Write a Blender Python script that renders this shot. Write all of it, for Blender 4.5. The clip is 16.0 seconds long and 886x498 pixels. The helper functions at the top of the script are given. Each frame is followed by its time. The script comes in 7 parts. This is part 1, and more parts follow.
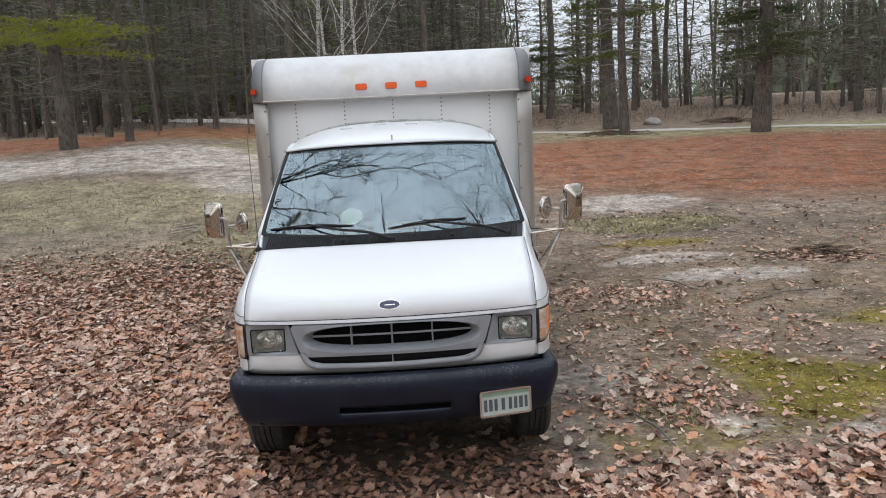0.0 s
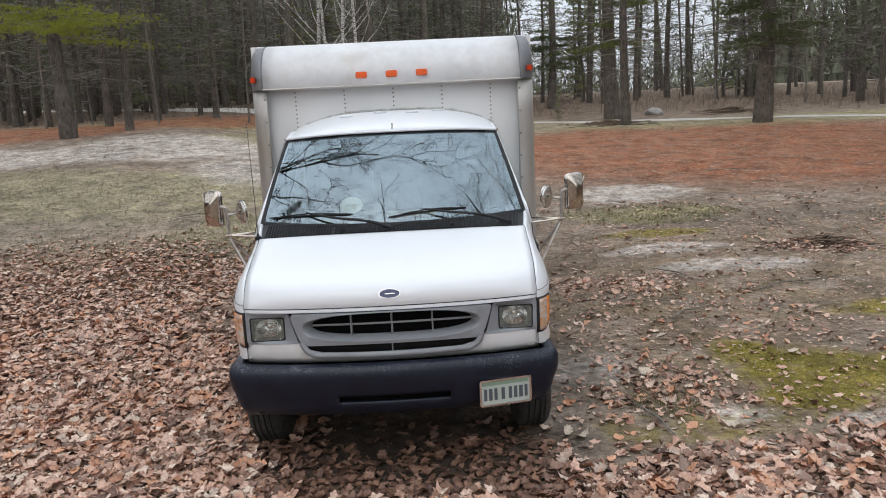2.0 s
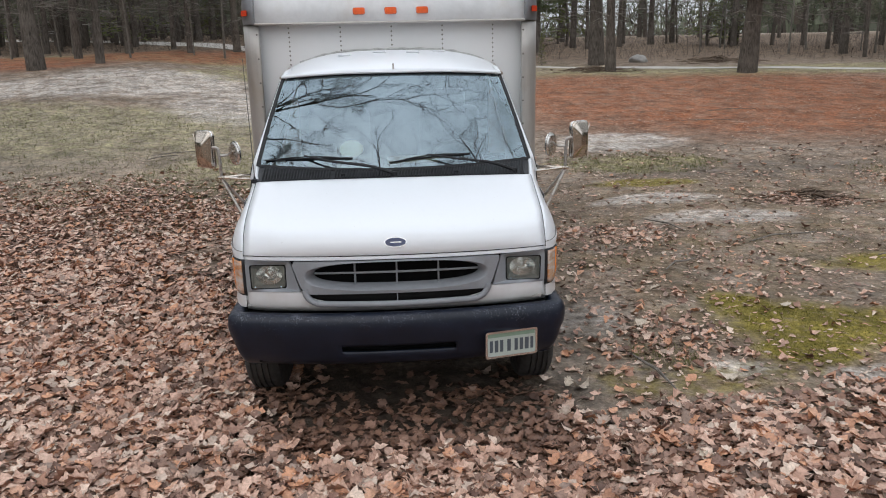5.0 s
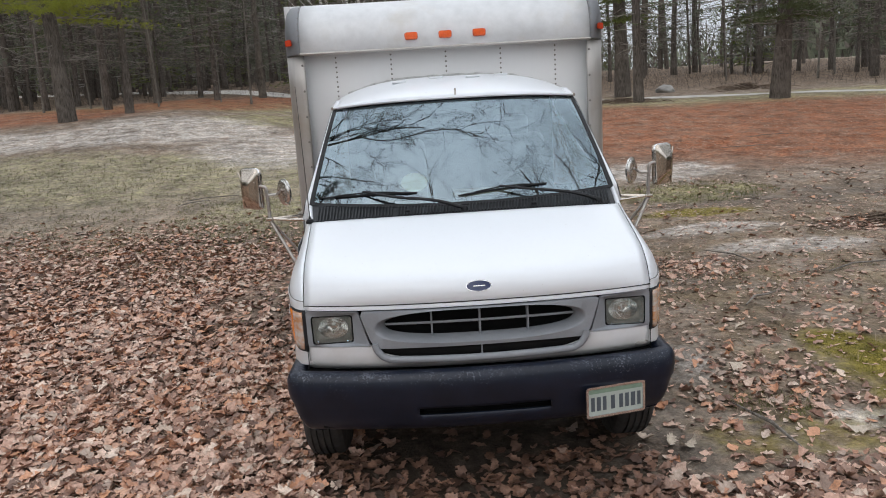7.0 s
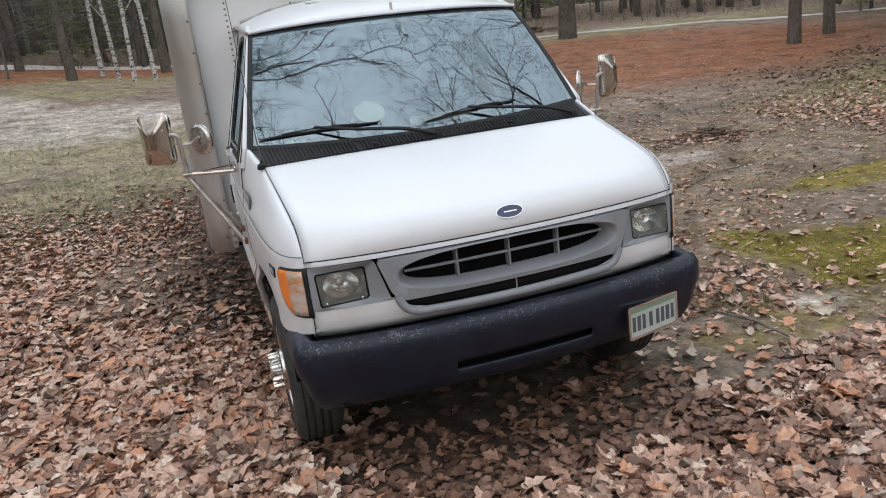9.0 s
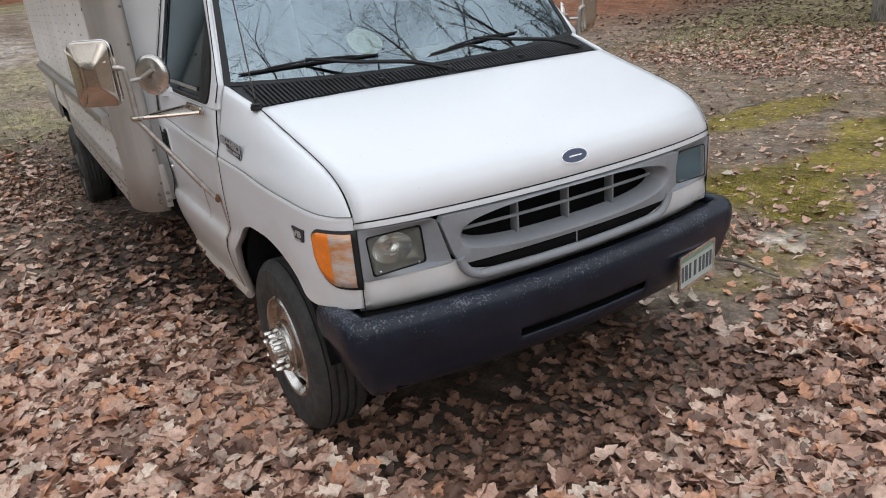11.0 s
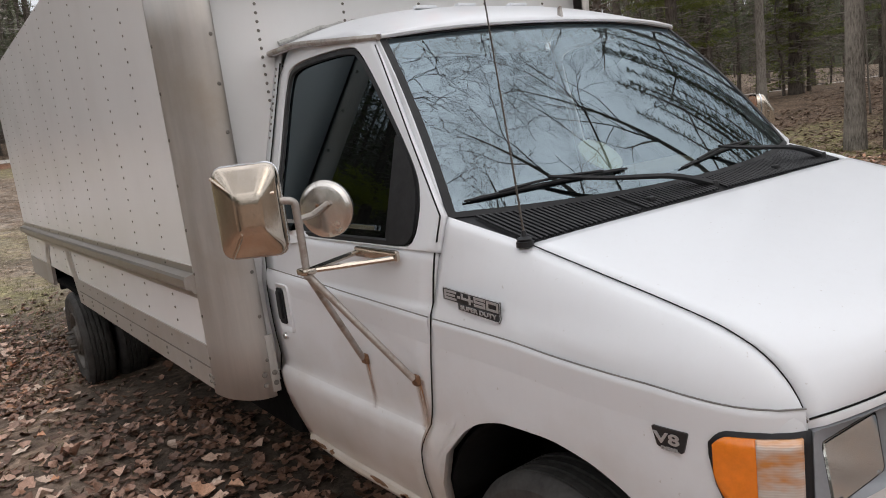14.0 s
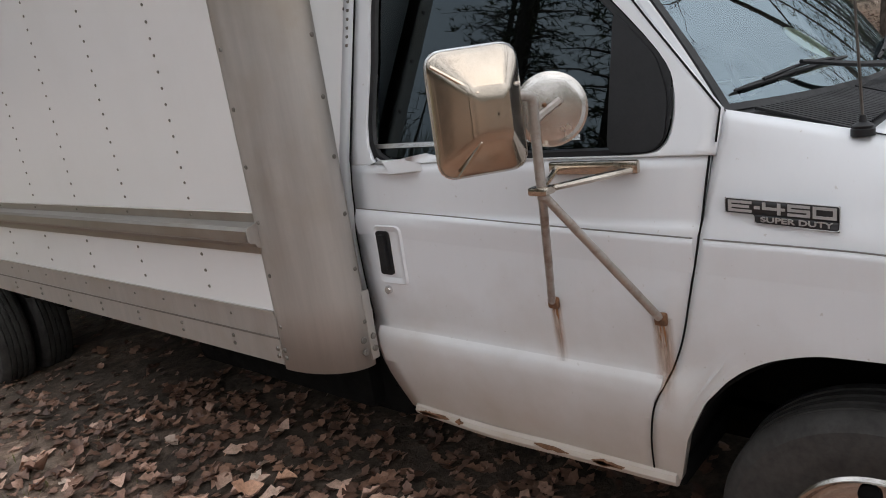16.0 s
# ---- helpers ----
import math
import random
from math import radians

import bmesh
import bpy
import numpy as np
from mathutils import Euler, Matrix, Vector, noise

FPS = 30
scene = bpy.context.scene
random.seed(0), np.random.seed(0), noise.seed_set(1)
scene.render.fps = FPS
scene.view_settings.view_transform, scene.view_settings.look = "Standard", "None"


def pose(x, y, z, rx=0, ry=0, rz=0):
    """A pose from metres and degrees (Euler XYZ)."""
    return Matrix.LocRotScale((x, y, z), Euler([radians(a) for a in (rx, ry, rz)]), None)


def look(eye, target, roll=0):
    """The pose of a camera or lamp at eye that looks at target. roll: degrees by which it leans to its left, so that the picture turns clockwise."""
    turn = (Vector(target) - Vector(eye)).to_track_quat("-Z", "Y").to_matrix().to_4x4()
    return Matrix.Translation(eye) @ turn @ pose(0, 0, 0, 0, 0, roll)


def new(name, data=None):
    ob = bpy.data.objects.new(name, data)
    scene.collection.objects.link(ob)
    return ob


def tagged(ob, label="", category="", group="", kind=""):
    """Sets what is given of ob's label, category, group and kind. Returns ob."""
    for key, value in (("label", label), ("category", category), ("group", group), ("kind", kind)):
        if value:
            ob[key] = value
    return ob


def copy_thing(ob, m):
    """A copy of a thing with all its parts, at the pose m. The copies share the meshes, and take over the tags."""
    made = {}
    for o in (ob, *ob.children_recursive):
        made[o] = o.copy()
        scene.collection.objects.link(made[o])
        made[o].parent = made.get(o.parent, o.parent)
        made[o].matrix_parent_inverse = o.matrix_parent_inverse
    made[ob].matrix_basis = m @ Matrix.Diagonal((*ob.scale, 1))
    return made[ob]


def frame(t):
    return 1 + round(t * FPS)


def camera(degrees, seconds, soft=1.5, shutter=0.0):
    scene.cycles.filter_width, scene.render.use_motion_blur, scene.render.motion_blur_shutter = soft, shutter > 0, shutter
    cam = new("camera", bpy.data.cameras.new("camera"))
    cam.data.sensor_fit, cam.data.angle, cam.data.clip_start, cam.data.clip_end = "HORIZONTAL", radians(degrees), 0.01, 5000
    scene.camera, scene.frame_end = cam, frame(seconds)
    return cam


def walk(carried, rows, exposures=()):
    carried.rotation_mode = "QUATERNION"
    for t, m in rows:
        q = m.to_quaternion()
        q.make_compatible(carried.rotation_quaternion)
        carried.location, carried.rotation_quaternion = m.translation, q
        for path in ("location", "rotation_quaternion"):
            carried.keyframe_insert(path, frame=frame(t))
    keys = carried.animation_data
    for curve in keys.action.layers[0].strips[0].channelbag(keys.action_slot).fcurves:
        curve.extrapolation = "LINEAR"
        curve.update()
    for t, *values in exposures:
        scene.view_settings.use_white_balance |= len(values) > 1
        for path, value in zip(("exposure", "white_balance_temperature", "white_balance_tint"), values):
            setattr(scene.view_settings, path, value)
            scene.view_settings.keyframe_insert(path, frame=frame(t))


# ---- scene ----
cam = camera(64.0, 16.0, soft=1.0)
PATH = [
    (0, (0.232, -3.796, 1.977), (0.276, -1.821, 1.667), -2.9),
    (0.5, (0.237, -3.783, 1.974), (0.282, -1.808, 1.662), -2.7),
    (1, (0.233, -3.785, 1.978), (0.273, -1.812, 1.655), -2.5),
    (1.5, (0.235, -3.779, 1.975), (0.268, -1.807, 1.644), -2.8),
    (2, (0.234, -3.78, 1.966), (0.275, -1.809, 1.629), -2.8),
    (2.5, (0.235, -3.765, 1.969), (0.276, -1.794, 1.629), -2.6),
    (3, (0.276, -3.776, 1.966), (0.348, -1.808, 1.612), -1.0),
    (3.2, (0.293, -3.785, 1.951), (0.339, -1.82, 1.581), -1.1),
    (5.3, (0.008, -3.594, 1.973), (0.116, -1.66, 1.477), -1.3),
    (5.5, (-0.016, -3.551, 1.958), (0.059, -1.609, 1.483), -2.4),
    (6, (-0.028, -3.403, 1.94), (-0.064, -1.436, 1.581), -7.0),
    (6.5, (-0.072, -3.266, 1.917), (-0.142, -1.295, 1.583), -5.8),
    (7, (-0.231, -3.123, 1.885), (-0.188, -1.161, 1.5), -3.4),
    (7.5, (-0.497, -2.989, 1.87), (-0.223, -1.035, 1.543), -5.5),
    (8, (-0.67, -2.824, 1.827), (-0.403, -0.874, 1.473), -5.3),
    (8.5, (-0.866, -2.649, 1.793), (-0.564, -0.708, 1.415), -6.5),
    (9, (-1.127, -2.499, 1.725), (-0.555, -0.659, 1.188), -7.0),
    (9.2, (-1.206, -2.448, 1.728), (-0.514, -0.662, 1.151), -5.8),
    (11.3, (-1.745, -1.653, 1.7), (-0.784, -0.059, 0.968), -6.3),
    (11.5, (-1.767, -1.566, 1.66), (-0.828, 0.038, 0.92), -8.7),
    (12, (-1.815, -1.345, 1.679), (-0.762, 0.239, 1.06), -7.1),
    (12.5, (-1.987, -1.085, 1.645), (-0.802, 0.424, 1.082), -8.3),
    (13, (-2.052, -0.847, 1.649), (-0.862, 0.708, 1.239), -8.6),
    (13.5, (-2.041, -0.613, 1.64), (-0.927, 1.005, 1.265), -9.3),
    (14, (-2.119, -0.401, 1.617), (-0.966, 1.198, 1.279), -7.2),
    (14.5, (-2.313, -0.196, 1.628), (-1.09, 1.346, 1.272), -8.3),
    (15, (-2.401, 0.015, 1.607), (-1.149, 1.512, 1.17), -7.8),
    (15.5, (-2.437, 0.322, 1.568), (-1.125, 1.737, 1.04), -8.9),
    (16, (-2.571, 0.618, 1.558), (-1.142, 1.924, 1.055), -8.6),
]
EXPOSURE = [(0.0, -0.02, 6450, 10), (3.0, -0.03, 6450, 10), (5.5, -0.10, 6450, 10), (8.5, -0.06, 6450, 10), (13.0, -0.08, 6600, 11), (14.0, -0.13, 6850, 13), (14.5, -0.10, 7000, 14), (15.1, -0.06, 7000, 14), (15.5, -0.16, 6700, 12), (16.0, -0.09, 6600, 11)]
walk(cam, [(t, look(eye, target, roll)) for t, eye, target, roll in PATH], EXPOSURE)

# ---------------------------------------------------------------- light
SUN_ELEV, SUN_ROT = radians(48), radians(200)
world = bpy.data.worlds.new("sky")
scene.world = world
world.use_nodes = True
wn = world.node_tree
wbg = wn.nodes["Background"]
sky = wn.nodes.new("ShaderNodeTexSky")
sky.sky_type, sky.sun_disc = "NISHITA", False
sky.sun_elevation, sky.sun_rotation = SUN_ELEV, SUN_ROT
sky.air_density, sky.dust_density, sky.ozone_density = 1.0, 4.0, 1.0
cloud = wn.nodes.new("ShaderNodeMix")
cloud.data_type = "RGBA"
cloud.inputs[0].default_value = 0.8
cloud.inputs[7].default_value = (11.5, 12.2, 13.1, 1)
# overcast dome: zenith brighter than the horizon
dome, height, fade, shade = (wn.nodes.new("ShaderNode" + k) for k in ("TexCoord", "SeparateXYZ", "MapRange", "VectorMath"))
wn.links.new(dome.outputs["Generated"], height.inputs[0])
wn.links.new(height.outputs[2], fade.inputs["Value"])
for k, v in (("From Min", 0.0), ("From Max", 0.85), ("To Min", 0.5), ("To Max", 1.22)):
    fade.inputs[k].default_value = v
shade.operation = "SCALE"
wn.links.new(sky.outputs[0], cloud.inputs[6])
wn.links.new(cloud.outputs[2], shade.inputs[0])
wn.links.new(fade.outputs[0], shade.inputs["Scale"])
wn.links.new(shade.outputs["Vector"], wbg.inputs[0])
wbg.inputs[1].default_value = 0.13
sun = new("sun", bpy.data.lights.new("sun", "SUN"))
sun.data.energy, sun.data.angle, sun.data.color = 0.65, radians(160), (1.0, 0.97, 0.93)
sun.matrix_world = look((-6, -16, 22), (0, 0, 0))


# ---------------------------------------------------------------- node helpers
class Nodes:
    def __init__(self, name):
        self.mat = bpy.data.materials.new(name)
        self.mat.use_nodes = True
        self.t = self.mat.node_tree
        self.bsdf = self.t.nodes["Principled BSDF"]

    def n(self, kind, **kw):
        node = self.t.nodes.new("ShaderNode" + kind)
        for k, v in kw.items():
            setattr(node, k, v)
        return node

    def link(self, a, b):
        self.t.links.new(a, b)

    def put(self, socket, v):
        if isinstance(v, (int, float)):
            socket.default_value = v
        elif isinstance(v, tuple):
            socket.default_value = v if len(v) == len(socket.default_value) else (*v, 1)
        else:
            self.link(v, socket)

    def pos(self):
        return self.n("NewGeometry").outputs["Position"]

    def obj(self):
        return self.n("TexCoord").outputs["Object"]

    def noise(self, vec, scale, detail=4.0, rough=0.6, colour=False):
        k = self.n("TexNoise")
        self.link(vec, k.inputs["Vector"])
        k.inputs["Scale"].default_value, k.inputs["Detail"].default_value, k.inputs["Roughness"].default_value = scale, detail, rough
        return k.outputs["Color" if colour else "Fac"]

    def voronoi(self, vec, scale, out="Color", feature="F1"):
        k = self.n("TexVoronoi", feature=feature)
        self.link(vec, k.inputs["Vector"])
        k.inputs["Scale"].default_value = scale
        return k.outputs[out]

    def math(self, op, a, b=0.0, clamp=False):
        k = self.n("Math", operation=op, use_clamp=clamp)
        self.put(k.inputs[0], a), self.put(k.inputs[1], b)
        return k.outputs[0]

    def vec(self, op, a, b):
        k = self.n("VectorMath", operation=op)
        self.put(k.inputs[0], a), self.put(k.inputs[1], b)
        return k.outputs["Value" if op in ("LENGTH", "DISTANCE", "DOT_PRODUCT") else "Vector"]

    def ramp(self, v, lo, hi, a=0.0, b=1.0):
        k = self.n("MapRange")
        self.put(k.inputs["Value"], v)
        for i, x in zip(("From Min", "From Max", "To Min", "To Max"), (lo, hi, a, b)):
            k.inputs[i].default_value = x
        return k.outputs[0]

    def mix(self, f, a, b, how="MIX"):
        k = self.n("Mix", data_type="RGBA", blend_type=how)
        self.put(k.inputs[0], f), self.put(k.inputs[6], a), self.put(k.inputs[7], b)
        return k.outputs[2]

    def palette(self, v, *stops):
        k = self.n("ValToRGB")
        self.put(k.inputs[0], v)
        e = k.color_ramp.elements
        while len(e) < len(stops):
            e.new(0.5)
        for el, (p, c) in zip(e, stops):
            el.position, el.color = p, (*c, 1)
        return k.outputs[0]

    def bump(self, height, strength, distance):
        k = self.n("Bump")
        self.put(k.inputs["Height"], height)
        k.inputs["Strength"].default_value, k.inputs["Distance"].default_value = strength, distance
        self.link(k.outputs[0], self.bsdf.inputs["Normal"])

    def done(self, colour, rough=0.5, metal=0.0, **more):
        self.put(self.bsdf.inputs["Base Color"], colour)
        self.put(self.bsdf.inputs["Roughness"], rough)
        self.put(self.bsdf.inputs["Metallic"], metal)
        for k, v in more.items():
            self.put(self.bsdf.inputs[k.replace("_", " ")], v)
        return self.mat


# ---------------------------------------------------------------- materials
def plain(name, colour, rough=0.5, metal=0.0, vary=0.25, scale=9.0, bump=0.0, fine=120.0, **more):
    """A surface with variation at two scales."""
    m = Nodes(name)
    p = m.obj()
    f = m.math("ADD", m.math("MULTIPLY", m.noise(p, scale), 0.6), m.math("MULTIPLY", m.noise(p, fine), 0.4))
    dark = tuple(c * (1 - vary) for c in colour)
    light = tuple(min(1, c * (1 + vary)) for c in colour)
    if bump:
        m.bump(m.noise(p, fine), bump, 0.004)
    r = m.ramp(m.noise(p, scale * 1.7), 0.3, 0.7, max(0.02, rough * 0.8), min(1, rough * 1.2))
    return m.done(m.mix(m.ramp(f, 0.3, 0.7), dark, light), r, metal, **more)


def paint_white():
    """Aged white vehicle paint with road film low down and faint streaks."""
    m = Nodes("white_paint")
    p = m.pos()
    sep = m.n("SeparateXYZ")
    m.link(p, sep.inputs[0])
    grime = m.noise(p, 3.5, 6)
    low = m.ramp(m.math("ADD", sep.outputs[2], m.math("MULTIPLY", m.math("SUBTRACT", grime, 0.5), 0.45)), 0.32, 0.92, 0.9, 0.0)
    streak = m.n("Mapping")
    m.link(p, streak.inputs[0])
    streak.inputs["Scale"].default_value = (14, 14, 1.2)
    runs = m.ramp(m.noise(streak.outputs[0], 2.0, 5), 0.52, 0.8, 0.0, 0.07)
    c = m.mix(runs, (0.735, 0.755, 0.78), (0.55, 0.53, 0.49))
    c = m.mix(low, c, (0.40, 0.33, 0.26))
    specks = m.ramp(m.noise(p, 60, 3), 0.70, 0.74, 0.0, 0.5)
    c = m.mix(specks, c, (0.45, 0.42, 0.38))
    rough = m.ramp(grime, 0.3, 0.7, 0.28, 0.42)
    return m.done(c, rough, 0.0, Coat_Weight=0.35, Coat_Roughness=0.12)


def paint_box():
    m = Nodes("box_panel_paint")
    p = m.pos()
    k = m.n("Mapping")
    m.link(p, k.inputs[0])
    k.inputs["Scale"].default_value = (8, 8, 0.7)
    runs = m.ramp(m.noise(k.outputs[0], 2.0, 6), 0.5, 0.9, 0.0, 0.05)
    c = m.mix(runs, (0.775, 0.775, 0.77), (0.55, 0.52, 0.48))
    c = m.mix(m.ramp(m.noise(p, 1.3, 5), 0.5, 0.75, 0, 0.2), c, (0.62, 0.60, 0.57))
    return m.done(c, m.ramp(m.noise(p, 1.5), 0.3, 0.7, 0.20, 0.26), 0.0)


def metal_dull(name, colour, rough, streaky=True, metal=0.9):
    m = Nodes(name)
    p = m.pos()
    k = m.n("Mapping")
    m.link(p, k.inputs[0])
    k.inputs["Scale"].default_value = (10, 10, 0.8) if streaky else (3, 3, 3)
    f = m.noise(k.outputs[0], 2.5, 6)
    stain = m.ramp(m.noise(p, 2.3, 6), 0.5, 0.72, 0.0, 0.6)
    c = m.mix(m.ramp(f, 0.3, 0.7), tuple(x * 0.8 for x in colour), colour)
    c = m.mix(stain, c, (colour[0] * 0.72, colour[1] * 0.64, colour[2] * 0.53))
    m.bump(m.noise(p, 45), 0.04, 0.003)
    return m.done(c, m.ramp(f, 0.3, 0.7, rough * 0.8, rough * 1.25), metal)


def black_bumper():
    """Navy-black painted bumper with the paint chalking and flaking along its upper edge."""
    m = Nodes("bumper_paint")
    p = m.pos()
    sep = m.n("SeparateXYZ")
    m.link(p, sep.inputs[0])
    flake = m.noise(p, 105, 6, 0.75)
    patch = m.noise(p, 5.5, 4, 0.7)
    up = m.ramp(sep.outputs[2], 0.53, 0.66, 0.0, 0.16)
    worn = m.ramp(m.math("ADD", m.math("ADD", flake, m.math("MULTIPLY", patch, 0.5)), up), 0.96, 1.04, 0.0, 0.6)
    c = m.mix(m.ramp(m.noise(p, 9), 0.3, 0.7), (0.0045, 0.007, 0.0145), (0.009, 0.0135, 0.027))
    c = m.mix(worn, c, (0.17, 0.18, 0.22))
    m.bump(flake, 0.12, 0.002)
    return m.done(c, m.ramp(flake, 0.3, 0.7, 0.26, 0.46), 0.0, Specular_IOR_Level=0.36)


def glass(name, tint, ior, rough=0.0, fluted=False):
    m = Nodes(name)
    out = m.t.nodes["Material Output"]
    m.t.nodes.remove(m.bsdf)
    clear, gloss, both, fr = m.n("BsdfTransparent"), m.n("BsdfGlossy"), m.n("MixShader"), m.n("Fresnel")
    fr.inputs["IOR"].default_value = ior
    clear.inputs[0].default_value = (*tint, 1)
    gloss.inputs["Roughness"].default_value = rough
    gloss.inputs[0].default_value = (0.74, 0.91, 1.0, 1)
    m.link(fr.outputs[0], both.inputs[0])
    m.link(clear.outputs[0], both.inputs[1])
    m.link(gloss.outputs[0], both.inputs[2])
    if fluted:
        # pressed flutes scatter part of the light
        band, milk, mixed = m.n("TexWave", bands_direction="X"), m.n("BsdfDiffuse"), m.n("MixShader")
        m.link(m.pos(), band.inputs["Vector"])
        band.inputs["Scale"].default_value, band.inputs["Distortion"].default_value = 26.0, 1.2
        milk.inputs[0].default_value = (0.80, 0.80, 0.77, 1)
        m.link(m.ramp(band.outputs["Fac"], 0.0, 1.0, 0.0, 0.05), mixed.inputs[0])
        m.link(both.outputs[0], mixed.inputs[1])
        m.link(milk.outputs[0], mixed.inputs[2])
        both = mixed
    m.link(both.outputs[0], out.inputs[0])
    return m.mat


def rust_steel():
    m = Nodes("rusting_chrome")
    p = m.pos()
    r = m.ramp(m.noise(p, 16, 6, 0.7), 0.46, 0.74)
    c = m.mix(r, (0.46, 0.43, 0.40), (0.24, 0.17, 0.13))
    return m.done(c, m.ramp(r, 0, 1, 0.4, 0.75), m.ramp(r, 0, 1, 0.85, 0.25))


WHITE = paint_white()
BOXWHITE = paint_box()
ALU = metal_dull("weathered_aluminium", (0.50, 0.475, 0.445), 0.5, True, 0.55)
ALU_BRIGHT = metal_dull("aluminium_cap", (0.68, 0.685, 0.69), 0.5, False, 0.35)
RAIL = metal_dull("rail_aluminium", (0.40, 0.375, 0.345), 0.36, False, 0.8)
CHROME = metal_dull("worn_stainless", (0.62, 0.555, 0.48), 0.16, False, 1.0)
WHEEL_CHROME = metal_dull("polished_wheel", (0.62, 0.595, 0.56), 0.19, False, 1.0)
STRUT = rust_steel()
SPOT = metal_dull("spotted_stainless", (0.74, 0.71, 0.67), 0.24, False, 0.95)
HUB = plain("dull_steel_hub", (0.10, 0.09, 0.08), 0.6, 0.4, 0.4, 20)
CORNER = metal_dull("dark_cast_aluminium", (0.21, 0.215, 0.225), 0.45, False, 0.45)
BUMPER = black_bumper()
GREY = plain("grey_plastic", (0.235, 0.245, 0.262), 0.5, 0.0, 0.12, 6.0, 0.05)
# near-black, almost no sheen: shade inside recesses and underbody is the colour
DARK = plain("shade_black", (0.010, 0.010, 0.010), 0.95, 0, 0.3, Specular_IOR_Level=0.03)
BLACK = plain("black_plastic", (0.016, 0.0165, 0.018), 0.5, 0, 0.25, 8, 0.08, Specular_IOR_Level=0.3)
RUBBER = plain("tyre_rubber", (0.034, 0.032, 0.030), 0.75, 0, 0.5, 11, 0.25, 70)
SEAM = plain("seam_black", (0.01, 0.01, 0.01), 0.9, 0, 0.2, Specular_IOR_Level=0.1)
AMBER = plain("amber_lens", (0.85, 0.22, 0.015), 0.15, 0, 0.12, 40, 0.1, 60, Coat_Weight=0.6)
MARKER = plain("orange_marker_lens", (0.80, 0.11, 0.015), 0.25, 0, 0.15, 40, 0.1, 60, Coat_Weight=0.3)
def ribbed_lens():
    """Clear pressed lens; amber bulb reflections and rib shading are painted in its colour."""
    m = Nodes("clear_ribbed_lens")
    p = m.pos()
    sep = m.n("SeparateXYZ")
    m.link(p, sep.inputs[0])
    flat = m.n("Mapping")
    m.link(p, flat.inputs[0])
    flat.inputs["Scale"].default_value = (14, 14, 34)
    glow = m.ramp(m.noise(flat.outputs[0], 1.0, 2), 0.34, 0.70)
    rib = m.math("SINE", m.math("MULTIPLY", sep.outputs[2], 1150.0))
    grid = m.math("SINE", m.math("MULTIPLY", m.math("ADD", sep.outputs[0], sep.outputs[1]), 800.0))
    c = m.mix(glow, (0.66, 0.62, 0.58), (0.66, 0.27, 0.07))
    c = m.mix(m.ramp(m.math("ADD", rib, m.math("MULTIPLY", grid, 0.5)), -1.2, 1.2, 0.16, 0.0), c, (0.34, 0.24, 0.17))
    m.bump(m.math("ADD", rib, m.math("MULTIPLY", grid, 0.4)), 0.15, 0.002)
    return m.done(c, 0.16, 0.25, Coat_Weight=0.7)


PALE_AMBER = ribbed_lens()
RED = plain("red_lens", (0.62, 0.06, 0.02), 0.2, 0, 0.1, 30)
LAMP_SHELL = plain("lamp_shell", (0.20, 0.19, 0.17), 0.35, 0.4, 0.25, 30, 0.2, 40)
REFLECTOR = plain("lamp_reflector", (0.80, 0.80, 0.79), 0.24, 1.0, 0.15, 22, 0.2, 30)
LENS = glass("lamp_glass", (0.94, 0.94, 0.92), 1.33, 0.14, True)
WINDSCREEN = glass("windscreen_glass", (0.68, 0.74, 0.72), 3.0)
SIDEGLASS = glass("tinted_glass", (0.07, 0.08, 0.08), 1.58)
RIVET = plain("rivet_metal", (0.20, 0.185, 0.165), 0.6, 0.5, 0.4, 50)
RUST = plain("rust", (0.16, 0.08, 0.042), 0.9, 0, 0.6, 45, 0.4)
CABIN = plain("cabin_trim", (0.030, 0.031, 0.033), 0.8, 0, 0.2, Specular_IOR_Level=0.1)
SEATCLOTH = plain("seat_cloth", (0.022, 0.023, 0.026), 0.9, 0, 0.2, 12, Specular_IOR_Level=0.08)
BLUE = plain("emblem_blue", (0.008, 0.018, 0.075), 0.15, 0, 0.1, Coat_Weight=0.7)
SILVER = plain("bright_trim", (0.75, 0.75, 0.75), 0.2, 1.0, 0.08)
PLATE = plain("plate_white", (0.40, 0.44, 0.40), 0.4, 0, 0.08, 20)
PLATEGREEN = plain("plate_green", (0.19, 0.27, 0.20), 0.5, 0, 0.2, 40)
INK = plain("plate_ink", (0.07, 0.085, 0.10), 0.5, 0, 0.1)
SEALANT = plain("old_sealant", (0.50, 0.50, 0.48), 0.8, 0, 0.35, 25)
PAPER = plain("pale_paper", (0.42, 0.40, 0.31), 0.8, 0, 0.1)
DISC = plain("pale_green_disc", (0.86, 0.97, 0.76), 0.6, 0, 0.1, 30)


# ---------------------------------------------------------------- mesh helpers
def mesh(name, verts, faces, mat, parent=None, label="", smooth=True, sharp=40):
    me = bpy.data.meshes.new(name)
    me.from_pydata([tuple(v) for v in verts], [], [tuple(f) for f in faces])
    me.materials.append(mat)
    if smooth:
        me.polygons.foreach_set("use_smooth", [True] * len(me.polygons))
        if sharp:
            me.set_sharp_from_angle(angle=radians(sharp))
    me.update()
    ob = new(name, me)
    if parent:
        ob.parent = parent
    if label:
        ob["label"] = label
    return ob


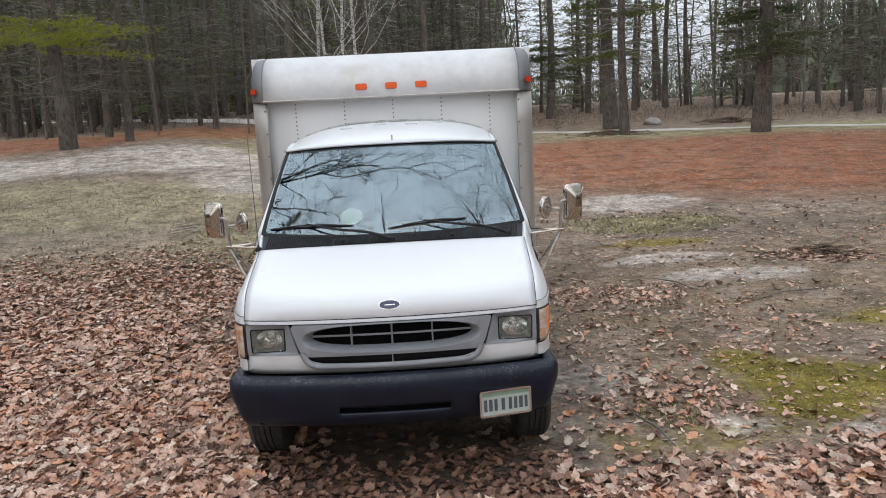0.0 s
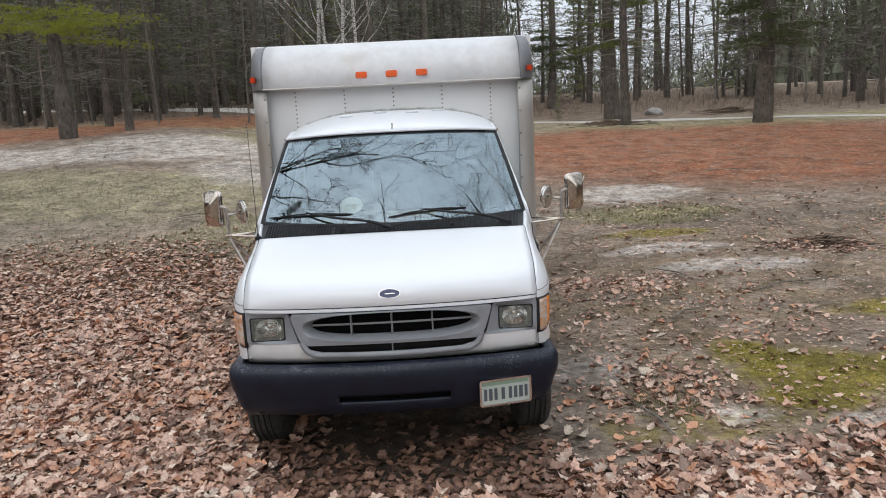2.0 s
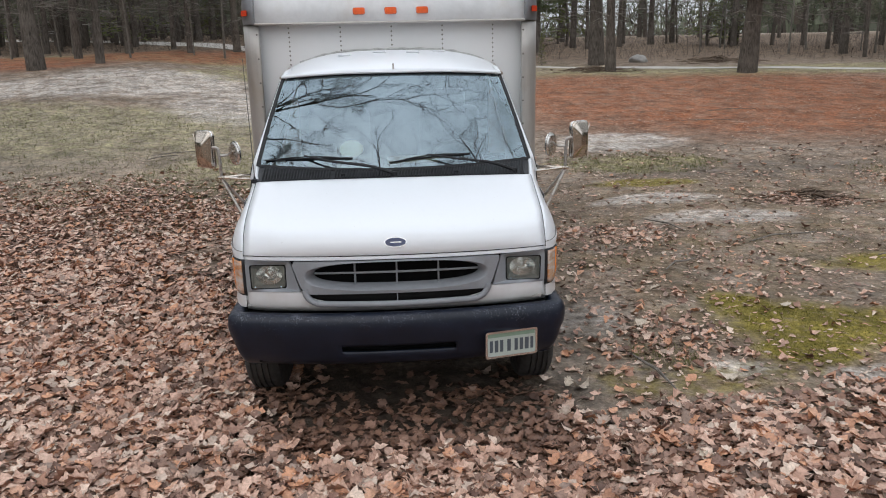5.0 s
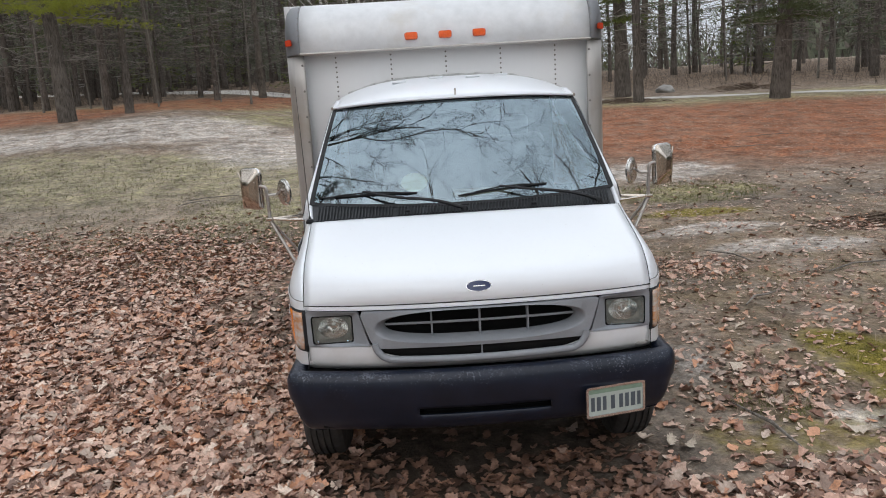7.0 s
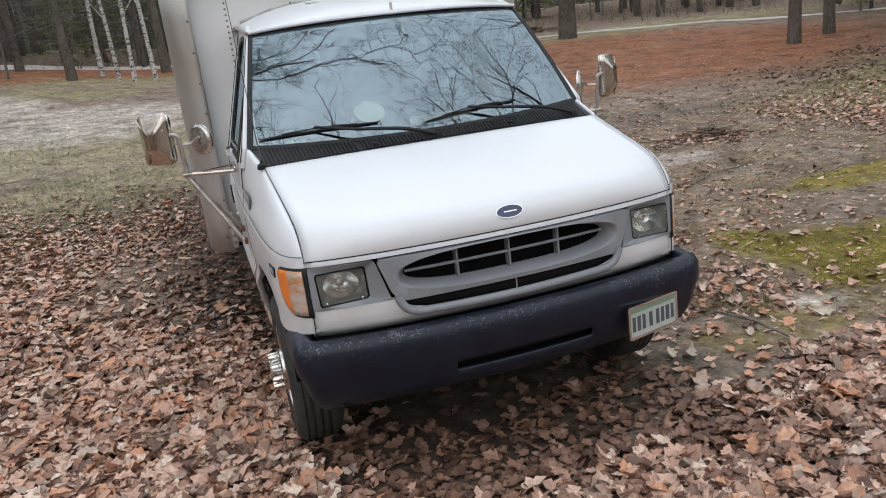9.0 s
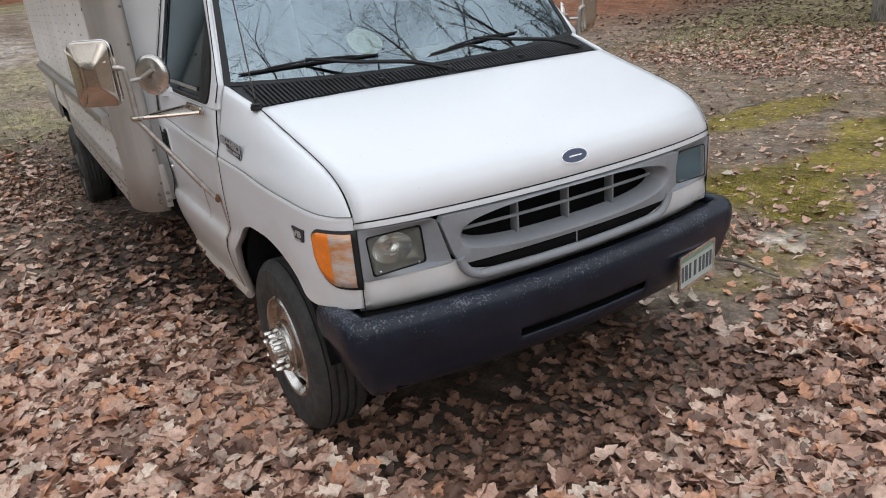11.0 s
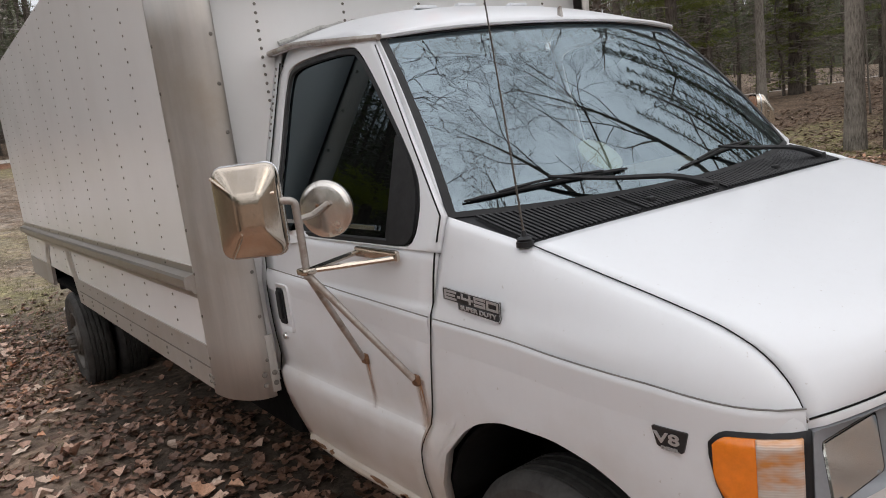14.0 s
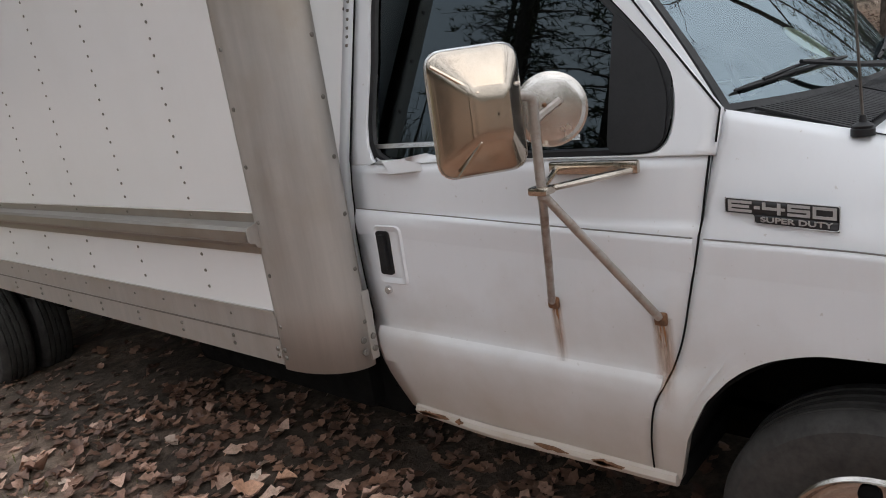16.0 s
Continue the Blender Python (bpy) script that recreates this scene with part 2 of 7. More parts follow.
def part(name, bm, mat, parent=None, label="", smooth=True, sharp=35):
    me = bpy.data.meshes.new(name)
    bmesh.ops.recalc_face_normals(bm, faces=bm.faces[:])
    bm.to_mesh(me)
    bm.free()
    me.materials.append(mat)
    if smooth:
        me.polygons.foreach_set("use_smooth", [True] * len(me.polygons))
        me.set_sharp_from_angle(angle=radians(sharp))
    ob = new(name, me)
    if parent:
        ob.parent = parent
    if label:
        ob["label"] = label
    return ob


def add_box(bm, c, s, bevel=0.0, m=None, seg=2):
    r = bmesh.ops.create_cube(bm, size=1.0)
    vs = r["verts"]
    for v in vs:
        v.co = Vector((v.co.x * s[0], v.co.y * s[1], v.co.z * s[2]))
    if bevel:
        es = list({e for v in vs for e in v.link_edges})
        out = bmesh.ops.bevel(bm, geom=es, offset=bevel, segments=seg, affect="EDGES", profile=0.5)
        vs = list({v for f in out["faces"] for v in f.verts} | {v for v in vs if v.is_valid})
    for v in vs:
        v.co = (m @ v.co if m else v.co) + Vector(c)
    return vs


def tube_data(points, radius, sides=8, cap=True):
    """Vertices and faces of a tube along points; radius is a number or a list."""
    pts = [Vector(p) for p in points]
    rs = radius if isinstance(radius, (list, tuple)) else [radius] * len(pts)
    vs, fs = [], []
    up = Vector((0, 0, 1))
    d0 = (pts[1] - pts[0]).normalized()
    if abs(d0.dot(up)) > 0.9:
        up = Vector((1, 0, 0))
    side = d0.cross(up).normalized()
    for i, p in enumerate(pts):
        a, b = pts[max(i - 1, 0)], pts[min(i + 1, len(pts) - 1)]
        d = (b - a).normalized()
        side = (side - d * side.dot(d)).normalized()
        top = d.cross(side)
        for k in range(sides):
            an = 2 * math.pi * k / sides
            vs.append(p + side * (math.cos(an) * rs[i]) + top * (math.sin(an) * rs[i]))
    for i in range(len(pts) - 1):
        for k in range(sides):
            j = (k + 1) % sides
            fs.append((i * sides + k, i * sides + j, (i + 1) * sides + j, (i + 1) * sides + k))
    if cap:
        fs.append(tuple(range(sides))[::-1])
        fs.append(tuple((len(pts) - 1) * sides + k for k in range(sides)))
    return vs, fs


class Soup:
    """Collects many pieces into one mesh."""
    def __init__(self):
        self.v, self.f = [], []

    def add(self, data):
        o = len(self.v)
        self.v.extend(data[0])
        self.f.extend([tuple(i + o for i in f) for f in data[1]])
        return self

    def make(self, name, mat, parent=None, label="", smooth=True, sharp=40):
        return mesh(name, self.v, self.f, mat, parent, label, smooth, sharp)


def smooth_line(pts, steps=6):
    """A Catmull-Rom line through pts."""
    pts = [Vector(p) for p in pts]
    out = []
    for i in range(len(pts) - 1):
        a, b, c, d = pts[max(i - 1, 0)], pts[i], pts[i + 1], pts[min(i + 2, len(pts) - 1)]
        for k in range(steps):
            t = k / steps
            out.append(0.5 * (2 * b + (c - a) * t + (2 * a - 5 * b + 4 * c - d) * t * t + (3 * b - a - 3 * c + d) * t ** 3))
    out.append(pts[-1])
    return out


def interp(x, table):
    """Smooth monotone interpolation in rows of (x, value)."""
    if x <= table[0][0]:
        return table[0][1]
    if x >= table[-1][0]:
        return table[-1][1]
    n = len(table)
    i = next(k for k in range(n - 1) if x <= table[k + 1][0])

    def rise(k):
        return (table[k + 1][1] - table[k][1]) / (table[k + 1][0] - table[k][0])

    def tangent(k):
        if k == 0 or k == n - 1:
            return rise(min(k, n - 2))
        p, q = rise(k - 1), rise(k)
        return 2 * p * q / (p + q) if p * q > 0 else 0.0

    h = table[i + 1][0] - table[i][0]
    t = (x - table[i][0]) / h
    a, b = table[i][1], table[i + 1][1]
    return (a * (1 + 2 * t) * (1 - t) ** 2 + tangent(i) * h * t * (1 - t) ** 2
            + b * t * t * (3 - 2 * t) - tangent(i + 1) * h * t * t * (1 - t))


def grid_faces(rows, cols, o=0, loop=False):
    fs = []
    for i in range(rows - 1):
        for j in range(cols if loop else cols - 1):
            k = (j + 1) % cols
            fs.append((o + i * cols + j, o + i * cols + k, o + (i + 1) * cols + k, o + (i + 1) * cols + j))
    return fs


def sheet(name, rows, mat, parent, label="", thick=0.0, flip=False, loop=False, sharp=35, inside=(0, 1.7, 0.9)):
    """A surface through rows of points; thick gives it a solid wall."""
    n = len(rows[0])
    fs = grid_faces(len(rows), n, loop=loop)
    pts = [Vector(p) for r in rows for p in r]
    if inside is not None:
        c0, turned = Vector(inside), 0.0
        for f in fs:
            a, b, c, d = (pts[i] for i in f)
            turned += (c - a).cross(d - b).dot((a + c) / 2 - c0)
        flip = turned < 0
    if flip:
        fs = [f[::-1] for f in fs]
    ob = mesh(name, pts, fs, mat, parent, label, True, sharp)
    if thick:
        k = ob.modifiers.new("wall", "SOLIDIFY")
        k.thickness, k.offset = thick, -1
    return ob


def lathe(profile, n=40, axis="x", centre=(0, 0, 0), sign=1):
    """Turns (radius, along) rows about an axis."""
    vs = []
    for r, a in profile:
        for k in range(n):
            t = 2 * math.pi * k / n
            u, w = r * math.cos(t), r * math.sin(t)
            p = (a * sign, u, w) if axis == "x" else (u, a * sign, w) if axis == "y" else (u, w, a * sign)
            vs.append(Vector(p) + Vector(centre))
    return vs, grid_faces(len(profile), n, loop=True)


def empty(name, loc=(0, 0, 0)):
    ob = new(name)
    ob.location = loc
    ob.empty_display_size = 0.2
    return ob


def resample(poly, n):
    """n points evenly along a closed outline of (u, v)."""
    pts = [Vector((*p, 0)) for p in poly] + [Vector((*poly[0], 0))]
    seg = [(b - a).length for a, b in zip(pts, pts[1:])]
    total, out = sum(seg), []
    for k in range(n):
        d, i = total * k / n, 0
        while d > seg[i]:
            d -= seg[i]
            i += 1
        p = pts[i].lerp(pts[i + 1], d / seg[i])
        out.append((p.x, p.y))
    return out


def rounded(poly, r, steps=4):
    """An outline with its corners rounded by r."""
    out, n = [], len(poly)
    for i in range(n):
        p, a, b = Vector(poly[i]), Vector(poly[i - 1]), Vector(poly[(i + 1) % n])
        da, db = (a - p), (b - p)
        k = min(r, da.length * 0.45, db.length * 0.45)
        s, e = p + da.normalized() * k, p + db.normalized() * k
        for j in range(steps + 1):
            t = j / steps
            q = s * (1 - t) ** 2 + p * 2 * t * (1 - t) + e * t * t
            out.append((q.x, q.y))
    return out


def slab(outline, place, depth, n=None):
    """A solid from an outline of (u, v): place(u, v, w) gives the point at depth w."""
    m = len(outline)
    vs = [place(u, v, 0) for u, v in outline] + [place(u, v, depth) for u, v in outline]
    fs = [tuple(range(m)), tuple(range(m, 2 * m))[::-1]] + [(i, (i + 1) % m, m + (i + 1) % m, m + i)[::-1] for i in range(m)]
    return vs, fs


# ---------------------------------------------------------------- ground
def sstep(a, b, x):
    t = min(1, max(0, (x - a) / (b - a)))
    return t * t * (3 - 2 * t)


def ground_z(x, y, rough=True):
    s = y - 8.5
    rise = (s + math.sqrt(s * s + 4)) / 2 - 0.1
    far = y - 25.0
    over = (far + math.sqrt(far * far + 9)) / 2
    slope = 0.100 + 0.055 * sstep(-1, -12, x)
    end = y - 75.0
    z = -0.05 + slope * rise - (slope - 0.075) * over - 0.07 * (end + math.sqrt(end * end + 100)) / 2
    z -= 0.16 * sstep(4.2, 6.2, y) * sstep(11, 8, y) * (0.6 + 0.4 * sstep(0.6, 1.6, -x)) * sstep(-5, -3, x) * sstep(4, 2, x)
    z += 1.1 * sstep(16, 34, x) * sstep(-20, 0, y) * sstep(24, 10, y)
    far_out = max(abs(x), abs(y)) / 120
    z -= 6 * sstep(1, 5, far_out)
    if rough:
        z += 0.05 * noise.noise((x * 0.35, y * 0.35, 0)) * sstep(1.2, 4, abs(x) + max(0, -y - 1))
        z += 0.018 * noise.noise((x * 1.6, y * 1.6, 3))
    return z


def axis_steps(lo, hi, fine, reach):
    mid = list(np.arange(lo, hi + fine / 2, fine))
    step, out, p = fine, [], hi
    while p < reach:
        step *= 1.13
        p += step
        out.append(p)
    step, back, p = fine, [], lo
    while p > -reach:
        step *= 1.13
        p -= step
        back.append(p)
    return back[::-1] + mid + out


def ground_material():
    m = Nodes("woodland_ground")
    p = m.pos()
    wob = m.vec("SCALE", m.vec("SUBTRACT", m.noise(p, 0.9, 4, 0.65, True), (0.5, 0.5, 0.5)), (0, 0, 0))
    wob.node.inputs["Scale"].default_value = 2.2
    fine = m.vec("SCALE", m.vec("SUBTRACT", m.noise(p, 5.0, 4, 0.65, True), (0.5, 0.5, 0.5)), (0, 0, 0))
    fine.node.inputs["Scale"].default_value = 0.5

    def blob(cx, cy, rx, ry, w=1.0):
        q = m.vec("ADD", p, m.vec("MULTIPLY", wob, (w * min(rx, 2) * 0.6, w * min(ry, 2) * 0.6, 0)))
        q = m.vec("ADD", q, m.vec("MULTIPLY", fine, (min(1, rx) * 0.9, min(1, ry) * 0.9, 0)))
        q = m.vec("MULTIPLY", m.vec("SUBTRACT", q, (cx, cy, 0)), (1 / rx, 1 / ry, 0))
        return m.ramp(m.vec("LENGTH", q, (0, 0, 0)), 1.15, 0.75)

    def both(*a):
        v = a[0]
        for b in a[1:]:
            v = m.math("MAXIMUM", v, b)
        return v

    grain = m.noise(p, 38, 6, 0.7)
    mid = m.noise(p, 3.0, 5, 0.6)
    big = m.noise(p, 0.55, 4, 0.6)
    soil = m.mix(m.ramp(grain, 0.3, 0.7), (0.085, 0.06, 0.043), (0.31, 0.24, 0.18))
    soil = m.mix(m.ramp(mid, 0.45, 0.62, 0, 0.75), soil, m.mix(grain, (0.20, 0.168, 0.140), (0.40, 0.345, 0.285)))
    # litter seen from afar: flecks of leaf colour
    cells = m.n("SeparateColor")
    m.link(m.voronoi(m.vec("ADD", p, m.vec("MULTIPLY", fine, (0.16, 0.16, 0))), 15), cells.inputs[0])
    fleck = m.palette(cells.outputs[0],
                      (0.0, (0.15, 0.095, 0.068)), (0.4, (0.33, 0.225, 0.165)), (0.75, (0.50, 0.37, 0.285)), (1.0, (0.24, 0.155, 0.115)))
    litter = both(blob(-5.0, 1.0, 5.0, 9.0), blob(0, -5.5, 12, 5.2), blob(22, 5, 13, 11), blob(9, -4, 6, 4), blob(-18, -4, 12, 14))
    c = m.mix(m.math("MULTIPLY", litter, 0.85), soil, fleck)
    # brown floor of the woods
    floor = both(blob(14, 50, 46, 19, 0.3), blob(-20, 46, 30, 14, 0.3), blob(36, 16, 16, 14, 0.3), blob(23, 9, 12.5, 11, 0.4))
    c = m.mix(m.math("MULTIPLY", floor, 0.85), c, m.mix(cells.outputs[2], (0.055, 0.040, 0.028), (0.19, 0.135, 0.092)))
    c = m.mix(m.math("MULTIPLY", m.ramp(m.noise(p, 1.3, 6, 0.7), 0.42, 0.62, 0.0, 0.5), blob(6.0, 4.0, 5.6, 6.0)), c, m.mix(grain, (0.10, 0.072, 0.035), (0.24, 0.19, 0.10)))
    bits = m.ramp(m.noise(p, 17, 5, 0.75), 0.54, 0.62, 0.0, 0.65)
    c = m.mix(bits, c, fleck)
    # sodden rotting leaves under the thick drifts; shade between leaves painted in
    drift = both(blob(-5.4, 0.4, 3.4, 6.6), blob(-2.2, -0.4, 1.9, 2.6), blob(0, -5.5, 11, 4.8))
    c = m.mix(m.math("MULTIPLY", drift, 0.8), c, m.mix(cells.outputs[1], (0.036, 0.023, 0.017), (0.19, 0.120, 0.088)))
    # thin grass
    turf = m.mix(m.ramp(m.noise(p, 9, 7, 0.8), 0.35, 0.65), (0.10, 0.115, 0.03), (0.44, 0.41, 0.20))
    grass = both(blob(16.5, 9.5, 5.0, 1.6), blob(12.0, 6.2, 3.0, 0.9), blob(-9, 14.5, 9, 3.0), blob(-5.5, 24.8, 3.0, 1.8), blob(4.6, 10.0, 1.6, 0.7), blob(12.5, 7.8, 4.0, 1.9), blob(-2.6, 10.5, 2.2, 1.6), blob(17, 26.5, 14, 2.6), blob(-5, 30, 14, 3))
    c = m.mix(m.math("MULTIPLY", grass, m.ramp(m.noise(p, 4.5, 7, 0.75), 0.38, 0.62, 0.0, 0.8)), c, turf)
    c = m.mix(m.math("MULTIPLY", blob(-8.5, 12.5, 8.0, 5.0), 0.3), c, m.mix(grain, (0.30, 0.26, 0.19), (0.52, 0.46, 0.36)))
    # pine needles
    needle = m.mix(m.ramp(m.noise(p, 15, 8, 0.8), 0.36, 0.64), (0.115, 0.045, 0.026), (0.40, 0.160, 0.078))
    fall = both(blob(11.5, 18.6, 10.5, 6.9, 0.5), blob(7.0, 20.0, 4.5, 6.0, 0.5), blob(-17, 27, 6.0, 4.0, 0.5), blob(-10.5, 31, 4.5, 3.8, 0.5), blob(-4, 34.5, 6, 3.5, 0.5))
    c = m.mix(m.math("MULTIPLY", fall, m.ramp(m.noise(p, 2.2, 7, 0.75), 0.34, 0.58, 0.35, 1.0)), c, needle)
    # bare sand
    sand = m.mix(m.ramp(m.noise(p, 13, 8, 0.8), 0.38, 0.62), (0.26, 0.225, 0.19), (0.72, 0.66, 0.60))
    bare = both(blob(-13, 20.0, 5.0, 1.9, 0.7), blob(-8.6, 22.0, 3.4, 3.0, 0.7), blob(-3.8, 18.5, 3.0, 3.4, 0.8), blob(45, 95, 40, 22, 0.3), blob(5.0, 12.2, 1.5, 1.1), blob(3.4, 0.60, 0.6, 0.16), blob(4.4, 5.6, 1.0, 0.4), blob(3.9, 6.9, 0.9, 0.4), blob(2.3, 0.78, 0.28, 0.14), blob(1.45, 1.9, 0.4, 0.5))
    c = m.mix(m.math("MULTIPLY", bare, m.ramp(mid, 0.34, 0.56, 0.25, 0.95)), c, sand)
    # damp dark soil along the wheel tracks and in the clearing; truck's shade painted in
    damp_shade = both(blob(-2.3, 8.6, 2.6, 1.5), blob(6.5, 9.2, 2.6, 0.8), blob(-1.7, 4.3, 0.5, 3.4), blob(1.25, 3.0, 0.35, 3.0), blob(0, 4.6, 1.25, 4.3, 0.2))
    # soil under bumper and flank blackened for the shade of the truck
    wet_shade = both(blob(0.0, 0.55, 1.1, 0.55, 0.4), blob(-1.05, 4.4, 0.5, 2.4, 0.5), blob(-0.4, 3.4, 0.95, 2.6, 0.3))
    c = m.mix(m.math("MULTIPLY", damp_shade, m.ramp(mid, 0.35, 0.6, 0.1, 0.65)), c, m.mix(grain, (0.07, 0.058, 0.048), (0.19, 0.162, 0.138)))
    c = m.mix(m.math("MULTIPLY", wet_shade, 0.85), c, m.mix(grain, (0.022, 0.017, 0.013), (0.085, 0.068, 0.055)))
    # moss
    moss = m.mix(m.ramp(m.noise(p, 22, 5, 0.7), 0.3, 0.7), (0.14, 0.112, 0.024), (0.295, 0.24, 0.052))
    thin_moss = both(blob(1.85, 0.60, 0.55, 0.26), blob(2.6, 0.75, 0.3, 0.2))
    green = both(blob(3.35, 1.55, 0.70, 0.55, 0.5), blob(2.95, 2.0, 0.32, 0.42, 0.5), blob(3.0, 1.05, 0.42, 0.30, 0.5), blob(4.35, 1.55, 0.7, 0.40), blob(5.6, 1.8, 1.0, 0.6), blob(5.6, 3.2, 1.2, 0.4), blob(4.3, 8.3, 1.0, 0.35))
    c = m.mix(m.math("MULTIPLY", green, m.ramp(m.noise(p, 6, 5), 0.26, 0.46, 0.1, 0.95)), c, moss)
    c = m.mix(m.math("MULTIPLY", thin_moss, m.ramp(m.noise(p, 7, 5), 0.38, 0.58, 0.0, 0.6)), c, moss)
    c = m.mix(m.ramp(big, 0.35, 0.7, 0.0, 0.16), c, (0.07, 0.055, 0.045))
    c = m.mix(1.0, c, m.palette(m.noise(p, 1.6, 7, 0.75), (0.32, (0.5, 0.5, 0.49)), (0.50, (1.0, 1.0, 1.0)), (0.68, (1.42, 1.39, 1.35))), "MULTIPLY")
    c = m.mix(1.0, c, m.palette(m.noise(p, 10, 8, 0.85), (0.36, (0.52, 0.51, 0.50)), (0.5, (1.0, 1.0, 1.0)), (0.64, (1.55, 1.54, 1.52))), "MULTIPLY")
    m.bump(m.math("ADD", grain, m.math("MULTIPLY", m.voronoi(p, 11, "Distance"), 0.6)), 0.55, 0.03)
    return m.done(c, 0.95, 0.0, Specular_IOR_Level=0.15)


GROUND = ground_material()
gx, gy = axis_steps(-9, 11, 0.16, 620), axis_steps(-6, 14, 0.16, 620)
gv = [(x, y, ground_z(x, y)) for y in gy for x in gx]
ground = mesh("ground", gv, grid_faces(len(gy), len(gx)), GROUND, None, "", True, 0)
tagged(ground, "bare woodland clearing of soil, sand, moss and leaf litter", "ground", kind="structure")

GRAVEL = plain("pale_gravel", (0.46, 0.43, 0.39), 0.95, 0, 0.25, 1.2, 0.4, 25)


def ribbon(name, line, width, label):
    pts = smooth_line([(x, y, 0) for x, y in line], 10)
    rows = []
    for i, p in enumerate(pts):
        d = (pts[min(i + 1, len(pts) - 1)] - pts[max(i - 1, 0)]).normalized()
        s = Vector((-d.y, d.x, 0))
        rows.append([(q.x, q.y, ground_z(q.x, q.y) + 0.012 + 0.03 * (1 - (2 * k / 6 - 1) ** 2)) for k in range(7) for q in [p + s * width * (k / 6 - 0.5)]])
    ob = sheet(name, rows, GRAVEL, None)
    return tagged(ob, label, "track", kind="structure")


ribbon("road", [(2, 33), (8, 29.8), (14, 27.8), (20, 25.6), (26, 21.0), (34, 20), (60, 22)], 0.8, "narrow pale gravel track through the pines")
ribbon("track", [(2, 38), (-4, 38.5), (-9, 39.5), (-14, 44), (-22, 52), (-36, 62)], 3.0, "pale gravel lane curving behind the dark pines")


# ---------------------------------------------------------------- the truck
truck = empty("box_truck")
tagged(truck, "white cutaway-cab box truck with riveted aluminium box, parked on leaf litter", "truck")

HOOD_LINE = [(0.0, 0.985), (-0.006, 1.01), (-0.004, 1.04), (0.008, 1.07), (0.035, 1.10), (0.09, 1.128), (0.19, 1.160), (0.34, 1.198), (0.54, 1.246), (0.765, 1.30)]
HOOD = [(p.x, p.y) for p in smooth_line([(a, b, 0) for a, b in HOOD_LINE], 6)]


def front_y(x):
    return 0.142 + 0.105 * x * x + 0.026 * (x / 0.85) ** 6


EDGE = [(0.985, 0.0), (1.04, 0.024), (1.10, 0.038), (1.128, 0.029), (1.16, 0.010), (1.2, 0.0)]


def hood_point(s, w):
    """s along the profile 0 to 1, w across -1 to 1."""
    i = s * (len(HOOD) - 1)
    k = min(int(i), len(HOOD) - 2)
    dy = HOOD[k][0] + (HOOD[k + 1][0] - HOOD[k][0]) * (i - k)
    z = HOOD[k][1] + (HOOD[k + 1][1] - HOOD[k][1]) * (i - k)
    back = max(0.0, dy) / 0.765
    half = 0.850 + 0.034 * back
    x = half * w
    y = 0.142 + dy + (front_y(x) - 0.142) * (1 - back) + 0.015 * w * w * back
    y += w ** 6 * interp(z, EDGE)
    z -= 0.006 * w ** 4
    return Vector((x, y, z))


hood = sheet("hood", [[hood_point(i / 54, j / 20 - 1) for j in range(41)] for i in range(55)], WHITE, truck, thick=0.02)

GAP = [(0.38, 1.424), (0.44, 1.419), (0.53, 1.405), (0.62, 1.384), (0.70, 1.345), (0.825, 1.298), (0.925, 1.276), (1.07, 1.247), (1.38, 1.205)]
REAR = [(0.36, 2.33), (0.42, 2.36), (0.60, 2.41), (0.74, 2.425), (1.11, 2.425), (1.3, 2.42)]
SIDE = [(0.36, -0.060), (0.42, -0.046), (0.55, -0.012), (0.64, -0.001), (0.675, -0.001), (0.695, -0.010), (0.72, -0.020), (0.85, -0.010), (0.98, -0.006), (1.07, -0.006), (1.10, -0.008), (1.112, -0.016), (1.20, -0.022), (1.28, -0.032)]
PLAN = [(0.243, 0.850), (0.262, 0.878), (0.31, 0.910), (0.39, 0.943), (0.5, 0.968), (0.7, 0.988), (1.0, 1.002), (1.3, 1.012), (2.5, 1.018)]
ARCH = [(0.20, 0.69), (0.36, 0.665), (0.42, 0.66), (0.47, 0.665), (0.54, 0.705), (0.62, 0.755), (0.72, 0.797), (0.85, 0.820), (0.98, 0.818), (1.08, 0.795), (1.17, 0.745), (1.24, 0.67), (1.29, 0.58), (1.325, 0.47), (1.34, 0.38), (1.45, 0.37)]


def side_x(y, z):
    return interp(y, PLAN) + interp(z, SIDE) * sstep(0.3, 0.8, y)


def crease(y):
    return 1.035 + 0.085 * sstep(0.35, 2.6, y)


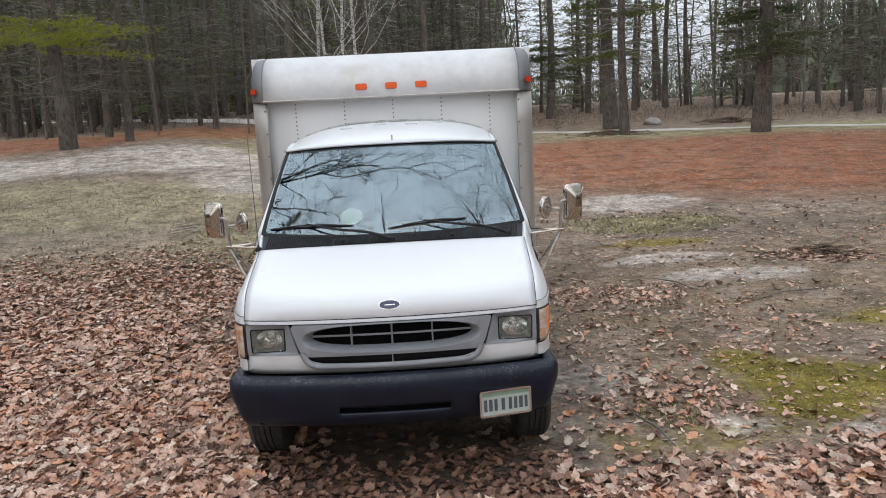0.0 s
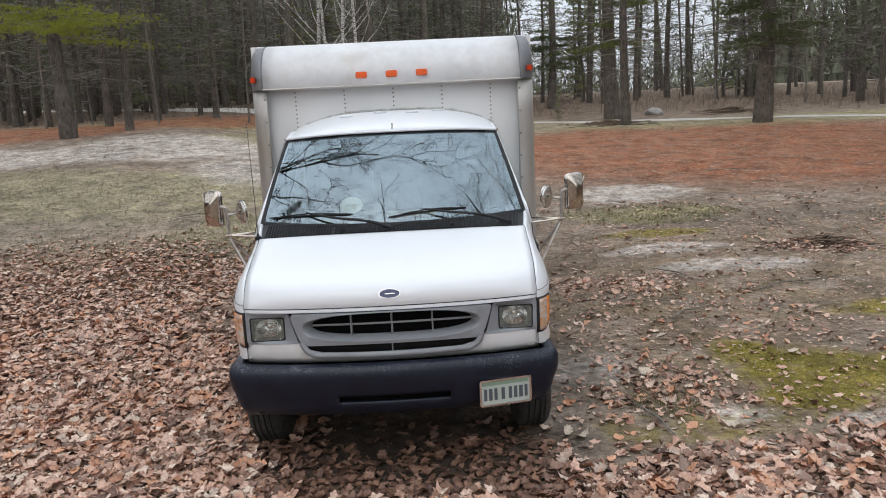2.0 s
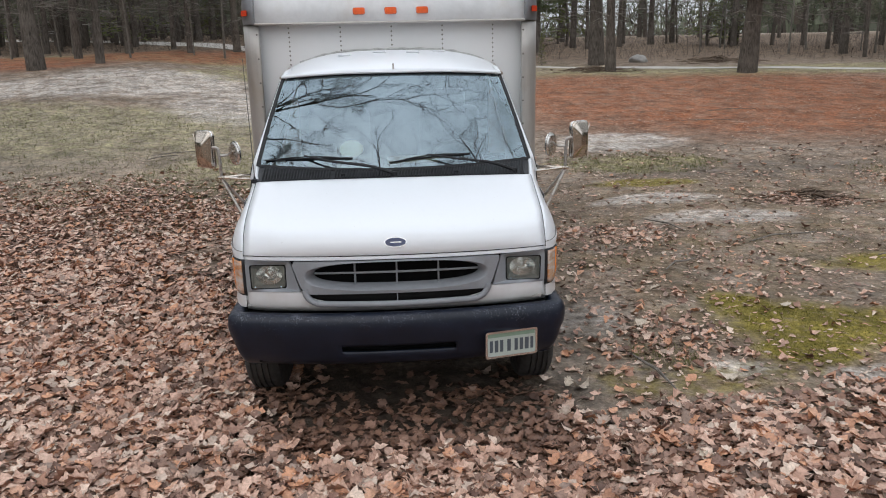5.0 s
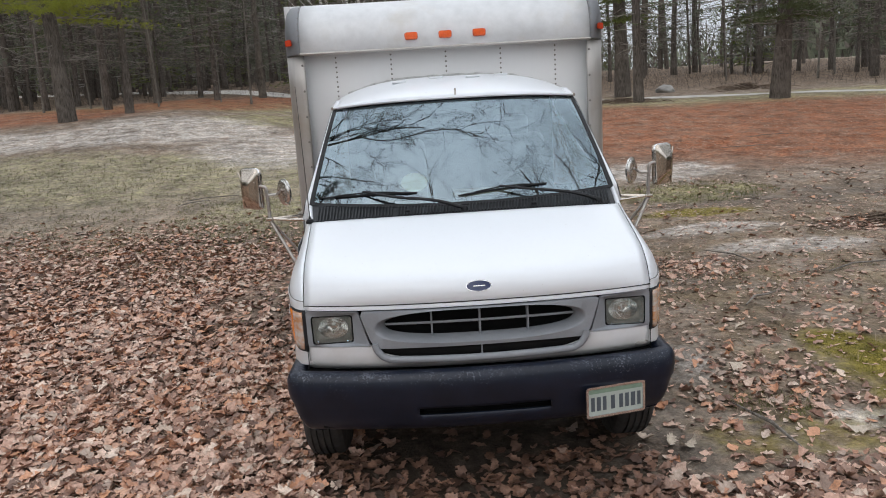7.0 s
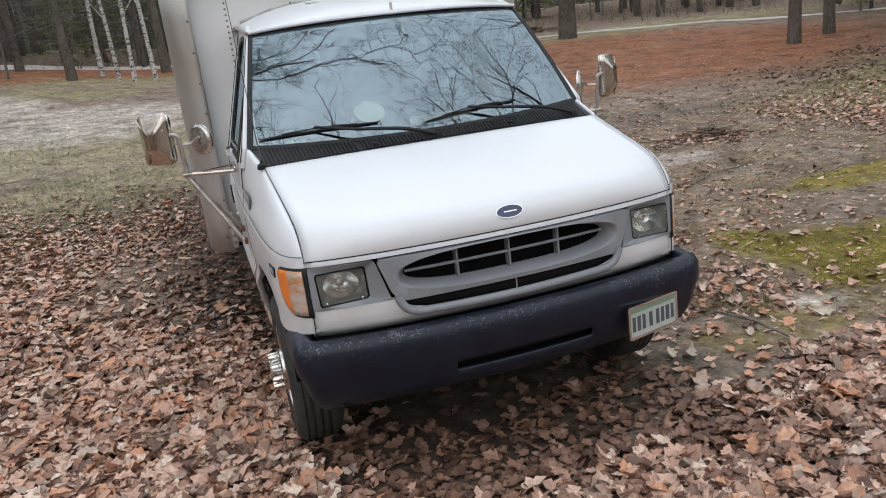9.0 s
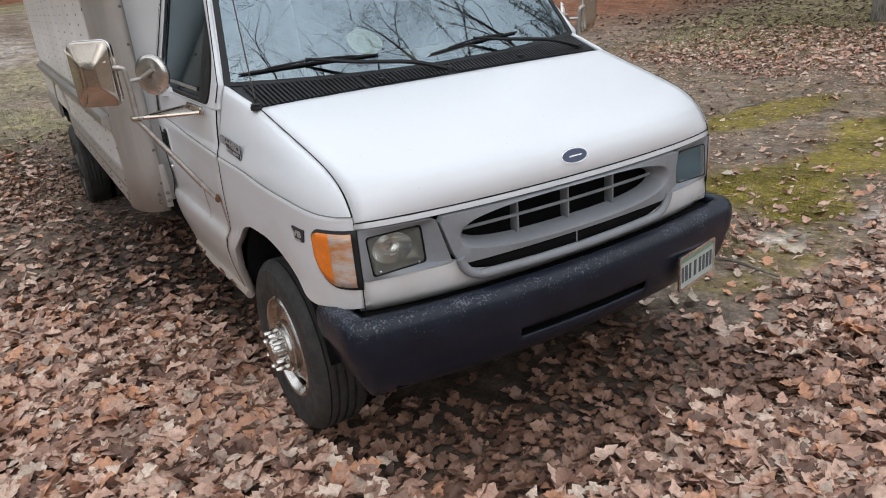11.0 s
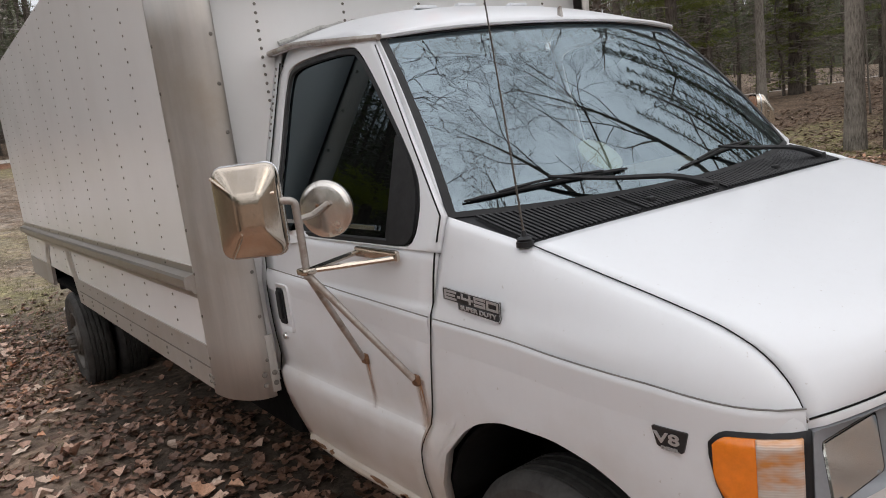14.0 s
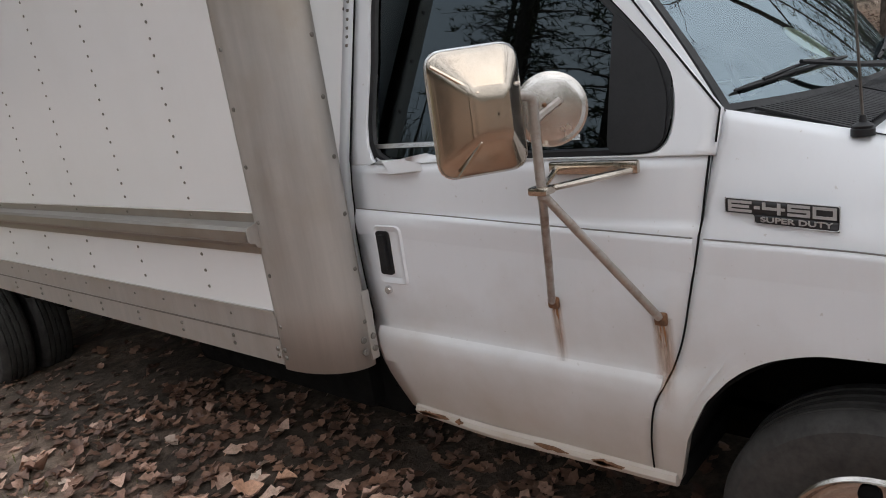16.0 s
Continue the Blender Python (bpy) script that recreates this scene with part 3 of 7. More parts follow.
def fender_rows():
    """Sections of one front wing, from the bonnet edge to the arch."""
    rows = []
    n_top, n_low = 12, 16
    for i in range(61):
        u = i / 60
        row = []
        y_top = 0.245 + (1.205 - 0.245) * u ** 1.25
        if y_top < 0.915:
            s = 0.0
            while hood_point(s, 1).y < y_top and s < 1:
                s += 0.004
            e = hood_point(s, 1)
            xt, zt = e.x + 0.0035, e.z - 0.001
        else:
            k = (y_top - 0.915) / 0.29
            xt, zt = 0.888 + 0.046 * k, 1.293 + 0.074 * k
        zs = 0.93
        for a in range(n_top):
            t = a / n_top
            z = zt + (zs - zt) * t ** 1.15
            y = y_top + (interp(z, GAP) - 1.205) * u * (0 if z > 1.3 else 1)
            xs = side_x(y, z)
            x = xt + (xs - xt) * math.sin(min(1, t * 1.25) * math.pi / 2) ** 0.75
            x -= 0.006 * sstep(0.012, 0.0, abs(z - crease(y))) * sstep(0.5, 0.9, y)
            row.append((x, y, z))
        y_low = y_top + (interp(zs, GAP) - 1.205) * u
        zb = interp(y_low, ARCH)
        for _ in range(6):
            zb = interp(0.245 + (interp(zb, GAP) - 0.245) * u ** 1.25, ARCH)
        for a in range(n_low + 1):
            z = zs + (zb - zs) * a / n_low
            y = 0.245 + (interp(z, GAP) - 0.245) * u ** 1.25
            row.append((side_x(y, z), y, z))
        lx, ly, lz = row[-1]
        row.append((lx - 0.03, ly, lz + 0.004))
        rows.append(row)
    return rows


def face_rear(z, sgn):
    """A point on the door's rear edge."""
    y = interp(z, REAR) + 0.003
    return Vector((sgn * side_x(y, z), y, z))


for sgn in (-1, 1):
    rows = [[(sgn * x, y, z) for x, y, z in r] for r in fender_rows()]
    wing = sheet("front_wing", rows, WHITE, truck, thick=0.018, flip=sgn < 0)

    # door: lower skin
    rows = []
    zs = [0.385, 0.40, 0.43, 0.48, 0.53, 0.58, 0.62, 0.65, 0.672, 0.684, 0.695, 0.708, 0.72, 0.76, 0.82, 0.88, 0.94, 1.0, 1.04, 1.07, 1.085, 1.097, 1.105, 1.113, 1.125, 1.16, 1.2, 1.24, 1.272]
    for z in zs:
        a, b = interp(z, GAP) + 0.004, interp(z, REAR)
        rows.append([(sgn * (side_x(a + (b - a) * k / 14, z)), a + (b - a) * k / 14, z) for k in range(15)])
    door = sheet("door", rows, WHITE, truck, "white painted door with rust streaks under its mirror brackets", thick=0.03, flip=sgn > 0)

    def up(y, z, d=0.0):
        """A point on the upper door, which leans in; d is outward."""
        return Vector((sgn * (1.018 - 0.0315 - (z - 1.272) * 0.283 + d), y, z))

    outer = [(1.30, 1.272), (1.213, 1.272), (1.205, 1.32), (1.20, 1.375), (1.38, 1.585), (1.60, 1.85), (1.685, 1.945), (1.80, 1.985), (2.05, 2.0), (2.36, 2.0), (2.425, 1.90), (2.425, 1.60), (2.42, 1.272), (2.0, 1.272), (1.7, 1.272), (1.45, 1.272)]
    inner = [(1.405, 1.278), (1.352, 1.286), (1.322, 1.325), (1.318, 1.41), (1.352, 1.505), (1.60, 1.755), (1.755, 1.890), (1.84, 1.925), (2.05, 1.935), (2.28, 1.925), (2.345, 1.86), (2.345, 1.60), (2.315, 1.29), (2.0, 1.279), (1.7, 1.277), (1.45, 1.277)]
    assert len(outer) == len(inner)
    k, n = 5, len(outer)
    ro, ri = [], []
    for ring_pts, out in ((outer, ro), (inner, ri)):
        for i in range(n):
            for j in range(k):
                a, b = Vector(ring_pts[i]), Vector(ring_pts[(i + 1) % n])
                t = j / k
                if ring_pts is inner:
                    o, c = Vector(ring_pts[i - 1]), Vector(ring_pts[(i + 2) % n])
                    out.append(0.5 * (2 * a + (b - o) * t + (2 * o - 5 * a + 4 * b - c) * t * t + (3 * a - o - 3 * b + c) * t ** 3))
                else:
                    out.append(a.lerp(b, t))
    rows = [[up(p.x, p.y, 0.0) for p in ro], [up(p.x, p.y, 0.001) for p in (a.lerp(b, 0.35) for a, b in zip(ro, ri))], [up(p.x, p.y, 0.001) for p in (a.lerp(b, 0.9) for a, b in zip(ro, ri))], [up(p.x, p.y, -0.012) for p in ri]]
    mesh("door_edge_gap", *tube_data([up(y, z, 0.001) for y, z in ((1.2065, 1.30), (1.201, 1.372), (1.38, 1.582), (1.60, 1.847), (1.655, 1.909))], 0.0026, 6), SEAM, truck)
    mesh("door_rear_gap", *tube_data([face_rear(z, sgn) for z in np.linspace(0.45, 1.272, 12)] + [up(2.428, z, 0.001) for z in np.linspace(1.29, 1.96, 10)], 0.0030, 6), SEAM, truck)
    sheet("window_frame", rows, WHITE, door, thick=0.03, loop=True, flip=sgn < 0)
    inset = [up(p.x, p.y, -0.006) for p in ri]
    mid = Vector((1.9, 1.58))
    seal = [[up(p.x, p.y, -0.004) for p in ri], [up(*(p.lerp(mid, 0.045)), -0.002) for p in ri], [up(*(p.lerp(mid, 0.06)), -0.012) for p in ri]]
    sheet("window_seal", seal, BLACK, door, loop=True, flip=sgn < 0)
    pane = slab(rounded([(1.345, 1.285), (1.345, 1.50), (1.75, 1.908), (2.05, 1.925), (2.335, 1.90), (2.31, 1.29)], 0.04), lambda u, v, w: up(u, v, -0.016 - w), 0.005)
    mesh("window_pane", *pane, SIDEGLASS, door, "dark tinted side glass").visible_shadow = False
    sail = slab(rounded([(1.475, 1.284), (1.36, 1.284), (1.328, 1.31), (1.324, 1.41), (1.358, 1.502), (1.475, 1.622)], 0.03), lambda u, v, w: up(u, v, 0.004 - w), 0.016)
    mesh("window_corner_panel", *sail, BLACK, door, "black plastic panel in the window's front corner")
    rail = slab([(1.555, 1.318), (1.555, 1.332), (2.31, 1.335), (2.31, 1.321)], lambda u, v, w: up(u, v, -0.004 - w), 0.008)
    mesh("window_rail", *rail, SILVER, door)

    # handle cup, paddle and lock
    def face(y, z, d=0.0):
        return Vector((sgn * (side_x(y, z) + d), y, z))

    ring_o = resample(rounded([(2.340, 1.078), (2.212, 1.078), (2.216, 0.872), (2.345, 0.872)], 0.02), 48)
    ring_i = resample(rounded([(2.330, 1.066), (2.224, 1.066), (2.228, 0.884), (2.335, 0.884)], 0.016), 48)
    sheet("handle_cup", [[face(u, v, 0.0005) for u, v in ring_o], [face(0.6 * u + 0.4 * p, 0.6 * v + 0.4 * q, 0.008) for (u, v), (p, q) in zip(ring_o, ring_i)], [face(u, v, 0.0065) for u, v in ring_i], [face(2.28 + (u - 2.28) * 0.82, 0.975 + (v - 0.975) * 0.88, 0.001) for u, v in ring_i]], WHITE, door, loop=True)
    pad = slab(rounded([(2.330, 1.056), (2.270, 1.056), (2.274, 0.905), (2.336, 0.905)], 0.014), lambda u, v, w: face(u, v, 0.006 - w), 0.008)
    mesh("handle_recess", *pad, BLACK, door, "black recess behind the handle")
    grip = slab(rounded([(2.316, 1.045), (2.286, 1.045), (2.288, 0.925), (2.320, 0.925)], 0.010), lambda u, v, w: face(u, v, 0.016 - w), 0.012)
    mesh("door_handle", *grip, BLACK, door, "black recessed door handle")
    lv, lf = lathe([(0.0, 0.012), (0.012, 0.012), (0.015, 0.006), (0.015, -0.002)], 14, "x", (sgn * side_x(2.318, 0.848), 2.318, 0.848), sgn)
    mesh("door_lock", lv, lf, SILVER, door)

    # sill below the door, rusting through
    vs, fs = tube_data(smooth_line([(sgn * 0.955, 1.36, 0.378), (sgn * 0.962, 1.7, 0.375), (sgn * 0.962, 2.0, 0.368), (sgn * 0.958, 2.32, 0.382)], 8), 0.022, 8)
    mesh("sill", vs, fs, WHITE, truck)
    rng = random.Random(5 + sgn)
    for _ in range(7):
        y = rng.choice([rng.uniform(2.05, 2.33), rng.uniform(2.1, 2.3), rng.uniform(1.4, 1.75), rng.uniform(1.4, 2.3)])
        w = rng.uniform(0.015, 0.07)
        ol = [(y + w * math.cos(a) * rng.uniform(0.7, 1.1), 0.380 + 0.008 * math.sin(a) * rng.uniform(0.3, 1.3)) for a in np.linspace(0, 6.28, 19)[:-1]]
        mesh("rust_patch", *slab(ol, lambda u, v, q: Vector((sgn * (0.985 - q), u, v)), 0.012), RUST, truck, "flaking brown rust along the sill", False)

    # rear strip between door and box with its perforated edge
    strip = sheet("pillar_strip", [[(sgn * (side_x(2.4, z) - 0.004 if z < 1.272 else up(2.4, z).x * sgn), y, z) for y in (2.434, 2.46, 2.487)] for z in np.linspace(0.70, 2.0, 18)], WHITE, truck, flip=sgn > 0, thick=0.01)

# hinge-line slots in the strip beside the driver's side window
slots = Soup()
for i in range(11):
    z = 1.66 + 0.028 * i
    x = -(1.018 - 0.0315 - (z - 1.272) * 0.283)
    slots.add(slab(rounded([(2.457, z - 0.005), (2.467, z - 0.005), (2.467, z + 0.005), (2.457, z + 0.005)], 0.003, 2), lambda u, v, w: Vector((x - 0.003 + w, u, v)), 0.006))
slots.make("strip_slots", RIVET, truck)

# rust streaks below the two lower mirror struts, thinning out towards their edges
def rust_run():
    m = Nodes("rust_run")
    sep = m.n("SeparateXYZ")
    m.link(m.n("TexCoord").outputs["Generated"], sep.inputs[0])
    across = m.math("ABSOLUTE", m.math("SUBTRACT", m.math("MULTIPLY", sep.outputs[1], 2.0), 1.0))
    soft = m.ramp(across, 0.15, 1.0, 1.0, 0.0)
    q = m.n("Mapping")
    m.link(m.pos(), q.inputs[0])
    q.inputs["Scale"].default_value = (110, 110, 6)
    runs = m.ramp(m.noise(q.outputs[0], 1.0, 4), 0.34, 0.56, 0.3, 1.0)
    fade = m.math("POWER", sep.outputs[2], 0.9)
    alpha = m.math("MULTIPLY", m.math("MULTIPLY", soft, runs), fade)
    c = m.mix(runs, (0.50, 0.27, 0.09), (0.30, 0.125, 0.035))
    return m.done(c, 0.7, 0.0, Alpha=alpha)


RUST_RUN = rust_run()
for y0, z0, ln, wd in ((1.352, 0.870, 0.26, 0.060), (1.660, 0.872, 0.22, 0.040)):
    rows = [[(-(side_x(y0 + wd * (k / 6 - 0.5), z0 - ln * j / 12) + 0.0022), y0 + wd * (k / 6 - 0.5), z0 - ln * j / 12) for k in range(7)] for j in range(13)]
    sheet("rust_streak", rows, RUST_RUN, truck, "orange-brown rust run down the door")

# pressed creases along wing and door; the upper one's shadow is a dark tube
CREASE = [(0.25, 1.0), (0.33, 1.002), (0.415, 1.011), (0.513, 1.024), (0.635, 1.032), (0.774, 1.042), (0.932, 1.058), (1.26, 1.074), (2.46, 1.123)]
CREASE_SHADE = plain("crease_shade", (0.19, 0.18, 0.17), 0.8, 0, 0.3, 20)
for sgn in (-1, 1):
    for y0, y1, low in ((0.2455, 1.236, False), (1.262, 2.42, False), (1.362, 2.40, True)):
        rows = []
        for y in np.linspace(y0, y1, 24):
            zc = 0.695 if low else interp(y, CREASE)
            fade = 1.0 if low else sstep(0.236, 0.28, y)
            prof = ((0.0003, 0.010), (0.0040, -0.003), (0.0046, -0.018), (0.0024, -0.06), (0.0002, -0.12)) if low else ((0.0003, 0.005), (0.0050, -0.003), (0.0054, -0.012), (0.0026, -0.04), (0.0002, -0.08))
            ys = [max(y, interp(zc + dz, GAP) + 0.008) if low else y for _, dz in prof]
            rows.append([(sgn * (side_x(q, zc + dz) + d * fade), q, zc + dz) for q, (d, dz) in zip(ys, prof)])
        sheet("crease", rows, WHITE, truck, sharp=60)
        if not low:
            mesh("crease_line", *tube_data([(sgn * (side_x(y, interp(y, CREASE) + 0.006) + 0.0004), y, interp(y, CREASE) + 0.006) for y in np.linspace(y0, y1, 30)], 0.0021, 5), CREASE_SHADE, truck)

# shut lines
for sgn in (-1, 1):
    line = [(sgn * (side_x(interp(z, GAP) + 0.003, z) - 0.001), interp(z, GAP) + 0.003, z) for z in np.linspace(0.385, 1.27, 30)]
    mesh("door_gap", *tube_data(line, 0.0028, 6), SEAM, truck)
    mesh("hood_gap", *tube_data([hood_point(s, 1.004 * sgn) + Vector((0, 0, -0.001)) for s in np.linspace(0, 1, 40)], 0.0015, 6), SEAM, truck)

# windscreen, seal, roof
def screen(u, v, d=0.0):
    """u across -1 to 1, v up 0 to 1."""
    half = 0.925 + (0.782 - 0.925) * v
    x = half * u
    y = (1.035 + 0.165 * u * u) * (1 - v) + (1.565 + 0.09 * u * u) * v
    z = (1.333 + 0.030 * u * u) * (1 - v) + (1.955 - 0.022 * u * u) * v
    b = 0.022 * 4 * v * (1 - v)
    return Vector((x + 0.5 * d * u, y - 0.75 * (b + d), z + 0.66 * (b + d)))


pane = sheet("windscreen", [[screen(i / 16 - 1, j / 14) for i in range(33)] for j in range(15)], WINDSCREEN, truck, "raked windscreen reflecting bare branches and sky")
pane.visible_shadow = False
edge = [(u, 0.0) for u in np.linspace(-1, 1, 30)] + [(1, v) for v in np.linspace(0, 1, 20)[1:]] + [(u, 1.0) for u in np.linspace(1, -1, 30)[1:]] + [(-1, v) for v in np.linspace(1, 0, 20)[1:-1]]
sheet("windscreen_seal", [[screen(u * k, 0.5 + (v - 0.5) * k2, d) for u, v in edge] for k, k2, d in ((1.012, 1.02, -0.01), (1.008, 1.015, 0.004), (0.981, 0.966, 0.003), (0.979, 0.963, -0.002))], BLACK, truck, "black rubber seal round the windscreen", loop=True)
for sgn in (-1, 1):
    sheet("windscreen_pillar", [[screen(sgn * 1.003, v, 0.0), screen(sgn * 1.015, v, -0.003), screen(sgn * 1.026, v, -0.016), screen(sgn * 1.027, v, -0.05)] for v in np.linspace(0.0, 1.02, 16)], WHITE, truck, flip=sgn > 0)


def roof_point(u, v):
    """u across, v from the windscreen back."""
    half = 0.790 + 0.014 * v
    y0 = 1.553 + 0.09 * u * u
    y = y0 + (2.488 - y0) * v
    crown = 1.963 + 0.165 * math.sin(min(1, v * 1.25) * math.pi / 2) ** 0.8
    rim = 1.938 + 0.075 * min(1, v * 1.4)
    z = rim + (crown - rim) * (1 - abs(u) ** 3.2)
    return Vector((half * u, y, z))


sheet("cab_roof", [[roof_point(j / 20 - 1, i / 20) for j in range(41)] for i in range(21)], WHITE, truck, "white cab roof with peeling sealant", thick=0.02, flip=True)
for sgn in (-1, 1):
    mesh("drip_rail", *tube_data([roof_point(sgn, v) + Vector((sgn * 0.008, 0, -0.006)) for v in np.linspace(0, 1, 14)], 0.011, 6), STRUT, truck, "thin rusty drip rail")
mesh("roof_lip", *tube_data([roof_point(u, 0.0) + Vector((0, -0.004, -0.003)) for u in np.linspace(-1, 1, 24)], 0.009, 6), WHITE, truck)
tabs = ((-0.45, 0.42), (-0.12, 0.5), (0.2, 0.45), (0.46, 0.55))
for u, v in tabs:
    bm = bmesh.new()
    add_box(bm, roof_point(u, v) + Vector((0, 0, 0.006)), (0.10, 0.03, 0.014), 0.005)
    part("roof_tab", bm, WHITE, truck)
fin = slab([(0, 0), (0.022, 0), (0.017, 0.045), (0.006, 0.052)], lambda u, v, w: Vector((0.005 + w, 1.575 + u, 1.965 + v)), 0.012)
mesh("roof_fin", *fin, STRUT, truck)
# sealant bead across the back of the roof
rng = random.Random(8)
mesh("roof_sealant", *tube_data([roof_point(u, 0.99) + Vector((0, rng.uniform(-0.01, 0.01), 0.006 + rng.uniform(0, 0.010))) for u in np.linspace(-0.95, 0.95, 46)], 0.012, 6), SEALANT, truck, "lumpy grey sealant bead along the roof's rear edge")

# scuttle panel with its louvres
def cowl(u, v, d=0.0):
    a = Vector((0.885 * u, 0.912 + 0.01 * u * u, 1.297 - 0.018 * u * u))
    b = screen(u * 0.985, 0.0, 0.0)
    p = a.lerp(b, v)
    return p + Vector((0, 0, d))


scuttle = sheet("scuttle_panel", [[cowl(i / 20 - 1, j / 6, -0.004) for i in range(41)] for j in range(7)], BLACK, truck, "black plastic louvred panel below the windscreen")
lou = Soup()
for i in range(92):
    u = -0.96 + 1.92 * i / 91
    if abs(u) < 0.012 or 0.30 < abs(u + 0.14) < 0.318:
        continue
    pts = [cowl(u - 0.006 + 0.012 * t, 0.10 + 0.80 * t, 0.005) for t in np.linspace(0, 1, 4)]
    lou.add(tube_data(pts, 0.0052, 5))
lou.make("louvres", BLACK, scuttle)
for x in (-0.33, 0.40):
    bm = bmesh.new()
    add_box(bm, cowl(x / 0.885, 0.35, 0.012), (0.03, 0.022, 0.016), 0.005)
    part("washer_nozzle", bm, BLACK, scuttle)


def wiper(pivot, elbow, u0, u1, v0, v1):
    """Arm from its pivot on the scuttle to the blade resting low on the glass."""
    root = empty("wiper")
    root.parent = truck
    root["label"] = "black wiper with curved arm and blade"
    blade = [screen(u, v + 0.012 * math.sin(k * math.pi), 0.008) for k, u, v in zip(np.linspace(0, 1, 12), np.linspace(u0, u1, 12), np.linspace(v0, v1, 12))]
    mesh("wiper_blade", *tube_data(blade, [0.003] + [0.0065] * 10 + [0.004], 6), BLACK, root)
    carrier = [p + Vector((0, -0.004, 0.006 + 0.007 * math.sin(k * math.pi / 7))) for k, p in enumerate(blade[2:10])]
    mesh("blade_carrier", *tube_data(carrier, 0.0045, 6), BLACK, root)
    p, e = Vector(pivot), Vector(elbow)
    arm = smooth_line([p, p.lerp(e, 0.4) + Vector((0, 0, 0.018)), e, blade[5] + Vector((0, -0.012, 0.022))], 6)
    mesh("wiper_arm", *tube_data(arm, list(np.linspace(0.013, 0.006, len(arm))), 6), BLACK, root)
    lv, lf = lathe([(0.0, 0.014), (0.014, 0.012), (0.018, 0.0), (0.018, -0.02)], 12, "z", p)
    mesh("wiper_pivot", lv, lf, BLACK, root)
    return root


wiper((0.0, 0.962, 1.318), (-0.42, 1.045, 1.400), -0.945, -0.30, 0.055, 0.105)
wiper((0.79, 0.985, 1.318), (0.38, 1.045, 1.400), -0.035, 0.56, 0.062, 0.105)

# aerial
base = hood_point(1.0, -1) + Vector((-0.012, 0.012, 0.006))
aerial = mesh("aerial", *tube_data([base + Vector((0, 0, 0.02)), base + Vector((-0.008, 0.02, 0.35)), base + Vector((-0.02, 0.045, 0.76))], [0.0032, 0.0025, 0.0018], 6), HUB, truck, "thin whip aerial on a black base")
lv, lf = lathe([(0.023, -0.012), (0.023, 0.002), (0.019, 0.004), (0.021, 0.009), (0.015, 0.013), (0.008, 0.016), (0.006, 0.030), (0.0, 0.031)], 16, "z", base)
mesh("aerial_base", lv, lf, BLACK, aerial)

# front panel, white, between bonnet and bumper
rows = []
for zs in (((0.9835, 0.0), (0.976, -0.003), (0.962, -0.002), (0.958, 0.012)), ((0.785, 0.012), (0.778, -0.002), (0.74, -0.003), (0.70, 0.0), (0.66, 0.02))):
    rows = [[(x, front_y(x) + d + (0.010 if abs(x) > 0.845 else 0), z) for x in np.linspace(-0.860, 0.860, 41)] for z, d in zs]
    sheet("front_panel", rows, WHITE, truck, "white front panel with stone chips", thick=0.012, inside=(0, 2, 0.8))
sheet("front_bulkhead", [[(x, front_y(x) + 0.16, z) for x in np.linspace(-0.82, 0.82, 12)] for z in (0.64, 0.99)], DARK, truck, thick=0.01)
for sgn in (-1, 1):
    mesh("corner_seam", *tube_data([(sgn * 0.8535, 0.2415, z) for z in (0.655, 0.70, 0.765)], 0.0019, 6), SEAM, truck)
mesh("hood_lip_gap", *tube_data([Vector((x, front_y(x) - 0.002, 0.9845)) for x in np.linspace(-0.850, 0.850, 30)], 0.0022, 6), SEAM, truck)

# grille
def fp(x, z, d=0.0):
    return Vector((x, front_y(x) - d, z))


grille = empty("grille")
grille.parent = truck
grille["label"] = "faded grey plastic grille with an oval opening"
ol = rounded([(-0.582, 0.955), (-0.535, 0.808), (-0.505, 0.770), (0.505, 0.770), (0.535, 0.808), (0.582, 0.955)], 0.015)
ol = resample(ol, 96)
rim_oval = [(0.508 * math.copysign(abs(math.cos(a)) ** 0.62, math.cos(a)), 0.871 + 0.081 * math.copysign(abs(math.sin(a)) ** 0.85, math.sin(a))) for a in np.linspace(0, 2 * math.pi, 97)[:-1]]
oval = [(0.470 * math.copysign(abs(math.cos(a)) ** 0.62, math.cos(a)), 0.870 + 0.064 * math.copysign(abs(math.sin(a)) ** 0.85, math.sin(a))) for a in np.linspace(0, 2 * math.pi, 97)[:-1]]
start = min(range(96), key=lambda i: (oval[i][0] - ol[0][0]) ** 2 + (oval[i][1] - ol[0][1]) ** 2)
oval, rim_oval = ([q[(start + i) % 96] for i in range(96)] for q in (oval, rim_oval))
rows = [[fp(x, z, -0.015) for x, z in ol], [fp(x, z, 0.016) for x, z in ol], [fp(x * 0.1 + u * 0.9, z * 0.1 + v * 0.9, 0.020) for (x, z), (u, v) in zip(ol, rim_oval)], [fp(x, z, 0.017) for x, z in rim_oval],
        [fp(x * 0.75 + u * 0.25, z * 0.75 + v * 0.25, 0.006) for (x, z), (u, v) in zip(rim_oval, oval)], [fp(x * 0.25 + u * 0.75, z * 0.25 + v * 0.75, -0.028) for (x, z), (u, v) in zip(rim_oval, oval)], [fp(x, z, -0.045) for x, z in oval], [fp(x * 0.99, 0.870 + (z - 0.870) * 0.94, -0.068) for x, z in oval]]
sheet("grille_frame", rows, GREY, grille, loop=True)
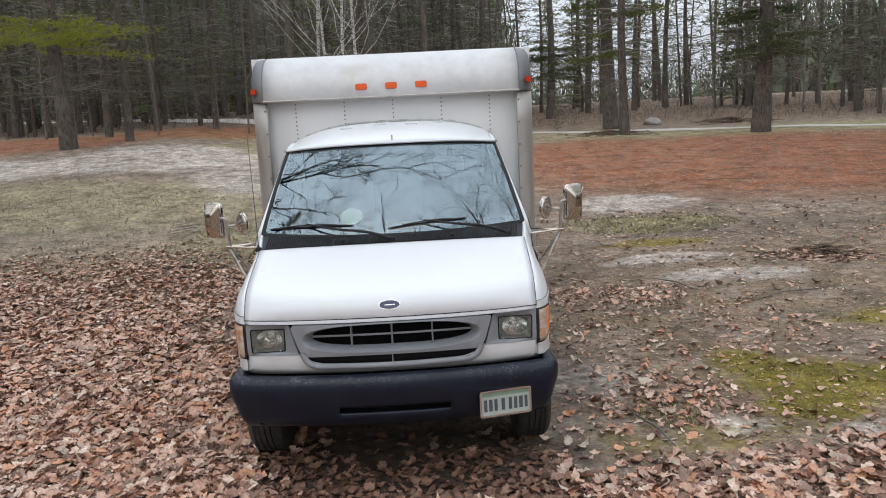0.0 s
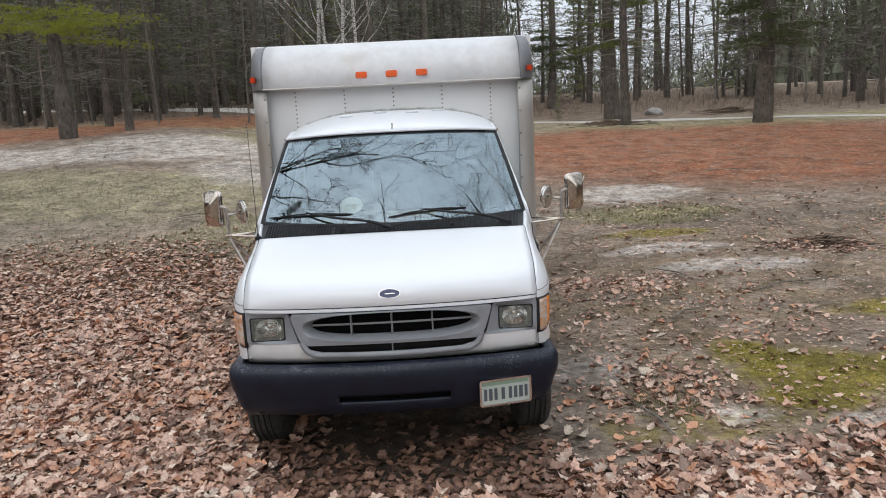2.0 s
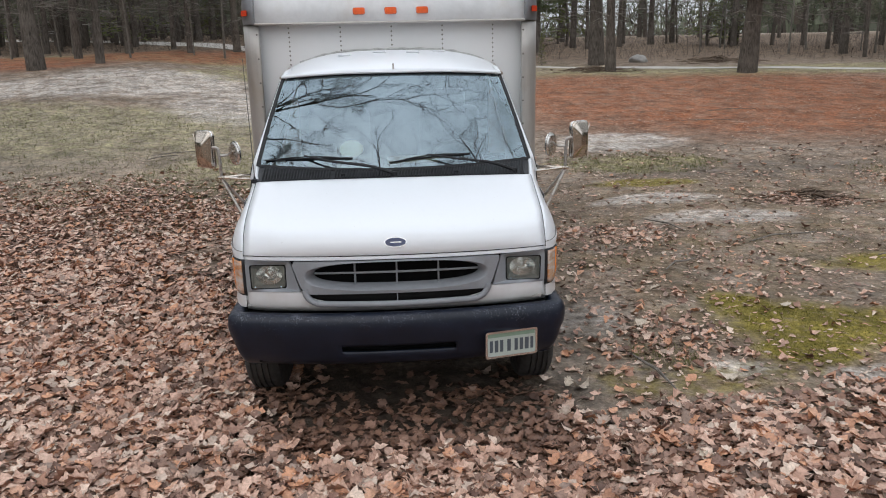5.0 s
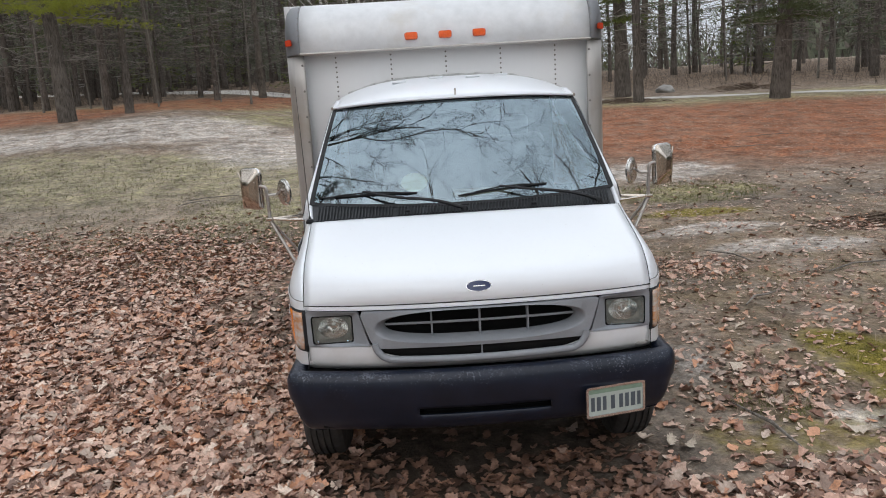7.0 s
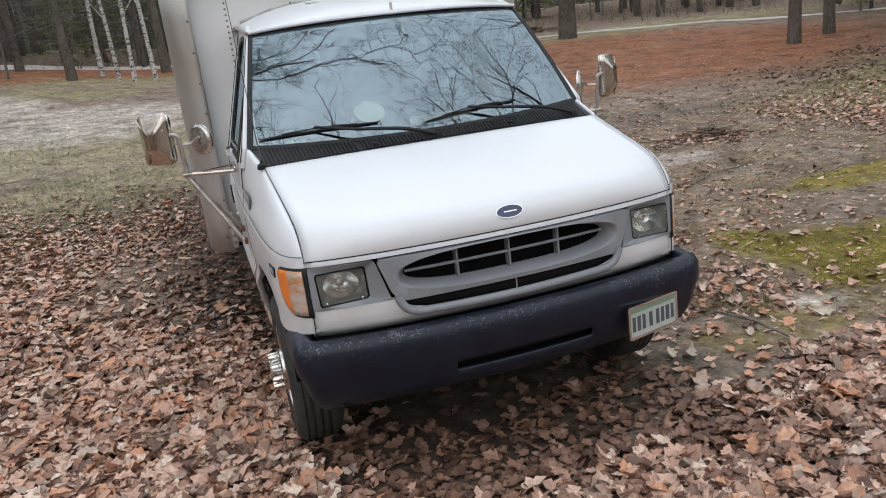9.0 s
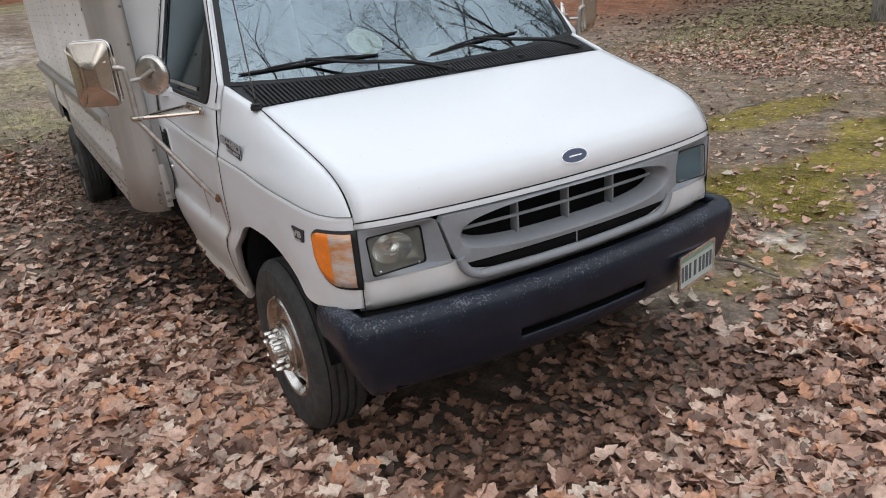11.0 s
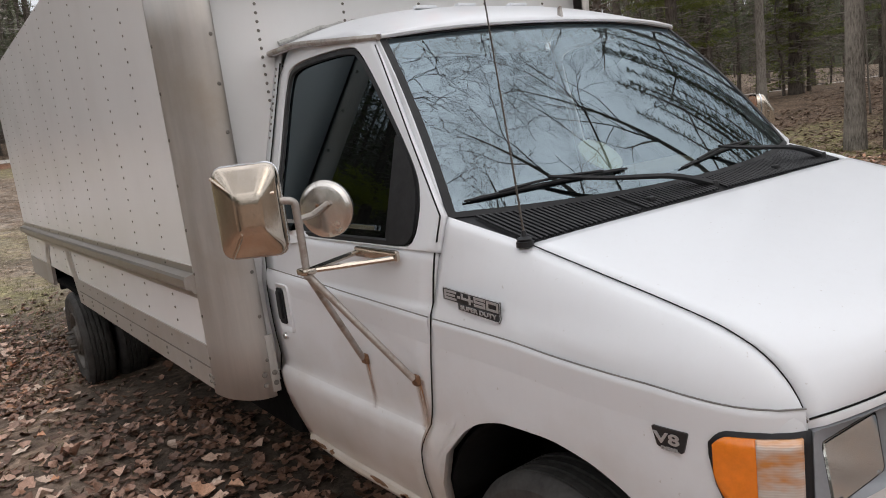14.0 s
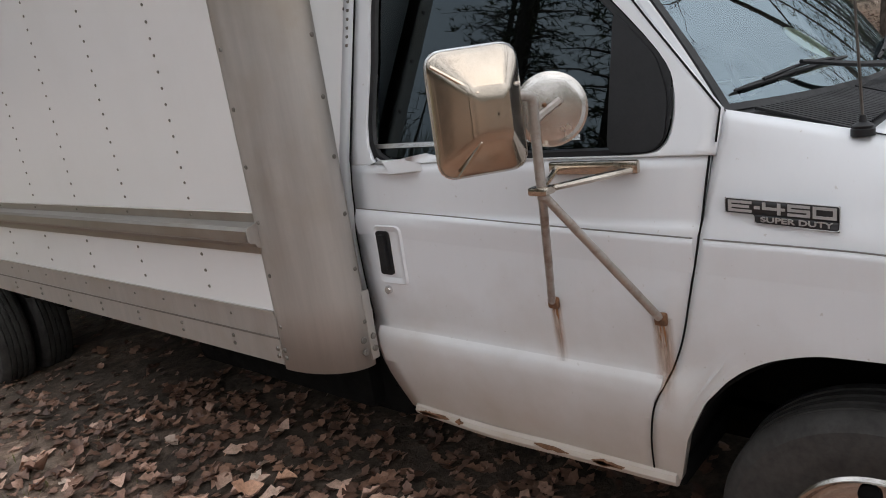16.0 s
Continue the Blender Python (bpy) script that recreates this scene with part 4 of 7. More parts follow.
lowline = [(-0.515, 0.795), (-0.505, 0.765), (-0.485, 0.738), (-0.455, 0.722), (-0.40, 0.714), (0, 0.708), (0.40, 0.714), (0.455, 0.722), (0.485, 0.738), (0.505, 0.765), (0.515, 0.795)]
lowpts = [fp(p.x, p.y, 0.016) for p in smooth_line([(x, z, 0) for x, z in lowline], 5)]
mesh("grille_lip", *tube_data(lowpts, 0.0175, 10), GREY, grille)
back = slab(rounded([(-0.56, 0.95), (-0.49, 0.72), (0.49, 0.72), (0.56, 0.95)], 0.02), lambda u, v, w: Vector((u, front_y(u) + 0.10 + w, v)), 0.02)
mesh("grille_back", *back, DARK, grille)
# lower slot drawn as a near-black strip, its shade in the colour
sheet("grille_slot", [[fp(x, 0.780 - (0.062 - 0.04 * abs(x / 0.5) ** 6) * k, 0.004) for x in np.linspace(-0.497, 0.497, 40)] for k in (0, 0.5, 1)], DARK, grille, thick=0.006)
mesh("grille_bar", *tube_data([fp(x, 0.876, -0.046) for x in np.linspace(-0.462, 0.462, 16)], 0.0065, 8), GREY, grille)
for x in (-0.235, 0.0, 0.235):
    bm = bmesh.new()
    add_box(bm, fp(x, 0.870, -0.062), (0.009, 0.045, 0.126), 0.003)
    part("grille_upright", bm, GREY, grille)
mesh("grille_upright", *tube_data([fp(0.0, 0.722, 0.0), fp(0.0, 0.78, 0.0)], 0.006, 6), GREY, grille)

# oval emblem, drawn as a plain shape
emblem = empty("emblem")
emblem.parent = truck
emblem["label"] = "oval dark blue emblem with a bright rim"
for a, b, d, mat, nm in ((0.062, 0.0265, 0.003, SILVER, "emblem_rim"), (0.057, 0.0228, 0.0042, BLUE, "emblem_field")):
    ov = [(a * math.cos(t), 1.057 + b * math.sin(t)) for t in np.linspace(0, 2 * math.pi, 41)[:-1]]
    mesh(nm, *slab(ov, lambda u, v, w: Vector((u, 0.144 + 0.42 * (v - 1.057) - d + 0.1 * u * u + w, v)), 0.004 + d), mat, emblem)
mesh("emblem_stroke", *slab(rounded([(-0.028, 1.0548), (0.030, 1.0548), (0.032, 1.0592), (-0.026, 1.0592)], 0.002), lambda u, v, w: Vector((u, 0.144 + 0.42 * (v - 1.057) - 0.0052 + 0.1 * u * u + w, v)), 0.002), SILVER, emblem)

# headlamps and indicators
for sgn in (-1, 1):
    lamp = empty("headlamp")
    lamp.parent = truck
    lamp["label"] = "square sealed headlamp in a grey surround"
    so = rounded([(sgn * 0.588, 0.955), (sgn * 0.543, 0.798), (sgn * 0.535, 0.786), (sgn * 0.848, 0.775), (sgn * 0.848, 0.960)], 0.012)
    li = rounded([(sgn * 0.620, 0.930), (sgn * 0.618, 0.797), (sgn * 0.820, 0.791), (sgn * 0.826, 0.930)], 0.012)
    so, li = resample(so, 60), resample(li, 60)
    st = min(range(60), key=lambda i: (li[i][0] - so[0][0]) ** 2 + (li[i][1] - so[0][1]) ** 2)
    li = [li[(st + i) % 60] for i in range(60)]
    c0 = (sgn * 0.721, 0.862)

    def lp(x, z, d):
        """A point on the lamp's own upright plane, set back in its surround."""
        return Vector((x, 0.240 - d + (z - 0.93) * 0.12 - (0.82 - abs(x)) * 0.07, z))

    rows = [[fp(x, z, -0.02) for x, z in so], [fp(x, z, 0.006) for x, z in so], [lp(x, z, 0.006) for x, z in li], [lp(x, z, -0.012) for x, z in li]]
    sheet("lamp_surround", rows, GREY, lamp, loop=True, flip=sgn > 0)
    sh = [(c0[0] + (x - c0[0]) * 0.985, c0[1] + (z - c0[1]) * 0.985) for x, z in li]
    sheet("lamp_rim", [[lp(x, z, 0.005) for x, z in li], [lp(x, z, 0.006) for x, z in sh], [lp(c0[0] + (x - c0[0]) * 0.945, c0[1] + (z - c0[1]) * 0.935, 0.002) for x, z in sh]], SEAM, lamp, loop=True)
    # dull sloping housing, then the bright bowl round the bulb
    def ring(k, d):
        ell = 0.085 * k
        out = []
        for x, z in sh:
            dx, dz = x - c0[0], z - c0[1]
            r = math.hypot(dx, dz)
            w = max(0.0, min(1.0, (1 - k) / 0.38))
            out.append(lp(c0[0] + dx * (0.945 * k * (1 - w) + w * 1.4 * ell / r), c0[1] + dz * (0.935 * k * (1 - w) + w * ell / r), d))
        return out

    sheet("lamp_housing", [ring(1.0, 0.002), ring(0.9, -0.012), ring(0.74, -0.022), ring(0.62, -0.028)], LAMP_SHELL, lamp, loop=True)
    rows = [ring(0.62 * (1 - 0.8 * k / 6), -0.028 - 0.045 * math.sin(k / 6 * 1.5)) for k in range(7)]
    sheet("lamp_reflector", rows, REFLECTOR, lamp, loop=True)
    bx = slab([(c0[0] + (x - c0[0]) * 0.944, c0[1] + (z - c0[1]) * 0.934) for x, z in sh], lambda u, v, w: lp(u, v, 0.008 - w), 0.004)
    mesh("lamp_lens", *bx, LENS, lamp, "fluted clear glass lens").visible_shadow = False
    bl, bf = lathe([(0.0, 0.0), (0.018, 0.004), (0.024, 0.016), (0.020, 0.028)], 14, "y", lp(c0[0], c0[1], -0.055), 1)
    for i in (-1, 1):
        mesh("lens_stud", *tube_data([lp(c0[0] + i * 0.072, 0.800, 0.006), lp(c0[0] + i * 0.072, 0.808, 0.010)], 0.004, 6), SILVER, lamp)
    mesh("lamp_bulb_shield", bl, bf, SILVER, lamp)

    # indicator wrapping the corner: outline over (s, z), s runs along the plan of the wing
    def corner(s, z, d):
        y = 0.249 + s
        x = interp(y, PLAN)
        nx, ny = 0.8 if s > 0.05 else 0.6, -0.55
        return Vector((sgn * (x + d * nx), y + d * ny, z))

    turn_sig = empty("indicator_lamp")
    turn_sig.parent = truck
    turn_sig["label"] = "amber wraparound indicator lamp with a clear front half"
    def zlo(s):
        return 0.762 + 0.150 * (1 - math.sqrt(max(0.0, 1 - max(0.0, min(1.0, (s - 0.042) / 0.108)) ** 2.2)))
    def zhi(s):
        return 0.951 - 0.006 * s / 0.17 - 0.022 * max(0.0, (s - 0.115) / 0.033) ** 2
    for nm, s0, s1, mat, d in (("lamp_frame", -0.010, 0.152, BLACK, 0.0045), ("amber_lens", 0.068, 0.145, AMBER, 0.011), ("clear_lens", 0.002, 0.069, PALE_AMBER, 0.012)):
        ss = np.linspace(s0, s1, 16)
        pad = 0.011 if nm == "lamp_frame" else 0
        rows = [[corner(s, z, d) for z in np.linspace(min(zlo(s) - pad, zhi(s)), zhi(s) + pad, 8)] for s in ss]
        sheet(nm, rows, mat, turn_sig, flip=sgn < 0, thick=0.008)

# bumper
def bump_plan(s):
    """s from -1 to 1 round the bumper's front edge."""
    a = abs(s)
    if a < 0.80:
        x = a / 0.80 * 0.86
        y = 0.045 + 0.115 * x * x
    else:
        k = (a - 0.80) / 0.20
        an = min(1, k * 1.8) * math.pi / 2
        x = 0.86 + 0.105 * math.sin(an)
        y = 0.130 + 0.085 * (1 - math.cos(an)) + max(0, k - 0.55) / 0.45 * 0.215
    return math.copysign(x, s), y


SECTION = [(0.10, 0.640), (0.075, 0.664), (0.042, 0.668), (0.016, 0.655), (0.002, 0.628), (0.0, 0.580), (0.006, 0.535), (0.020, 0.495), (0.0245, 0.480), (0.0345, 0.440), (0.048, 0.405), (0.066, 0.374), (0.092, 0.350), (0.125, 0.337), (0.17, 0.333)]


def bumper_point(s, i):
    x, y = bump_plan(s)
    inn, z = SECTION[i]
    x2, y2 = bump_plan(min(1, max(-1, s + 0.004)))
    d = Vector((x2 - x, y2 - y, 0))
    if d.length < 1e-6:
        x2, y2 = bump_plan(max(-1, s - 0.004))
        d = Vector((x - x2, y - y2, 0))
    d.normalize()
    nrm = Vector((-d.y, d.x, 0))
    lift = 0.008 * sstep(0.7, 1.0, abs(s)) if z > 0.5 else 0.03 * sstep(0.8, 1.0, abs(s))
    p = Vector((x, y, z + lift)) + nrm * inn
    return p


ss = sorted(set(np.round(np.linspace(-1, 1, 121), 4)) | {-0.30, 0.30})
nsec = len(SECTION)
shell = [bumper_point(v, i) for v in ss for i in range(nsec)]
skin = [(a * nsec + i, a * nsec + i + 1, (a + 1) * nsec + i + 1, (a + 1) * nsec + i)
        for a in range(len(ss) - 1) for i in range(nsec - 1) if not (i == 8 and abs(ss[a] + ss[a + 1]) < 0.6)]
bumper = mesh("front_bumper", shell, skin, BUMPER, truck, "navy-black bumper with chalky flaking paint", True, 50)
wall = bumper.modifiers.new("wall", "SOLIDIFY")
wall.thickness, wall.offset = 0.012, -1
# the air slot goes through the skin into a dark pocket
deep = Vector((0, 0.055, 0))
sheet("bumper_slot", [[bumper_point(v, 8) + Vector((0, 0.006, 0)), bumper_point(v, 8) + deep, bumper_point(v, 9) + deep, bumper_point(v, 9) + Vector((0, 0.006, 0))] for v in np.linspace(-0.30, 0.30, 25)], DARK, bumper, inside=(0, -3, 0.46))
bm = bmesh.new()
add_box(bm, (0.0, 0.27, 0.60), (1.74, 0.10, 0.10), 0.02)
part("bumper_beam", bm, DARK, truck)
for x in (0.80,):
    bm = bmesh.new()
    add_box(bm, (x, 0.235, 0.690), (0.06, 0.02, 0.02), 0.004)
    part("bumper_bracket", bm, ALU, bumper)

# number plate, its writing as plain bars
plate = empty("number_plate")
plate.parent = truck
plate["label"] = "white and green number plate bolted to the bumper"
PLATE_OUT = Vector((0.0, -0.020, 0.0))
PT = Matrix(((0.304, 0, 0), (0.070, 0, 0), (0, 0, 1)))
ex = Vector((0.304, 0.068, 0)).normalized()
pz = Vector((0, 0.02, 1)).normalized()
pn = ex.cross(pz)
PO = Vector((0.486, 0.078, 0.382))


def pp(u, v, w):
    return PO + PLATE_OUT + ex * u + pz * v - pn * w


mesh("plate_face", *slab(rounded([(0, 0), (0.305, 0), (0.305, 0.150), (0, 0.150)], 0.012), pp, 0.004), PLATE, plate)
fr_o, fr_i = resample(rounded([(-0.004, -0.004), (0.309, -0.004), (0.309, 0.154), (-0.004, 0.154)], 0.014), 80), resample(rounded([(0.008, 0.008), (0.297, 0.008), (0.297, 0.142), (0.008, 0.142)], 0.008), 80)
sheet("plate_frame", [[pp(u, v, 0.004) for u, v in fr_o], [pp(u, v, -0.005) for u, v in fr_o], [pp(u, v, -0.005) for u, v in fr_i], [pp(u, v, 0.001) for u, v in fr_i]], SILVER, plate, loop=True)
mesh("plate_band", *slab([(0.012, 0.118), (0.293, 0.118), (0.293, 0.140), (0.012, 0.140)], lambda u, v, w: pp(u, v, w - 0.001), 0.002), PLATEGREEN, plate)
for u, w_, h in ((0.022, 0.019, 0.07), (0.052, 0.021, 0.07), (0.084, 0.019, 0.07), (0.127, 0.021, 0.07), (0.171, 0.020, 0.07), (0.203, 0.020, 0.07), (0.234, 0.023, 0.07), (0.268, 0.018, 0.07)):
    mesh("plate_bar", *slab([(u, 0.030), (u + w_, 0.030), (u + w_, 0.030 + h), (u, 0.030 + h)], lambda a, b, w: pp(a, b, w - 0.0012), 0.002), INK, plate)

# badges on the wings
def text_mesh(name, body, size, mat, parent, m, squash=1.0, depth=0.0012):
    cu = bpy.data.curves.new(name, "FONT")
    cu.body, cu.size, cu.extrude, cu.align_x, cu.offset = body, size, depth, "LEFT", size * 0.018
    tmp = bpy.data.objects.new(name, cu)
    scene.collection.objects.link(tmp)
    me = bpy.data.meshes.new_from_object(tmp.evaluated_get(bpy.context.evaluated_depsgraph_get()))
    bpy.data.objects.remove(tmp)
    me.materials.append(mat)
    me.transform(m @ Matrix.Diagonal((squash, 1, 1, 1)))
    ob = new(name, me)
    ob.parent = parent
    return ob


BADGE = plain("badge_black", (0.02, 0.02, 0.022), 0.35, 0, 0.1)
LETTER = plain("badge_silver", (0.55, 0.56, 0.57), 0.35, 0.6, 0.1)
# squared letters of E-450: (start, width, strokes as boxes in the letter's cell)
T = 0.15
SQUARE_LETTERS = [(0.007, 0.050, [(0, 0, 0.14, 1), (0.14, 0, 1, 0.24), (0.14, 0.38, 0.9, 0.62), (0.14, 0.76, 1, 1)]),
                  (0.062, 0.012, [(0, 0.36, 1, 0.62)]),
                  (0.079, 0.046, [(0, 0.36, T, 1), (T, 0.36, 1, 0.60), (0.66, 0, 0.66 + T, 0.36), (0.66, 0.60, 0.66 + T, 1)]),
                  (0.130, 0.044, [(0, 0.76, 1, 1), (0, 0.38, T, 0.76), (T, 0.38, 1, 0.62), (1 - T, 0.24, 1, 0.38), (0, 0, 1, 0.24)]),
                  (0.179, 0.045, [(0, 0, T, 1), (1 - T, 0, 1, 1), (T, 0.76, 1 - T, 1), (T, 0, 1 - T, 0.24)])]
for sgn in (-1, 1):
    badge = empty("wing_badge")
    badge.parent = truck
    badge["label"] = "black model badge with silver raised letters"

    def on(u, v, w):
        """u forward along the wing from the badge's rear edge, v up."""
        y = 1.188 - u
        z = 1.176 + v - 0.02 * u / 0.23
        return Vector((sgn * (side_x(y, z) - 0.004 + 0.003 - w), y, z))

    for u0, v0, v1 in ((0.0, 0.0, -0.034), (0.062, -0.0338, -0.052)):
        sheet("badge_plate", [[on(u, v, -0.003) for v in np.linspace(v0, v1, 4)] for u in np.linspace(u0, 0.230, 9)], BADGE, badge, thick=0.004)
    ke = (side_x(1.188, 1.14) - side_x(0.96, 1.14)) / 0.228
    x0 = sgn * (side_x(1.182 if sgn < 0 else 0.962, 1.14) + 0.0040)
    face_m = Matrix(((ke, 0, sgn, x0), (-1 if sgn < 0 else 1, 0, 0, 1.182 if sgn < 0 else 0.962), (0.085 * (-1 if sgn < 0 else 1), 1, 0, 1.145 if sgn < 0 else 1.125), (0, 0, 0, 1)))
    edge_line = rounded([(0, 0), (0.230, 0), (0.230, -0.052), (0.062, -0.052), (0.062, -0.034), (0, -0.034)], 0.006)
    mesh("badge_edge", *tube_data([on(u, v, -0.0032) for u, v in edge_line + edge_line[:1]], 0.0011, 5, False), LETTER, badge)
    for u0, wide, marks in SQUARE_LETTERS:
        glyph = Soup()
        for a0, b0, a1, b1 in marks:
            box = [(u0 + wide * a0, -0.0295 + 0.0255 * b0), (u0 + wide * a1, -0.0295 + 0.0255 * b0), (u0 + wide * a1, -0.0295 + 0.0255 * b1), (u0 + wide * a0, -0.0295 + 0.0255 * b1)]
            if sgn > 0:
                box = [(0.230 - u, v) for u, v in box][::-1]
            glyph.add(slab(box, lambda u, v, w: on(u, v, w - 0.0045), 0.003))
        glyph.make("badge_letter", LETTER, badge, smooth=False)
    low_m = face_m.copy()
    low_m.translation += Vector((0, (-0.070 if sgn < 0 else 0.0), -0.0225))
    text_mesh("badge_small_letters", "SUPER DUTY", 0.0165, LETTER, badge, low_m, 1.5)
    v8 = empty("engine_badge")
    v8.parent = truck
    v8["label"] = "small black and silver engine badge"
    mesh("badge_plate", *slab(rounded([(0.518, 0.942), (0.438, 0.938), (0.450, 0.890), (0.507, 0.897)], 0.005), lambda u, v, w: Vector((sgn * (side_x(u, v) + 0.005 - w), u, v)), 0.008), BADGE, v8)
    xv = sgn * (side_x(0.46, 0.92) + 0.0105)
    kv = (side_x(0.515, 0.92) - side_x(0.445, 0.92)) / 0.07
    xv = sgn * (side_x(0.511 if sgn < 0 else 0.449, 0.92) + 0.0075)
    vm = Matrix(((kv, 0, sgn, xv), (-1 if sgn < 0 else 1, 0, 0, 0.511 if sgn < 0 else 0.449), (-0.03, 1, 0, 0.908), (0, 0, 0, 1)))
    text_mesh("badge_letters", "V8", 0.034, LETTER, v8, vm, 1.5)
    dm_ = vm.copy()
    dm_.translation += Vector((0.0, -0.016 if sgn < 0 else 0.016, -0.0135))
    text_mesh("badge_small_letters", "DIESEL", 0.0105, LETTER, v8, dm_, 1.3)

# cabin: floor, dash, seats, wheel
bm = bmesh.new()
add_box(bm, (0, 1.92, 0.55), (1.86, 0.95, 0.06))
add_box(bm, (0, 2.41, 0.90), (1.86, 0.03, 0.72))
add_box(bm, (0, 2.41, 1.60), (1.58, 0.03, 0.70))
add_box(bm, (0, 1.08, 1.10), (1.70, 0.04, 0.36))
part("cabin_shell", bm, CABIN, truck)
rows = [[(x, y + 0.10 * (x / 0.85) ** 2, z) for x in np.linspace(-0.86, 0.86, 20)] for y, z in ((1.07, 1.315), (1.16, 1.345), (1.30, 1.335), (1.40, 1.29), (1.42, 1.18), (1.38, 0.95))]
dash = sheet("dashboard", rows, CABIN, truck, "grey dashboard with papers lying on it", thick=0.02, flip=True)
for x in (-0.45, 0.45):
    seat = empty("seat")
    seat.parent = truck
    bm = bmesh.new()
    add_box(bm, (x, 1.95, 0.86), (0.52, 0.5, 0.2), 0.06, seg=3)
    part("seat_cushion", bm, SEATCLOTH, seat)
    bm = bmesh.new()
    add_box(bm, (x, 2.22, 1.30), (0.50, 0.16, 0.78), 0.07, pose(0, 0, 0, -10).to_3x3(), 3)
    part("seat_back", bm, SEATCLOTH, seat)
    bm = bmesh.new()
    add_box(bm, (x, 2.27, 1.74), (0.26, 0.10, 0.16), 0.04, seg=3)
    part("headrest", bm, SEATCLOTH, seat)
ring = [Vector((0.45 + 0.2 * math.cos(a), 1.55 + 0.10 * math.sin(a), 1.28 + 0.17 * math.sin(a))) for a in np.linspace(0, 2 * math.pi, 33)]
wheel_in = mesh("steering_wheel", *tube_data(ring, 0.014, 8, False), BLACK, truck)
mesh("steering_column", *tube_data([(0.45, 1.55, 1.28), (0.45, 1.36, 1.17)], 0.03, 8), BLACK, wheel_in)
mesh("steering_spoke", *tube_data([(0.26, 1.55, 1.28), (0.64, 1.55, 1.28)], 0.015, 8), BLACK, wheel_in)

# pale disc and a folded paper behind the screen
dv, df = lathe([(0.0, 0.004), (0.076, 0.004), (0.080, 0.0), (0.0, -0.001)], 32, "z")
dm = look((-0.288, 1.186, 1.462), (-0.288, 0.6, 2.15))
disc = mesh("parking_disc", [dm @ v for v in dv], df, DISC, None)
tagged(disc, "pale green round disc propped behind the windscreen", "disc")
bm = bmesh.new()
add_box(bm, (0.13, 1.27, 1.372), (0.36, 0.08, 0.035), 0.015, pose(0, 0, 0, 15).to_3x3())
paper = part("rolled_paper", bm, PAPER, None)
tagged(paper, "long cream paper roll lying on the dashboard", "paper")

# wheels
def wheel(cx, cy, cz, r, w, sgn, name, rim_mat=WHEEL_CHROME):
    root = empty(name, (cx, cy, cz))
    root.parent = truck
    h = w / 2
    prof = [(r * 0.60, -h), (r * 0.86, -h * 1.03), (r * 0.95, -h * 0.9), (r * 0.99, -h * 0.72)]
    for a in (-0.5, -0.17, 0.17, 0.5):
        prof += [(r, h * (a - 0.12)), (r, h * (a + 0.09)), (r * 0.972, h * (a + 0.11)), (r * 0.972, h * (a + 0.18))]
    prof += [(r, h * 0.66), (r * 0.99, h * 0.76), (r * 0.95, h * 0.92), (r * 0.90, h * 1.03), (r * 0.80, h * 1.06), (r * 0.66, h * 1.02), (r * 0.58, h * 0.90), (r * 0.55, h * 0.6)]
    mesh("tyre", *lathe(prof, 64, "x", (0, 0, 0), sgn), RUBBER, root, "worn black tyre", True, 25)
    rim = [(r * 0.60, h * 0.9), (r * 0.575, h * 0.99), (r * 0.555, h * 0.95), (r * 0.54, h * 0.80), (r * 0.515, h * 0.66), (r * 0.47, h * 0.62), (r * 0.38, h * 0.72), (r * 0.315, h * 0.80), (r * 0.31, h * 0.97), (r * 0.295, h * 1.02), (r * 0.28, h * 0.99), (r * 0.275, h * 1.12), (r * 0.255, h * 1.18), (r * 0.15, h * 1.18), (r * 0.145, h * 1.50), (r * 0.12, h * 1.62), (r * 0.06, h * 1.66), (0.0, h * 1.66)]
    rm = mesh("rim", *lathe(rim, 48, "x", (0, 0, 0), sgn), rim_mat, root, "polished steel wheel with lug nuts" if rim_mat is WHEEL_CHROME else "dull dirty steel wheel")
    for k in range(8):
        a = 2 * math.pi * k / 8 + 0.2
        c = Vector((sgn * h * 1.15, r * 0.208 * math.cos(a), r * 0.208 * math.sin(a)))
        mesh("lug_nut", *lathe([(0.0145, 0), (0.0145, 0.012), (0.0125, 0.014), (0.0125, 0.042), (0.009, 0.052), (0.0, 0.053)], 6, "x", c, sgn), rim_mat, rm)
    # hand holes drawn as near-black discs, their shade in the colour
    for k in range(4):
        a = 2 * math.pi * k / 4 + 1.36
        c = Vector((sgn * h * 0.655, r * 0.425 * math.cos(a), r * 0.425 * math.sin(a)))
        mesh("vent_hole", *lathe([(0.026, -0.004), (0.026, 0.004), (0.021, 0.005), (0.0, 0.005)], 16, "x", c, sgn), DARK, rm)
    return root


